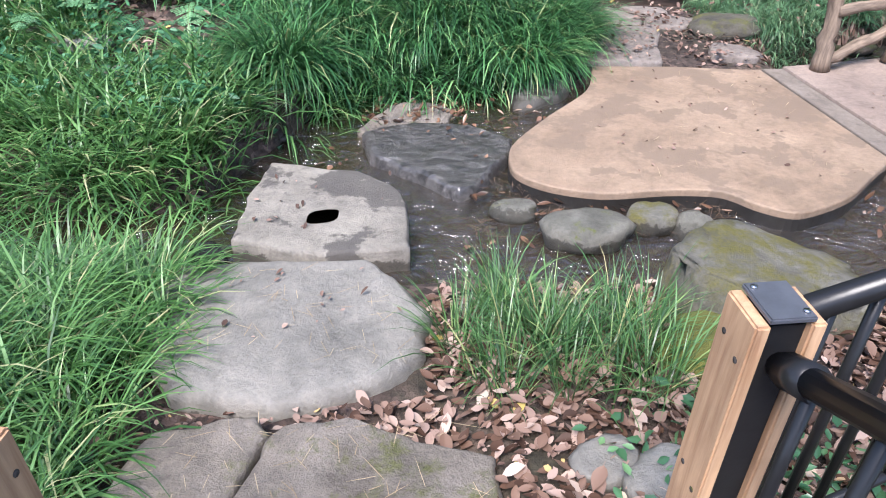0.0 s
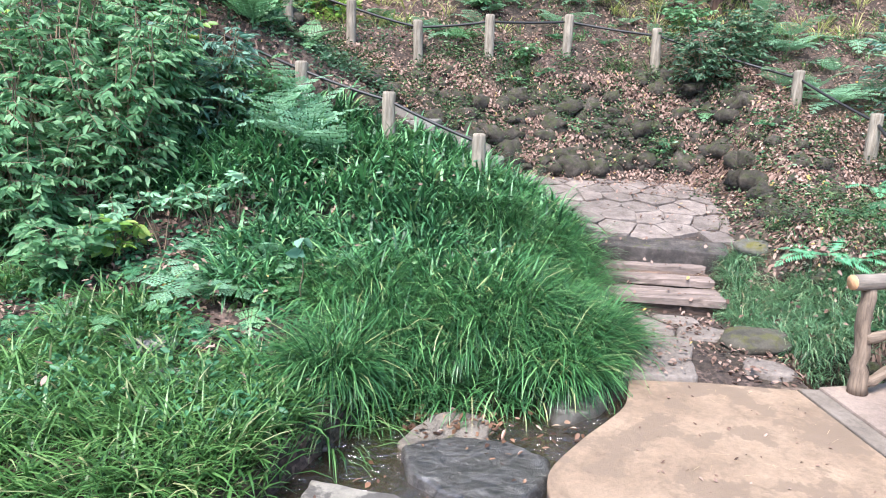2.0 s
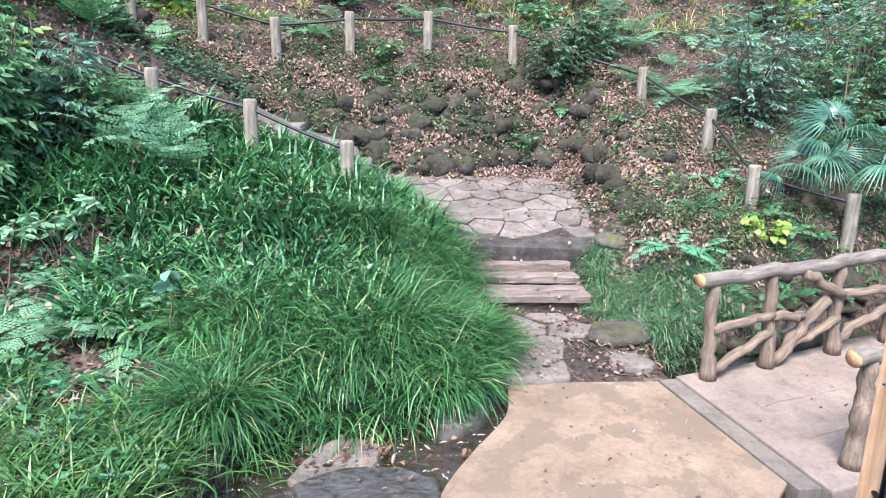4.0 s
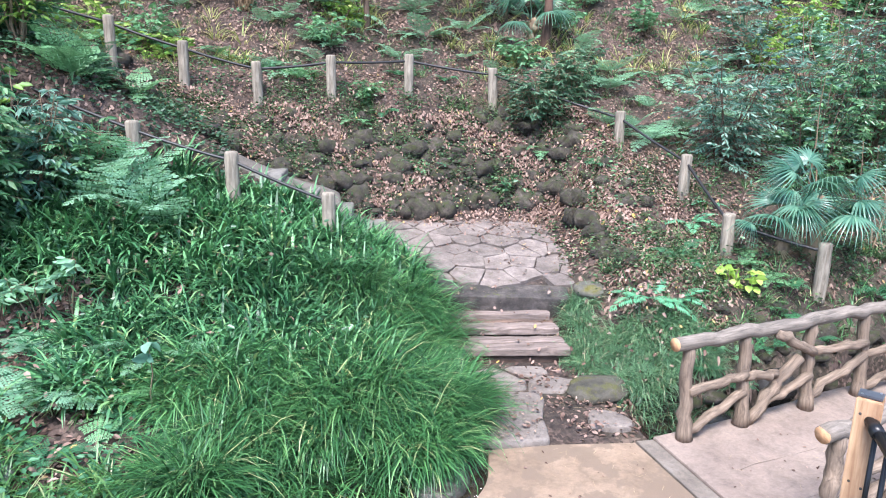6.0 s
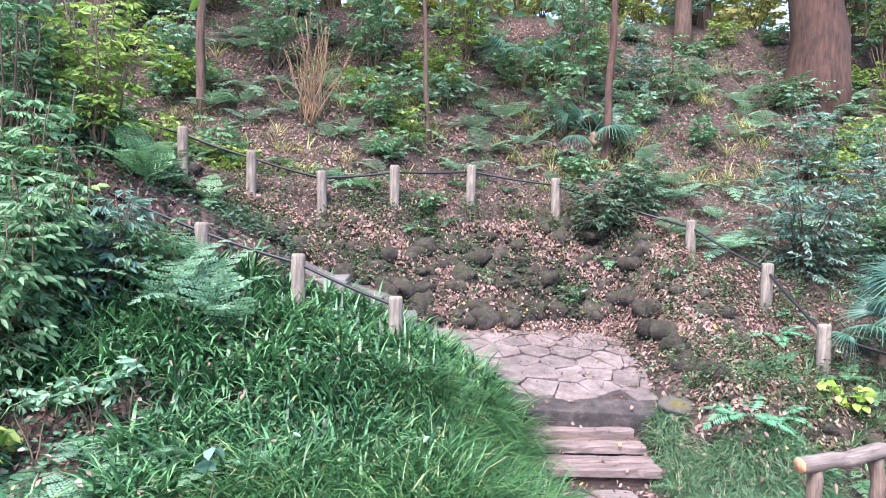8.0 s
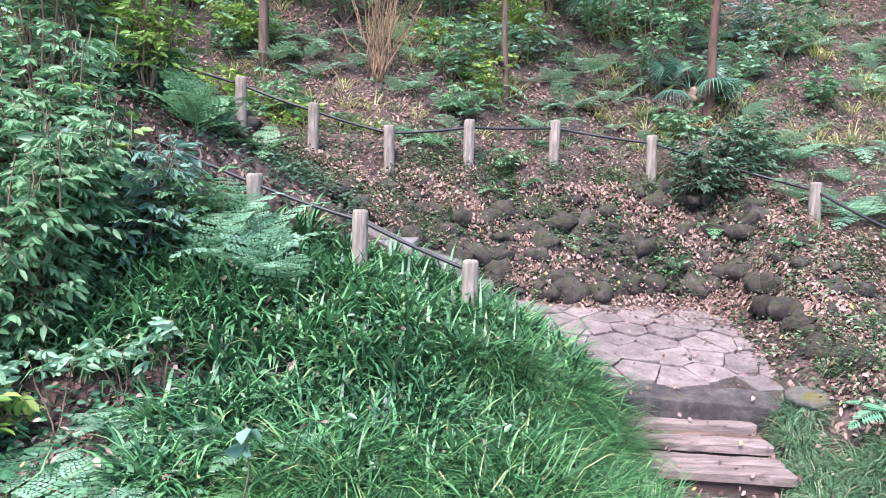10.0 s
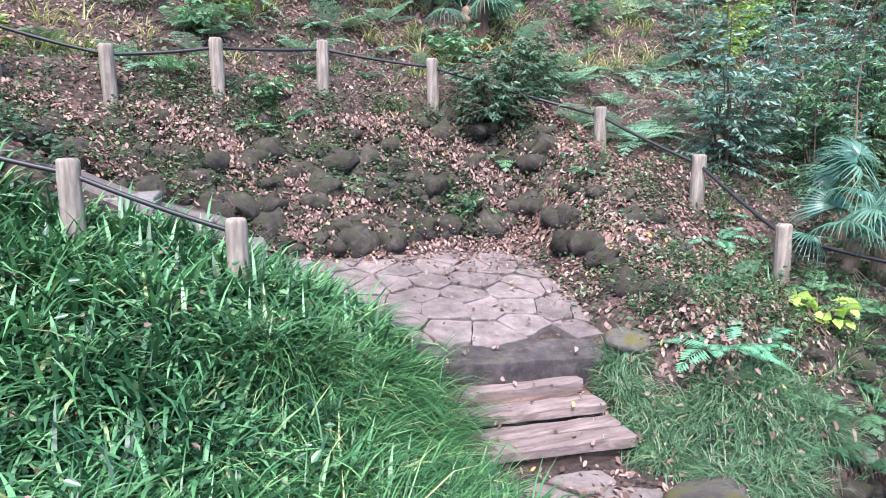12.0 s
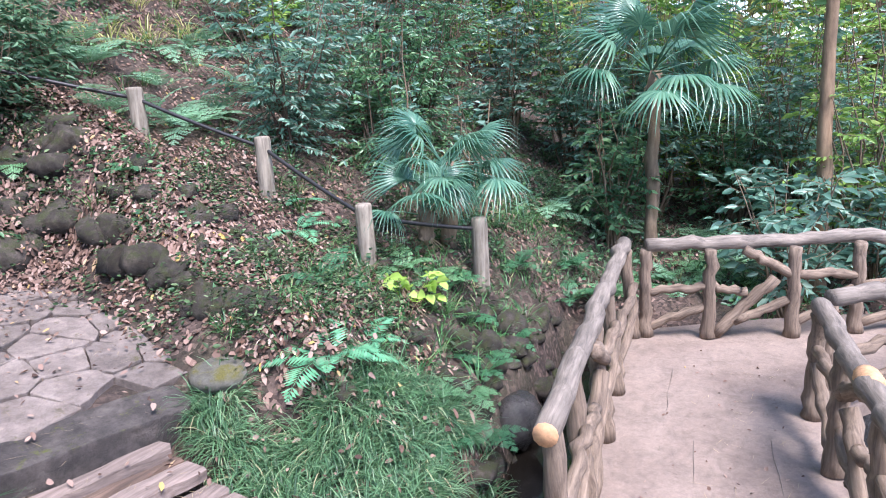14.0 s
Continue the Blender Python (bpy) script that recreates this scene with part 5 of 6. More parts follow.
fallen_leaves("leaf_litter", "small dry leaves and bits on the path and paving", 6, 1000, (0.75, 2.4, 3.6, 6.75), lambda x, y, r: (r.random(len(x)) < 0.16 + 0.8 * (y > 6.3) + 0.5 * (y < 4.5) + 0.4 * (np.abs(y + 0.2 * (x - 1.3) - 4.6) < 0.06)) & (x < 1.75 + 0.6 * (y > 5.4)), size=(0.012, 0.04), height=0.006, zfun=path_top)
fallen_leaves("leaf_litter", "tiny leaf bits on slab and bridge", 7, 120, (0.35, 4.2, 2.35, 3.9), lambda x, y, r: ((x > 0.5 + 0.35 * (y - 2.4)) & (x < 1.6) & (y < 3.5)) | ((x > 1.9) & (y > 2.75 + 0.1 * (x - 2)) & (y < 3.35 + 0.15 * (x - 2))), size=(0.008, 0.026), height=0.002, zfun=lambda x, y: np.where(x > 1.8, 0.043, 0.0345) + 0 * y)
fallen_leaves("leaf_litter", "tiny leaf bits on the stepping stones", 8, 34, (-0.72, -0.16, 1.4, 2.4), lambda x, y, r: (y < 1.8) | (y > 1.98), size=(0.008, 0.03), height=0.002, zfun=lambda x, y: np.where(y > 1.9, 0.05, 0.071))
fallen_leaves("leaf_litter", "sodden leaves caught between stones in the stream", 9, 420, (-0.6, 1.6, 1.85, 3.4), lambda x, y, r: (np.hypot(x - 0.16, y - 2.36) < 0.10) | (np.hypot(x - 0.33, y - 2.30) < 0.09) | (np.hypot(x - 0.10, y - 2.02) < 0.06) | (np.hypot(x - 0.30, y - 2.07) < 0.06) | (np.hypot(x + 0.46, y - 2.68) < 0.08) | (np.hypot(x - 0.38, y - 3.05) < 0.10) | ((np.abs(x + 0.1) < 0.25) & (y > 3.0) & (y < 3.3)) | ((x > 0.5) & (x < 1.0) & (np.abs(y - 2.27) < 0.05)) | ((x > 1.45) & (y < 2.4)), size=(0.018, 0.05), height=0.022, zfun=lambda x, y: -0.046 + 0 * x + 0 * y, material=M_SODDEN, fine=True)
fallen_leaves("leaf_litter", "bits of leaf on the wet stone and pale bank stone", 22, 60, (-0.3, 0.28, 2.5, 3.2), lambda x, y, r: r.random(len(x)) < 0.3 + 0.7 * (y > 2.8), size=(0.012, 0.04), height=0.004, zfun=lambda x, y: np.where(y > 2.93, -0.002, 0.020) + 0 * x, material=M_SODDEN, fine=True)
fallen_leaves("leaf_litter", "scattered dry leaves among the grass", 4, 700, (-2.6, 0.7, 2.5, 6.0), lambda x, y, r: (y > far_bank(x) + 0.1) & (x < path_left(y) - 0.1) & ((y > 3.9) | (r.random(len(x)) < 0.3)), height=0.11)
fallen_leaves("leaf_litter", "dry leaves on bare soil at the mound's foot", 15, 1500, (-3.6, -0.8, 3.3, 5.0), lambda x, y, r: bare_patch(x, y), height=0.02)

fallen_leaves("leaf_litter", "drift of pinkish dry leaves beside the slope fence", 18, 2200, (2.2, 3.3, 5.3, 7.3), lambda x, y, r: (np.abs(x - 2.75 - 0.12 * np.sin(3 * y)) < 0.28 * (0.6 + r.random(len(x)) * 0.6)), size=(0.02, 0.045), height=0.03)
fallen_leaves("leaf_litter", "brown leaves gathered at the foot of the rock wall", 19, 1700, (0.3, 2.4, 6.45, 6.95), lambda x, y, r: y > 6.68 - 0.12 * r.random(len(x)) - 0.1 * (x > 1.6), size=(0.015, 0.04), height=0.02)
fallen_leaves("leaf_litter", "reddish dry leaves high on the slope", 20, 4500, (-4.0, 6.5, 7.9, 11.8), lambda x, y, r: (lumps(x * 1.1 + 5, y * 1.1) > -0.1), size=(0.03, 0.06), height=0.03)
fallen_leaves("leaf_litter", "dry leaves caught among the wall rocks", 5, 7000, (-1.8, 3.0, 6.75, 7.7), lambda x, y, r: drifts(x, y), size=(0.018, 0.042), height=0.07)
fallen_leaves("leaf_litter", "dry leaves lodged on the wall rocks", 23, 4200, (-1.8, 2.7, 6.75, 7.6), lambda x, y, r: lumps(x * 3.1 + 1, y * 3.1) > -0.12, size=(0.014, 0.034), height=0.08)
fallen_leaves("leaf_litter", "dry leaves between path and slope fence", 12, 4000, (2.15, 3.6, 4.4, 6.8), lambda x, y, r: (y > 4.75 - 0.5 * (x - 2.2)) & (lumps(x * 2.1 + 1, y * 2.1) > -0.22) & (x < 3.0 + 0.35 * (y - 4.6)), size=(0.016, 0.036), height=0.035, material=M_LEAF)


# ---- plants ----
def frond_mesh(name, material, pairs=15, leaflets=5, rise=60, fall=-25, wide=0.30, seed=0):
    """A fern frond one metre long: an arching rib, side ribs and leaflets."""
    rng = np.random.default_rng(seed)
    n = 24
    ang = np.radians(np.linspace(rise, fall, n))
    Y = np.concatenate([[0], np.cumsum(np.cos(ang[:-1]))]) / (n - 1)
    Z = np.concatenate([[0], np.cumsum(np.sin(ang[:-1]))]) / (n - 1)
    V, F = [], []

    def quad(*ps):
        b = len(V)
        V.extend(ps)
        F.append((b, b + 1, b + 2, b + 3))
    for i in range(n - 1):
        w = 0.006 * (1 - 0.7 * i / n)
        quad((-w, Y[i], Z[i]), (w, Y[i], Z[i]), (w, Y[i + 1], Z[i + 1]), (-w, Y[i + 1], Z[i + 1]))
    for k in range(pairs):
        s = 0.18 + 0.80 * k / (pairs - 1)
        i = min(int(s * (n - 1)), n - 2)
        y, z = Y[i], Z[i]
        L = wide * (1.02 - s) ** 0.75 * min(1.0, 0.55 + (s - 0.18) * 4) * rng.uniform(0.92, 1.06)
        t = np.array((0, Y[i + 1] - Y[i], Z[i + 1] - Z[i]))
        t /= np.linalg.norm(t)
        for side in (-1, 1):
            d = np.array((side * 0.9, 0, -0.12)) + t * 0.42
            d /= np.linalg.norm(d)
            o = np.array((0, y, z))
            if leaflets == 0:
                w = 0.022
                m, e = o + d * L * 0.45, o + d * L
                quad(o - t * w * 0.4, m - t * w, e, m + t * w)
                continue
            for j in range(leaflets):
                f0 = j / leaflets
                p = o + d * L * f0
                ll = (0.040 if leaflets > 3 else 0.062) * (1 - 0.7 * f0) * (0.4 + 0.6 * L / wide) + 0.008
                for sg in (-1, 1):
                    e = p + d * L * 0.10 + t * sg * ll
                    quad(p - d * L * 0.02, p + d * L * (0.8 / leaflets) + t * sg * ll * 0.30, e, p - d * L * 0.01 + t * sg * ll * 0.65)
            quad(o + d * L * 0.8 - t * 0.008, o + d * L, o + d * L * 0.8 + t * 0.008, o + d * L * 0.7)
    return mesh_of(name, np.array(V), np.array(F), material)


FRONDS = {}
for key, mt in (("green", M_FERN), ("dark", M_FERNDK), ("yellow", M_YELLOW)):
    FRONDS[key] = [frond_mesh("frond", mt, 16, 5, 62 - 8 * v, -25 - 12 * v, 0.40 + 0.04 * v, v) for v in range(3)]
M_FERNLT = leaf_mat("light_fern_frond", [(0, (0.17, 0.36, 0.21)), (1, (0.30, 0.50, 0.33))], 0.5, 0.35)
FRONDS["light"] = [frond_mesh("frond", M_FERNLT, 16, 5, 62 - 8 * v, -25 - 12 * v, 0.40 + 0.04 * v, v + 5) for v in range(3)]
M_FERNFR = leaf_mat("fresh_fern_frond", [(0, (0.11, 0.36, 0.19)), (1, (0.20, 0.50, 0.28))], 0.5, 0.35)
FRONDS["fresh"] = [frond_mesh("frond", M_FERNFR, 17, 0, 50 - 8 * v, -25 - 12 * v, 0.46, v + 15) for v in range(3)]
M_FERNBIG = leaf_mat("large_pale_fern_frond", [(0, (0.20, 0.42, 0.25)), (1, (0.36, 0.58, 0.40))], 0.5, 0.4)
FRONDS["big"] = [frond_mesh("frond", M_FERNBIG, 13, 5, 58 - 8 * v, -30 - 12 * v, 0.42, v + 25) for v in range(3)]
FAR_FRONDS = [frond_mesh("frond", M_FERNLT, 14, 5, 58 - 10 * v, -20 - 12 * v, 0.42, v + 9) for v in range(3)]


def fern(x, y, size, n, seed, key="green", label="green fern with arching feathery fronds", z=None, far=False, spread=360, face=0, tilt=0):
    rng = np.random.default_rng(seed)
    t = thing("fern", label, "fern", (x, y, (land1(x, y) if z is None else z) - 0.01), group="ferns")
    for k in range(n):
        a = face + spread * (k + rng.uniform(-0.3, 0.3)) / n
        s = size * rng.uniform(0.7, 1.1)
        m = pose(0, 0, 0, tilt + rng.uniform(-18, 14), 0, 0)
        part("frond", (FAR_FRONDS if far else FRONDS[key])[rng.integers(3)], t, m=pose(0, 0, 0, 0, 0, a) @ m @ Matrix.Scale(s, 4))
    return t


def leaves(P, D, size, rng, aspect=0.42, fold=0.25, up=0.5):
    """Pointed leaves at P along D, each of two halves folded on the midrib."""
    n = len(P)
    D = D / (np.linalg.norm(D, axis=1)[:, None] + 1e-9)
    N = np.array([[0, 0, 1.0]]) * up + rng.normal(size=(n, 3)) * 0.5
    S = np.cross(D, N)
    S /= np.linalg.norm(S, axis=1)[:, None] + 1e-9
    N = np.cross(S, D)
    L = (size * rng.uniform(0.7, 1.25, n))[:, None]
    W = L * aspect * 0.5
    a = P
    l1, r1 = P + D * L * 0.32 + S * W + N * W * fold, P + D * L * 0.32 - S * W + N * W * fold
    l2, r2 = P + D * L * 0.7 + S * W * 0.72 + N * W * fold * 0.5, P + D * L * 0.7 - S * W * 0.72 + N * W * fold * 0.5
    m = P + D * L * 0.5
    tip = P + D * L - N * L * 0.12
    V = np.stack([a, l1, l2, tip, r2, r1], 1).reshape(-1, 3)
    b = (np.arange(n) * 6)[:, None]
    F = np.concatenate([b + np.array([[0, 1, 2, 3]]), b + np.array([[0, 3, 4, 5]])], 1).reshape(-1, 4)
    return V, F


def shrub(label, x, y, height, radius, stems, twigs, per, size, material, seed, aspect=0.42, droop=0.1, bare=0.25, category="shrub", name="shrub", z=None, lean=(0, 0), wood=None):
    """Stems with side twigs, and the leaves that these carry."""
    rng = np.random.default_rng(seed)
    t = thing(name, label, category, (x, y, land1(x, y) if z is None else z), group="undergrowth")
    P, D = [], []
    for s in range(stems):
        a = rng.uniform(0, 2 * np.pi)
        r = radius * math.sqrt(rng.uniform(0.02, 0.55))
        h = height * rng.uniform(0.65, 1.05)
        top = np.array((r * math.cos(a) + lean[0] * h, r * math.sin(a) + lean[1] * h, h))
        line = bend((rng.normal() * 0.03, rng.normal() * 0.03, -0.05), top, 6, 0.02 * height, rng)
        chunks = [tube(line, np.linspace(0.010, 0.003, 6) * max(0.6, min(height, 1.3)), 4, cap=False)]
        for k in range(twigs):
            f = bare + (1 - bare) * (k + rng.uniform(0, 1)) / twigs
            i = min(int(f * 5), 4)
            o = line[i] + (line[i + 1] - line[i]) * (f * 5 - i)
            b = rng.uniform(0, 2 * np.pi)
            tl = radius * rng.uniform(0.35, 0.8) * (1.15 - 0.6 * f)
            d = np.array((math.cos(b), math.sin(b), rng.uniform(-0.1, 0.6) - droop))
            chunks.append(tube(np.stack([o, o + d * tl]), [0.0035, 0.0012], 3, cap=False))
            for j in range(per):
                g = (j + 0.7) / per
                w = np.array((-d[1], d[0], 0.0)) * (1 if j % 2 else -1)
                P.append(o + d * tl * g)
                D.append(d * 0.6 + w * 0.9 * (1 - 0.6 * g) + np.array((0, 0, rng.uniform(-0.4, 0.3) - droop)))
        V, F = join(chunks)
        part("stem", mesh_of("stem", V, F, wood or M_STEM, True), t)
    V, F = leaves(np.array(P), np.array(D), size, rng, aspect)
    part("foliage", mesh_of("foliage", V, F, material), t)
    return t


def fan_leaf(name, material, segs=22, arc=250, length=0.42, stalk=0.35, seed=0, split=0.42):
    """A fan palm leaf: stalk, then folded fingers that split and droop at their tips."""
    rng = np.random.default_rng(seed)
    V, F = [], []
    SV, SF = tube([(0, 0, 0), (0, stalk * 0.5, 0.03), (0, stalk, 0.02)], [0.008, 0.006, 0.005], 6)
    for k in range(segs):
        a = math.radians(-arc / 2 + arc * (k + 0.5) / segs)
        d = np.array((math.sin(a), math.cos(a), 0.0))
        w = np.array((math.cos(a), -math.sin(a), 0.0))
        L = length * rng.uniform(0.9, 1.05) * (0.8 + 0.2 * math.cos(a / 2))
        hw = math.tan(math.radians(arc / segs / 2))
        o = np.array((0, stalk, 0.02))
        rows = []
        for f, drop in ((0.02, 0), (0.3, 0.015), (split, 0.01), (0.8, -0.05), (1.0, -0.14 - 0.08 * rng.random())):
            half = hw * L * min(f, split) * (1 if f <= split else max(0.08, (1 - f) / (1 - split)))
            c = o + d * L * f + np.array((0, 0, drop * L / 0.42 - 0.10 * f * f * abs(a)))
            rows.append((c - w * half - (0, 0, half * 0.5), c, c + w * half - (0, 0, half * 0.5)))
        b = len(V)
        for r in rows:
            V.extend(r)
        for i in range(4):
            for j in range(2):
                F.append((b + 3 * i + j, b + 3 * i + j + 1, b + 3 * i + 4 + j, b + 3 * i + 3 + j))
    VV, FF = join([(SV, SF), (np.array(V), np.array(F))])
    return mesh_of(name, VV, FF, material)


FANS = [fan_leaf("leaf", M_PALM, 28, 240, 0.36, 0.46, 1, 0.46), fan_leaf("leaf", M_PALM, 24, 200, 0.40, 0.40, 2, 0.48), fan_leaf("leaf", M_PALM, 30, 270, 0.33, 0.52, 3, 0.44)]
DEAD_FAN = fan_leaf("dead_leaf", M_DEAD, 12, 120, 0.28, 0.12, 5, 0.3)


def palm(x, y, trunk, scale, n, seed, label, dead=3, low=-25):
    rng = np.random.default_rng(seed)
    t = thing("fan_palm", label, "palm", (x, y, land1(x, y) - 0.03), group="fan palms")
    V, F = tube(bend((0, 0, 0), (0.02, -0.02, trunk), 10, 0.01, rng), np.full(10, 0.055), 10, 0.16, rng)
    part("trunk", mesh_of("trunk", V, F, M_STEM, True), t, "fibrous brown palm trunk")
    for k in range(n):
        el = rng.uniform(low, 62)
        part("leaf", FANS[rng.integers(3)], t, m=pose(0, 0, trunk - 0.04 * rng.random(), 0, 0, 137.5 * k + rng.uniform(-15, 15)) @ pose(0, 0, 0, el, 0, 0) @ Matrix.Scale(scale * rng.uniform(0.8, 1.1), 4))
    for k in range(dead):
        part("dead_leaf", DEAD_FAN, t, "withered straw-coloured hanging palm leaf", pose(0, 0, trunk - 0.08, 0, 0, 120 * k + rng.uniform(0, 60)) @ pose(0, 0, 0, -70, 0, 0) @ Matrix.Scale(scale, 4))
    return t


palm(4.02, 5.16, 0.55, 0.76, 16, 1, "young fan palm with spread blue-green fan leaves")
palm(3.72, 5.15, 0.30, 0.66, 6, 2, "low fan palm seedling beside the fence post", 2, 5)
palm(6.1, 4.4, 1.65, 1.1, 18, 3, "tall fan palm with large drooping fan leaves", 1, -20)
palm(2.75, 9.0, 0.25, 0.8, 8, 4, "small fan palm higher up the slope", 1)
palm(2.2, 10.4, 0.5, 0.9, 9, 5, "small fan palm under the trees", 1)

# ferns
fern(-1.30, 5.50, 0.78, 5, 1, "big", "large fresh green fern beside the rope fence", tilt=42)
fern(-1.12, 5.40, 0.62, 3, 2, "big", "fresh green fern leaning over the mound", tilt=24, spread=120, face=140)
fern(-1.62, 5.62, 0.80, 5, 3, "big", "tall upright fern among shrubs", tilt=38)
fern(-1.38, 5.86, 0.72, 4, 31, "big", "tall upright fern by the rope fence", tilt=44)
fern(-1.95, 6.45, 0.7, 8, 32, "green", "tall fern beside the climbing lane", tilt=20)
fern(-1.55, 6.85, 0.5, 7, 35, "green", "fern on the lane's shoulder", tilt=15)
fern(-2.0, 7.15, 0.5, 7, 36, "dark", "fern on the lane's shoulder", tilt=15)
fern(-2.4, 6.75, 0.7, 8, 33, "dark", "tall dark fern beside the climbing lane", tilt=20)
fern(-1.60, 4.02, 0.52, 7, 4, "light", "light green fern at the mound's foot")
fern(-1.75, 4.45, 0.38, 6, 5, "light", "pale green fern on the mound")
fern(-1.25, 3.95, 0.36, 6, 34, "green", "green fern in a bare patch of the bank")
fern(-1.05, 3.85, 0.30, 6, 6, "dark", "small dark fern under the bank")
fern(2.38, 4.80, 0.38, 8, 7, "fresh", "fresh green fern beside the paving")
fern(2.62, 4.80, 0.28, 7, 8, "fresh", "fresh green fern above the gully")
fern(2.85, 5.22, 0.30, 8, 9, "dark", "dark fern at the fence foot")
fern(3.45, 4.70, 0.26, 6, 10, "dark", "dark fern on the gully bank")
fern(2.72, 4.20, 0.24, 7, 30, "dark", "narrow fern hanging over the gully")
fern(3.30, 5.85, 0.34, 7, 11, "fresh", "light green fern between fence posts")
fern(3.60, 6.05, 0.24, 6, 12, "fresh", "light green fern between fence posts")
for k, (x, y, s) in enumerate(((0.42, 7.62, 0.34), (0.72, 7.75, 0.26), (-0.15, 8.05, 0.34), (-0.5, 8.35, 0.36), (-1.0, 8.6, 0.4), (1.0, 8.5, 0.3), (2.35, 7.25, 0.28), (2.7, 6.6, 0.22), (-2.3, 8.4, 0.5), (-1.75, 8.7, 0.5), (-2.8, 8.9, 0.5), (1.5, 8.3, 0.26))):
    fern(x, y, s, 7, 40 + k, ("green", "dark")[k % 2], "fern growing on the littered slope")
rf = np.random.default_rng(77)
for k in range(95):
    x, y = rf.uniform(2.9, 8.0), rf.uniform(6.9, 10.8)
    fern(x, y, rf.uniform(0.32, 0.58), 5, 100 + k, label="fern in the bracken of the upper slope", far=True)
for k in range(40):
    fern(rf.uniform(-4, 2.7), rf.uniform(8.5, 11.5), rf.uniform(0.38, 0.65), 5, 160 + k, label="fern under the trees of the upper slope", far=True)
for k in range(30):
    fern(rf.uniform(-0.6, 3.2), rf.uniform(7.9, 10.0), rf.uniform(0.28, 0.5), 5, 520 + k, label="light fern on the littered slope", far=True)
for k, (x, y) in enumerate(((2.50, 4.22), (2.85, 4.38), (3.15, 4.42), (2.62, 4.45), (3.6, 4.5), (3.42, 4.92), (3.62, 4.88), (3.3, 5.05))):
    fern(x, y, 0.26, 7, 560 + k, ("dark", "green")[k % 2], "fern hanging over the gully's edge")
for k, (x, y) in enumerate(((4.9, 4.35), (4.75, 4.6), (5.4, 4.2), (4.5, 4.9), (5.9, 3.9), (5.2, 4.8))):
    fern(x, y, 0.34, 7, 190 + k, ("green", "dark")[k % 2], "fern beside the bridge railing")

for k, (x, y, s) in enumerate(((-1.95, 3.75, 0.40), (-1.45, 3.62, 0.30), (-2.35, 3.7, 0.36), (-1.15, 4.25, 0.26), (-2.0, 4.2, 0.34), (-1.4, 4.55, 0.3))):
    fern(x, y, s, 6, 280 + k, ("green", "dark", "green")[k % 3], "light green fern among weeds at the mound's foot")
# these yellow tufts also stand for patches of sun on the slope
grass_zone("straw_grass", "yellowish dry grass tufts on the upper slope, paled for sun patches", M_STRAW_SUN, 17, (-2.5, 5.5, 8.3, 10.8), 150, 20, 0.07, (0.16, 0.38), (0.006, 0.012), lambda x, y: lumps(x * 0.9 + 1, y * 0.9) > 0.0, (0.1, 0.6), (0.8, 1.9))
fern(-1.02, 4.28, 0.40, 7, 570, "light", "pale green fern in the mound's foot weeds", tilt=12)
fern(-1.30, 4.32, 0.42, 7, 571, "light", "pale green fern in the mound's foot weeds", tilt=12)
# shrubs of the left bank
for k, (x, y, h, r, m) in enumerate(((-2.50, 4.98, 1.15, 0.52, M_LEFT), (-2.38, 5.38, 1.05, 0.48, M_LEFT), (-2.55, 5.95, 1.5, 0.55, M_FERN), (-3.1, 5.2, 1.5, 0.6, M_LEFT), (-3.2, 4.55, 1.2, 0.6, M_LEFT), (-2.85, 4.5, 0.75, 0.45, M_LEFT))):
    shrub("dense shrub of drooping dark green leaves on the mound", x, y, h, r, 24, 11, 12, 0.078, m, 200 + k, 0.36, 0.3, 0.1)
shrub("low shrub of dark bluish pointed leaves by the rope fence", -2.05, 5.68, 0.85, 0.42, 20, 9, 10, 0.08, M_BLUE, 1, 0.34, 0.25)
shrub("low shrub of dark bluish pointed leaves by the rope fence", -1.74, 5.78, 0.62, 0.34, 14, 8, 10, 0.07, M_LEFT, 2, 0.34, 0.25)
shrub("leafy green bush by the mound", -2.75, 5.75, 1.3, 0.55, 16, 9, 10, 0.075, M_LEFT, 3, 0.36, 0.25)
shrub("low leafy bush at the mound's foot", -2.45, 4.15, 0.42, 0.4, 9, 6, 8, 0.075, M_LEFT, 4, 0.5, 0.1)
shrub("bright leafy bush overhanging the rope fence", -2.35, 6.6, 1.35, 0.6, 14, 9, 9, 0.08, M_YELLOW, 5, 0.38, 0.2)
shrub("bright-leaved sapling above the mound", -2.95, 6.3, 1.9, 0.7, 14, 10, 10, 0.085, M_LEFT, 6, 0.38, 0.2)
shrub("yellow-leaved vine twig on the bush", -2.3, 5.8, 1.1, 0.25, 4, 5, 6, 0.07, M_YELLOW, 7, 0.6, 0.3)
shrub("leafy bush by the climbing lane", -2.9, 7.0, 1.2, 0.6, 12, 8, 8, 0.08, M_SHRUB, 204, 0.42, 0.2)
shrub("pale bluish broad-leaved seedling in the grass", -1.0, 3.86, 0.46, 0.07, 1, 2, 2, 0.08, M_BLUE, 206, 0.85, 0.2, 0.8)
for k, (x, y) in enumerate(((-1.78, 4.62), (-2.05, 4.52), (-2.3, 4.5), (-1.62, 4.78))):
    shrub("bright sapling with whorls of pointed leaves", x, y, 0.40, 0.20, 3, 3, 6, 0.08, M_FERNLT, 220 + k, 0.38, 0.15, 0.7)
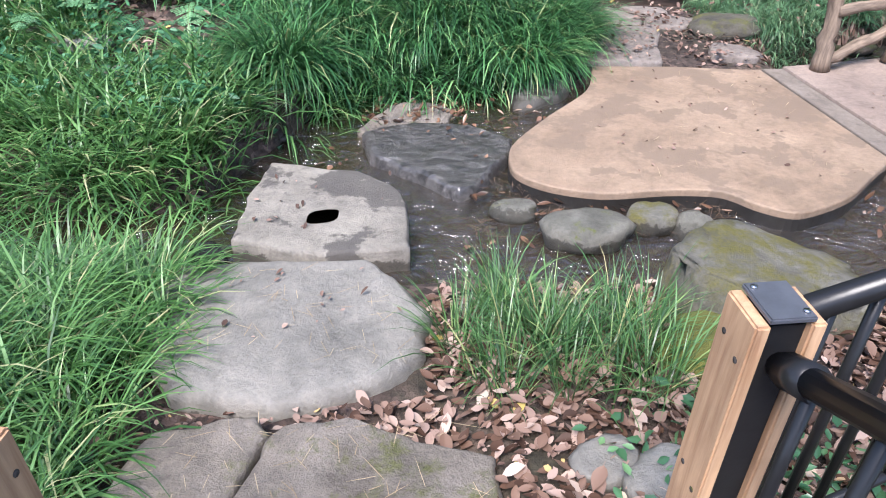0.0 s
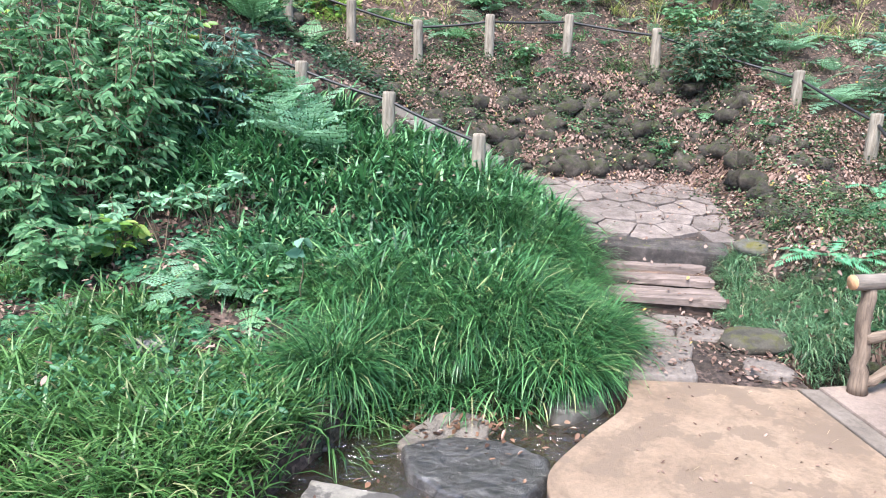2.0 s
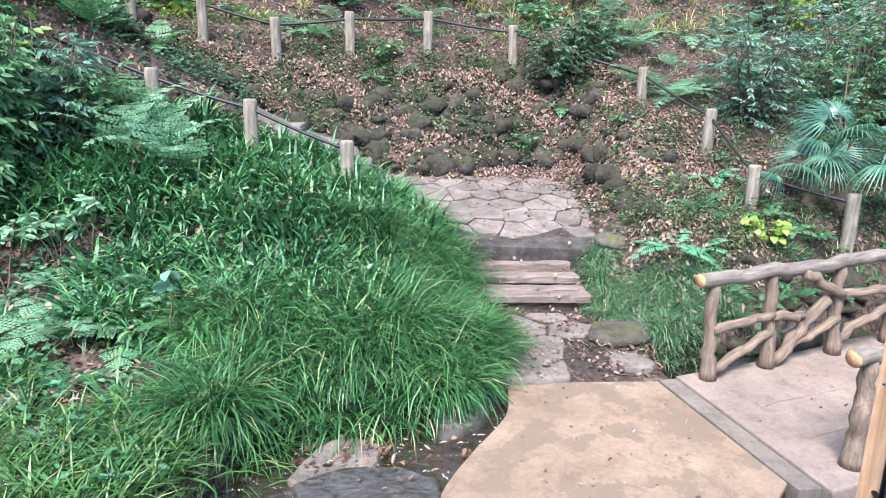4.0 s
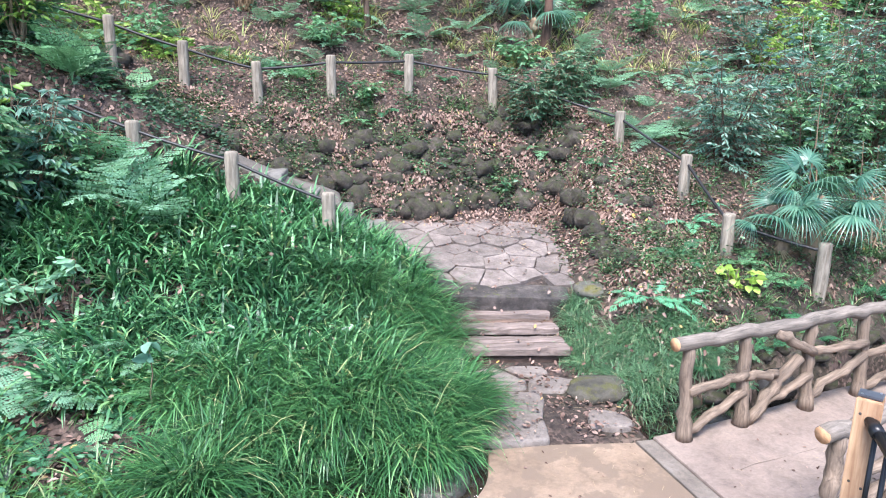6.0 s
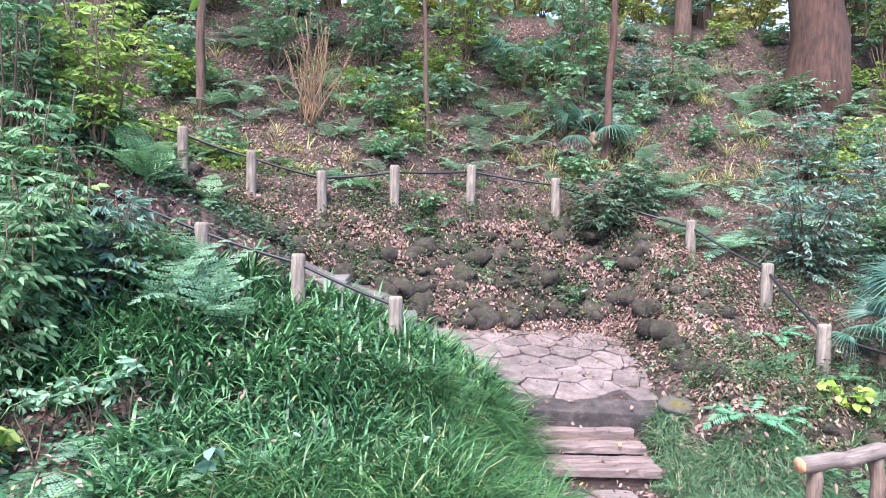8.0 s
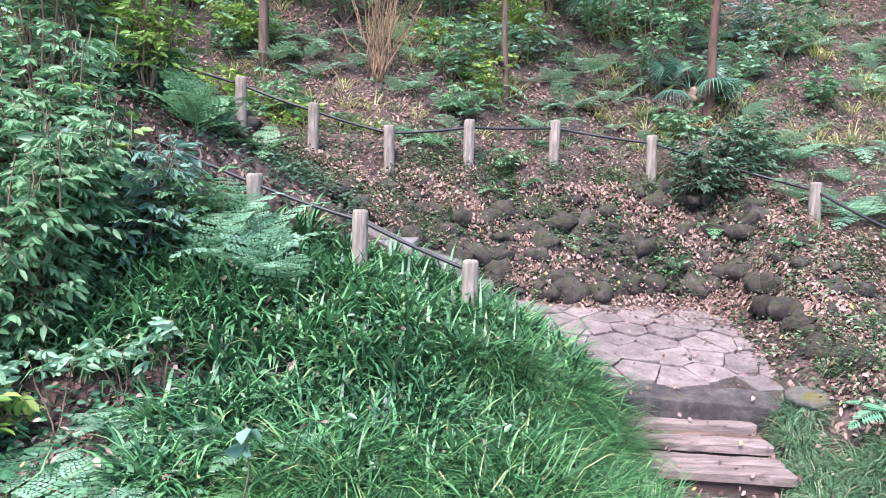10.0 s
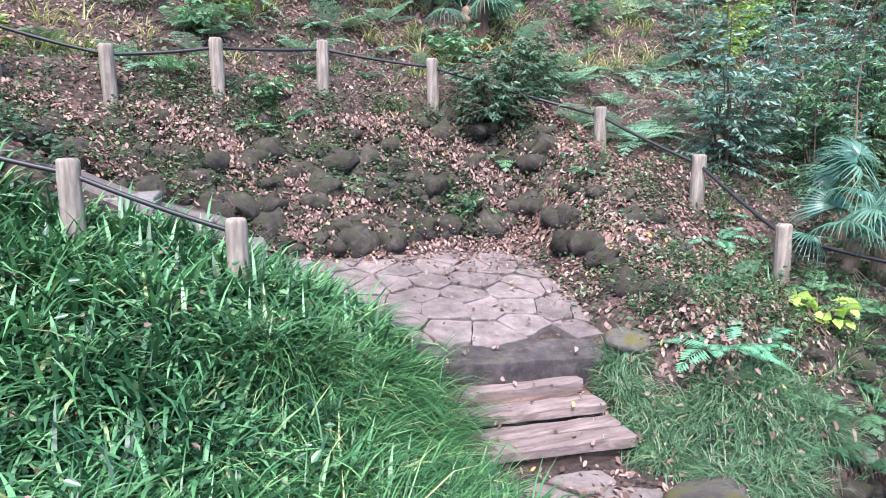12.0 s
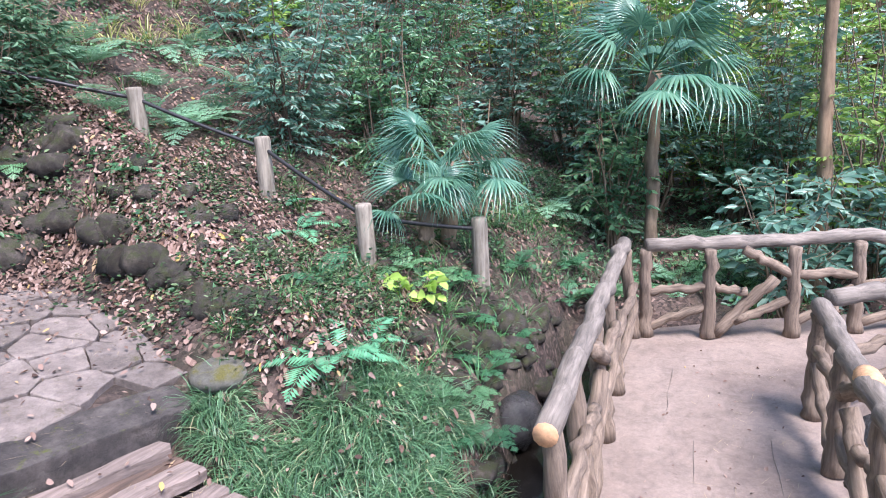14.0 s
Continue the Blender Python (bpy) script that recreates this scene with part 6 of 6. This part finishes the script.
for k, (x, y, h) in enumerate(((-3.7, 5.2, 1.2), (-3.8, 4.2, 0.9), (-3.4, 6.1, 1.6), (-4.1, 5.6, 1.5))):
    shrub("leafy green bush at the edge of the wood", x, y, h, 0.7, 13, 9, 9, 0.085, (M_SHRUB, M_YELLOW)[k % 2], 210 + k, 0.42, 0.2)
# seedlings
shrub("yellow-green broad-leaved seedling on the bank", 3.15, 4.86, 0.17, 0.15, 6, 3, 3, 0.075, M_LIME, 8, 0.85, 0.2, 0.5)
shrub("small yellow-green seedling at the mound's foot", -2.3, 4.35, 0.35, 0.25, 5, 4, 5, 0.085, M_YELLOW, 9, 0.55, 0.2, 0.4)
for k in range(12):
    rr = np.random.default_rng(380 + k)
    shrub("tall bright bush on the far hillside", rr.uniform(8.0, 13.0), rr.uniform(4.5, 12.0), rr.uniform(2.2, 3.6), 1.1, 14, 10, 12, 0.10, (M_YELLOW, M_SHRUB)[k % 2], 900 + k, 0.45, 0.15)
shrub("glossy leafy bush at the palm's foot", 6.15, 4.75, 1.25, 0.6, 14, 10, 10, 0.075, M_SHRUB, 951, 0.42, 0.2)
# the slope
shrub("dense dark bush beside the slope fence", 2.40, 7.50, 0.62, 0.55, 22, 9, 10, 0.06, M_DARKLEAF, 10, 0.35, 0.25)
shrub("dense dark bush beside the slope fence", 2.78, 7.62, 0.60, 0.48, 18, 9, 10, 0.06, M_DARKLEAF, 11, 0.35, 0.25)
shrub("small dark bush under the fence", 0.50, 7.85, 0.28, 0.28, 8, 5, 8, 0.055, M_SHRUB, 12, 0.45, 0.2)
shrub("low dark creeper on the rocks", 1.0, 7.15, 0.16, 0.35, 9, 4, 7, 0.04, M_SHRUB, 13, 0.5, 0.3)
shrub("low dark creeper on the rocks", 1.9, 7.0, 0.18, 0.35, 9, 4, 7, 0.045, M_SHRUB, 14, 0.5, 0.3)
for k in range(5):
    rr = np.random.default_rng(300 + k)
    shrub("feathery grey-green shrub on the slope", 4.1 + 0.55 * k + rr.normal() * 0.15, 6.3 + rr.uniform(-0.3, 0.7), rr.uniform(0.9, 1.5), 0.72, 14, 13, 15, 0.062, (M_BLUE, M_SHRUB)[k % 2], 20 + k, 0.34, 0.25, 0.05, wood=M_BARK)
shrub("slender upright shoot with paired leaves", 4.35, 5.75, 1.35, 0.16, 2, 16, 6, 0.055, M_BLUE, 40, 0.42, 0.0, 0.35)
shrub("slender upright shoot with paired leaves", 4.75, 5.35, 1.3, 0.28, 3, 10, 6, 0.06, M_BLUE, 41, 0.42, 0.0, 0.35)
shrub("glossy bluish-leaved bush beside the bridge", 5.5, 3.25, 1.05, 0.6, 12, 8, 9, 0.10, M_BLUE, 42, 0.42, 0.15, z=-0.1)
shrub("glossy bluish-leaved bush beside the bridge", 6.3, 2.7, 1.0, 0.6, 12, 8, 9, 0.10, M_BLUE, 43, 0.42, 0.15, z=-0.1)
for k in range(27):
    rr = np.random.default_rng(330 + k)
    x, y = rr.uniform(6.7, 10.0), rr.uniform(0.5, 8.0)
    shrub("tall dark evergreen bush above the gully", x, y, rr.uniform(1.2, 2.6), 0.85, 14, 10, 12, 0.078, (M_BLUE, M_SHRUB, M_BLUE, M_YELLOW)[k % 4], 60 + k, 0.42, 0.15)
for k in range(24):
    rr = np.random.default_rng(400 + k)
    x, y = rr.uniform(-5.0, 3.4), rr.uniform(8.7, 11.8)
    shrub("leafy bush of the upper slope", x, y, rr.uniform(0.6, 1.6), 0.6, 9, 7, 8, 0.085, (M_YELLOW, M_FERNLT, M_FERN)[k % 3], 100 + k, 0.42, 0.15)
for k in range(14):
    rr = np.random.default_rng(450 + k)
    x, y = rr.uniform(3.2, 9), rr.uniform(7.4, 13)
    shrub("leafy bush of the upper slope", x, y, rr.uniform(0.5, 1.3), 0.6, 9, 7, 8, 0.08, (M_SHRUB, M_BLUE, M_YELLOW)[k % 3], 140 + k, 0.40, 0.15)
for k in range(46):
    rr = np.random.default_rng(600 + k)
    x, y = rr.uniform(-4.5, 8.0), rr.uniform(8.5, 12.2)
    shrub("low leafy bush of the upper slope", x, y, rr.uniform(0.3, 0.6), 0.45, 9, 5, 8, 0.07, (M_FERN, M_YELLOW, M_FERNLT)[k % 3], 700 + k, 0.45, 0.15)
for k in range(22):
    rr = np.random.default_rng(650 + k)
    shrub("yellow-green bush along the crest of the slope, sunlight in its colour", -5.5 + 0.62 * k + rr.normal() * 0.2, rr.uniform(12.0, 13.2), rr.uniform(0.9, 2.2), 0.8, 9, 8, 9, 0.11, (M_SUNLEAF, M_YELLOW, M_SUNLEAF)[k % 3], 800 + k, 0.45, 0.15)
for k, (x, y) in enumerate(((11.5, 1.8), (12.2, 3.2), (12.6, 4.8), (12.4, 6.6), (11.3, 0.2))):
    shrub("tall leafy bush behind the far railing", x, y, 4.2, 1.5, 13, 11, 11, 0.13, (M_SHRUB, M_YELLOW)[k % 2], 850 + k, 0.45, 0.15)
for k in range(16):
    rr = np.random.default_rng(1000 + k)
    shrub("tall yellow-green thicket beyond the crest, sunlight in its colour", -9 + 1.6 * k + rr.normal() * 0.3, rr.uniform(16.0, 19.0), rr.uniform(3.0, 4.6), 1.6, 10, 10, 11, 0.26, M_SUNLEAF, 1000 + k, 0.55, 0.15, 0.05)
for k in range(9):
    rr = np.random.default_rng(1050 + k)
    shrub("tall yellow-green thicket beyond the hollow, sunlight in its colour", rr.uniform(14.5, 17.5), -1.5 + 1.7 * k + rr.normal() * 0.3, rr.uniform(4.5, 6.5), 1.8, 10, 11, 11, 0.26, M_SUNLEAF, 1050 + k, 0.55, 0.15, 0.05)
# bare twig bush
rng = np.random.default_rng(9)
t = thing("bare_bush", "bare reddish brown twig bush on the slope", "shrub", (-0.75, 9.35, land1(-0.75, 9.35)))
for k in range(34):
    a, r = rng.uniform(0, 6.28), rng.uniform(0.1, 0.6)
    V, F = tube(bend((rng.normal() * 0.06, rng.normal() * 0.06, -0.05), (r * math.cos(a), r * math.sin(a), rng.uniform(0.6, 1.35)), 6, 0.03, rng), np.linspace(0.011, 0.003, 6), 5)
    part("twig", mesh_of("twig", V, F, M_TWIG, True), t)


# ---- trees ----
def tree(label, x, y, height, r, crown_r, crown_z, leafn, material, bark, seed, lean=(0, 0), flare=1.6, limbs=7, leaf=0.16):
    rng = np.random.default_rng(seed)
    t = thing("tree", label, "tree", (x, y, land1(x, y) - 0.1 - 1.2 * r), group="woodland trees")
    n = 16
    zs = np.linspace(0, height, n)
    P = np.stack([lean[0] * zs + rng.normal(size=n) * r * 0.15, lean[1] * zs + rng.normal(size=n) * r * 0.15, zs], -1)
    R = r * (1 - 0.65 * zs / height) * (1 + (flare - 1) * np.exp(-zs / (1.6 * r + 0.05)))
    V, F = tube(P, R, 14, 0.05, rng)
    part("trunk", mesh_of("trunk", V, F, bark, True), t)
    C, Dd = [], []
    top = P[-1]
    for k in range(limbs):
        i = rng.integers(int(n * 0.55), n - 1)
        a = rng.uniform(0, 6.28)
        e = P[i] + np.array((math.cos(a), math.sin(a), rng.uniform(0.2, 0.9))) * crown_r * rng.uniform(0.55, 0.95)
        line = bend(P[i], e, 7, 0.06 * crown_r, rng)
        V, F = tube(line, np.linspace(R[i] * 0.6, 0.015, 7), 7, 0.05, rng)
        part("limb", mesh_of("limb", V, F, bark, True), t)
        for j in range(2, 7):
            for q in range(5):
                C.append(line[j] + rng.normal(size=3) * crown_r * 0.17)
    C = np.array(C)
    per = max(1, leafn // len(C))
    Pp = np.repeat(C, per, 0)
    Pp = Pp + rng.normal(size=Pp.shape) * np.array((0.30, 0.30, 0.16)) * crown_r * 0.42
    V, F = leaves(Pp, rng.normal(size=Pp.shape) * (1, 1, 0.5), leaf, rng, 0.5)
    part("crown", mesh_of("crown", V, F, material), t)
    return t


tree("massive reddish-barked tree with flared roots on the slope", 6.75, 10.3, 11, 0.42, 4.2, 9, 2400, M_SHRUB, M_REDBARK, 1, flare=1.5, limbs=12, leaf=0.22)
for k, (x, y, r, h) in enumerate(((5.2, 11.5, 0.14, 8), (5.9, 12.2, 0.16, 9), (3.6, 11.8, 0.10, 8), (-2.1, 9.4, 0.06, 6), (-3.6, 10.5, 0.18, 9), (0.7, 9.2, 0.035, 4.5), (1.6, 12.5, 0.15, 9), (-0.6, 12.8, 0.16, 10), (8.6, 12.5, 0.2, 10), (-5.4, 8.5, 0.2, 9), (2.6, 14.5, 0.2, 10), (-2.6, 14.8, 0.22, 10), (6.9, 15.5, 0.2, 10))):
    tree("slender brown-barked woodland tree", x, y, h, r, 2.6, h * 0.8, 850, (M_YELLOW, M_YELLOW, M_FERNLT)[k % 3], M_BARK, 20 + k, (0.02 * ((k % 5) - 2), 0.01), 1.4, 8, 0.2)
tree("slim pale leaning tree beside the bridge", 6.4, 3.1, 5.5, 0.065, 1.8, 5, 1300, M_SHRUB, M_TANBARK, 60, (0.03, 0.02), 1.3, 7, 0.16)
tree("reddish young tree stump-like trunk on the slope", 2.85, 8.75, 4.8, 0.055, 1.2, 3.5, 600, M_YELLOW, M_REDBARK, 61, (0.05, 0.05), 2.0, 6, 0.12)
for k, (x, y) in enumerate(((-8, 6), (-9, 12), (15, 10), (15, 3), (-6, 17), (0, 19), (6, 20), (12, 16))):
    tree("tall woodland tree in open woodland", x, y, 10, 0.2, 3.4, 8, 2200, (M_YELLOW, M_FERNLT)[k % 2], M_BARK, 80 + k, (0.01, 0), 1.4, 9, 0.36)


# ---- ground cover ----
def ground_cover(label, seed, count, box, accept, size, material, height, aspect=0.5):
    rng = np.random.default_rng(seed)
    x, y = rng.uniform(box[0], box[1], count * 3), rng.uniform(box[2], box[3], count * 3)
    ok = accept(x, y)
    x, y = x[ok][:count], y[ok][:count]
    x, y = np.repeat(x, 5) + rng.normal(size=len(x) * 5) * 0.04, np.repeat(y, 5) + rng.normal(size=len(y) * 5) * 0.04
    P = np.stack([x, y, land(x, y) + rng.uniform(0.1, 1, len(x)) * height], -1)
    V, F = leaves(P, np.stack([rng.normal(size=len(x)), rng.normal(size=len(x)), rng.uniform(-0.2, 0.6, len(x))], -1), size, rng, aspect)
    single("ground_cover", mesh_of("ground_cover", V, F, material), label, "ground cover", kind="stuff")


ground_cover("small green seedlings among the slope's leaf litter", 1, 2600, (-4, 8, 5.0, 11.5), lambda x, y: ((y > BACK + 0.1) | (x > 2.45)) & (lumps(x * 1.3 + 2, y * 1.3) > 0.02), 0.04, M_SHRUB, 0.09)
ground_cover("small dark weeds and moss tufts between the wall rocks", 8, 3000, (-1.6, 2.7, 6.75, 7.9), lambda x, y: lumps(x * 2.6 + 4, y * 2.6) > -0.08, 0.030, M_WEED, 0.13)
ground_cover("dark weeds on the lane's shoulder", 10, 700, (-3.2, -0.8, 6.1, 7.3), lambda x, y: lumps(x * 2, y * 2) > -0.25, 0.045, M_DARKLEAF, 0.14)
ground_cover("small leafy weeds in the bank grass", 2, 1100, (-3.8, -0.7, 2.6, 4.7), lambda x, y: (y > far_bank(x) + 0.1) & (lumps(x * 1.6, y * 1.6) > -0.15), 0.045, M_FERNDK, 0.12)
ground_cover("dark ivy and weeds on the gully bank", 3, 1100, (2.0, 8.0, 4.1, 6.5), lambda x, y: y > 4.10 + 0.22 * (x - 2.2), 0.034, M_WEED, 0.09)
ground_cover("dull weeds and dry stalks above the paving", 9, 650, (2.25, 3.5, 4.75, 6.6), lambda x, y: lumps(x * 2.4, y * 2.4 + 2) > 0.08, 0.032, M_WEED, 0.12, 0.35)
ground_cover("ivy and weeds below the railing", 4, 170, (0.25, 1.1, 0.55, 1.2), lambda x, y: x > 0.1, 0.035, M_SHRUB, 0.07)
ground_cover("small leafy weeds in the mound grass", 5, 420, (-2.4, 0.5, 3.9, 5.9), lambda x, y: on_mound(x, y), 0.045, M_SHRUB, 0.22)
grass_zone("slope_grass", "thin grass tufts on the littered slope", M_GRASS3, 7, (-4, 8, 5.0, 11.5), 800, 18, 0.04, (0.10, 0.24), (0.004, 0.008), lambda x, y: (y > BACK + 0.3) | (x > 2.5), (0.1, 0.6), (0.8, 1.8))
grass_zone("hollow_grass", "dull low grass of the open hollow behind the bridge", M_SEDGE, 41, (4.6, 7.6, 3.6, 6.2), 330, 20, 0.06, (0.08, 0.18), (0.004, 0.008), lambda x, y: (y > 4.15) | (x > 5.3), (0.1, 0.6), (0.8, 1.8))
fallen_leaves("leaf_litter", "dry leaves on the open hollow behind the bridge", 42, 1500, (4.5, 7.4, 4.0, 6.0), lambda x, y, r: lumps(x * 2, y * 2) > -0.1, size=(0.02, 0.045), height=0.05)
grass_zone("gully_grass", "grass tufts above the dark gully", M_GRASS, 8, (2.2, 6.5, 4.2, 5.4), 150, 20, 0.05, (0.10, 0.22), (0.004, 0.007), lambda x, y: y > 4.2 + 0.22 * (x - 2.2), (0.1, 0.6), (0.8, 1.8))


# full sun on the lawn comes from its bright straw colour
grass_zone("lawn_grass", "grass beyond the crest, sunlight in its pale straw colour", M_STRAW_SUN, 21, (-7, 11, 12.4, 18), 900, 9, 0.15, (0.15, 0.35), (0.02, 0.04), lambda x, y: y > 12.4)


# far rail beyond the bushes
log_railing("far rustic log railing beside another path", [(9.6, 2.6), (9.9, 1.9), (10.2, 1.2), (10.5, 0.5)], 0.8, RNG, 0.05, deck=land1(10, 1.6) - 0.05)


# ---- pebbles of the stream bed ----
def pebbles(seed, count, box):
    rng = np.random.default_rng(seed)
    bm = bmesh.new()
    bmesh.ops.create_icosphere(bm, subdivisions=1, radius=1.0)
    base = np.array([v.co[:] for v in bm.verts])
    tri = np.array([[v.index for v in f.verts] for f in bm.faces])
    bm.free()
    x, y = rng.uniform(box[0], box[1], count), rng.uniform(box[2], box[3], count)
    ok = land(x, y) < -0.03
    x, y = x[ok], y[ok]
    n = len(x)
    sc = rng.uniform(0.006, 0.026, n)[:, None] * rng.uniform(0.6, 1.2, (n, 3)) * (1, 1, 0.7)
    V = base[None] * sc[:, None, :] * (1 + rng.normal(size=(n, len(base), 1)) * 0.08)
    V = V + np.stack([x, y, land(x, y)], -1)[:, None, :]
    F = tri[None] + (np.arange(n) * len(base))[:, None, None]
    single("pebbles", mesh_of("pebbles", V.reshape(-1, 3), F.reshape(-1, 3), M_PEBBLE, True), "small brown and grey pebbles in the stream bed", "pebbles", kind="stuff")


M_PEBBLE = leaf_mat("bed_pebble", [(0, (0.03, 0.024, 0.018)), (0.6, (0.075, 0.06, 0.046)), (1, (0.14, 0.12, 0.10))], 0.6, 0.0)
pebbles(5, 3500, (-1.6, 1.7, 1.75, 3.4))


ground_cover("low ivy and weeds beyond the bridge", 6, 900, (4.9, 9.0, 0.0, 5.6), lambda x, y: x > 4.95, 0.055, M_SHRUB, 0.14)
fallen_leaves("leaf_litter", "dry leaves beyond the bridge", 10, 1800, (4.9, 9.0, 0.0, 5.6), lambda x, y, r: x > 5.3, size=(0.03, 0.06))
fallen_leaves("leaf_litter", "dry bits caught in the path-side grass", 11, 170, (1.65, 2.7, 3.85, 4.9), lambda x, y, r: x > 1.85 - 0.3 * sstep(4.25, 4.5, y), size=(0.015, 0.04), height=0.09)
for k, (x, y) in enumerate(((5.5, 4.0), (6.0, 3.6), (6.4, 4.9), (7.0, 4.2), (5.7, 5.2), (6.6, 3.9))):
    fern(x, y, 0.5, 7, 260 + k, label="light fern on the open ground beyond the bridge", far=True)


fallen_leaves("leaf_litter", "crumbled leaf fragments on the slope", 13, 11000, (-3.0, 5.0, 4.8, 9.5), lambda x, y, r: ((y > BACK) | ((x > 2.3) & (y > 4.7))) & (lumps(x * 1.9 + 3, y * 1.9) > -0.1) & (~on_wall(x, y) | drifts(x, y)), size=(0.010, 0.028), height=0.03)
fallen_leaves("leaf_litter", "crumbled leaf fragments by the stepping stones", 14, 1800, (-0.85, 1.2, 0.6, 1.75), lambda x, y, r: ~((x > -0.8) & (x < -0.1) & (y > 1.3)), size=(0.008, 0.025), height=0.02)


# ---- fallen pine needles ----
def needles(seed, count, box, zfun, accept, label="scattered straw-coloured pine needles on stone", material=None, wide=0.0016):
    rng = np.random.default_rng(seed)
    x, y = rng.uniform(box[0], box[1], count * 12), rng.uniform(box[2], box[3], count * 12)
    ok = accept(x, y)
    x, y = x[ok][:count], y[ok][:count]
    n = len(x)
    V, F = blades(np.stack([x, y, zfun(x, y) + rng.uniform(0.002, 0.008, n)], -1), rng.uniform(0, 6.28, n), rng.uniform(0.03, 0.08, n), np.full(n, wide), np.full(n, 1.54), rng.uniform(-0.06, 0.06, n))
    single("pine_needles", mesh_of("needles", V, F, material or M_DEAD), label, "needles", kind="stuff")


needles(1, 110, (0.5, 4.0, 2.35, 3.8), lambda x, y: np.where(x > 1.8, 0.043, 0.0345), lambda x, y: (x < 1.6) & (y < 3.5) & (x > 0.5 + 0.35 * (y - 2.4)) | (x > 1.95) & (y > 2.8) & (y < 3.4))
needles(2, 60, (-0.75, -0.15, 1.38, 1.8), lambda x, y: 0.068 + 0 * x, lambda x, y: x < 0)
needles(3, 90, (-0.65, 0.0, 0.75, 1.18), lambda x, y: 0.108 + 0 * x, lambda x, y: x < 0.1)
needles(4, 320, (0.8, 2.4, 3.6, 6.7), path_top, lambda x, y: x < 1.7 + 0.6 * (y > 5.4))
needles(5, 380, (-0.35, 1.0, 1.95, 3.3), lambda x, y: -0.036 + 0.03 * np.abs(lumps(9 * x, 9 * y)), lambda x, y: ((np.hypot(x - 0.28, y - 2.42) < 0.11) | (np.hypot(x - 0.12, y - 2.12) < 0.10) | (np.hypot(x - 0.02, y - 1.92) < 0.08) | (np.hypot(x - 0.42, y - 2.2) < 0.07) | (np.hypot(x + 0.48, y - 2.62) < 0.09) | ((x > 0.3) & (y > 2.1) & (y < 2.28))), "sodden brown pine needles caught between the stones", M_SOAKED, 0.002)


# thinner growth and litter around, out to the trees
fallen_leaves("leaf_litter", "thinly scattered dry leaves on the woodland floor", 16, 6500, (-7, 9, -4, 4.5), lambda x, y, r: ((x < -1.0) & (y < 1.9)) | (x > 5.2) | (y < 0.3) | (x < -3.6), size=(0.03, 0.07))
grass_zone("woodland_grass", "thin grass tufts on the woodland floor", M_GRASS3, 9, (-7, 9, -4, 4.5), 620, 14, 0.06, (0.10, 0.26), (0.005, 0.010), lambda x, y: (((x < -1.9) & (y < 2.1)) | (x > 5.2) | ((y < -0.6) & ((x < -0.9) | (x > 0.5))) | (x < -3.4)) & (lumps(x, y) > -0.1))
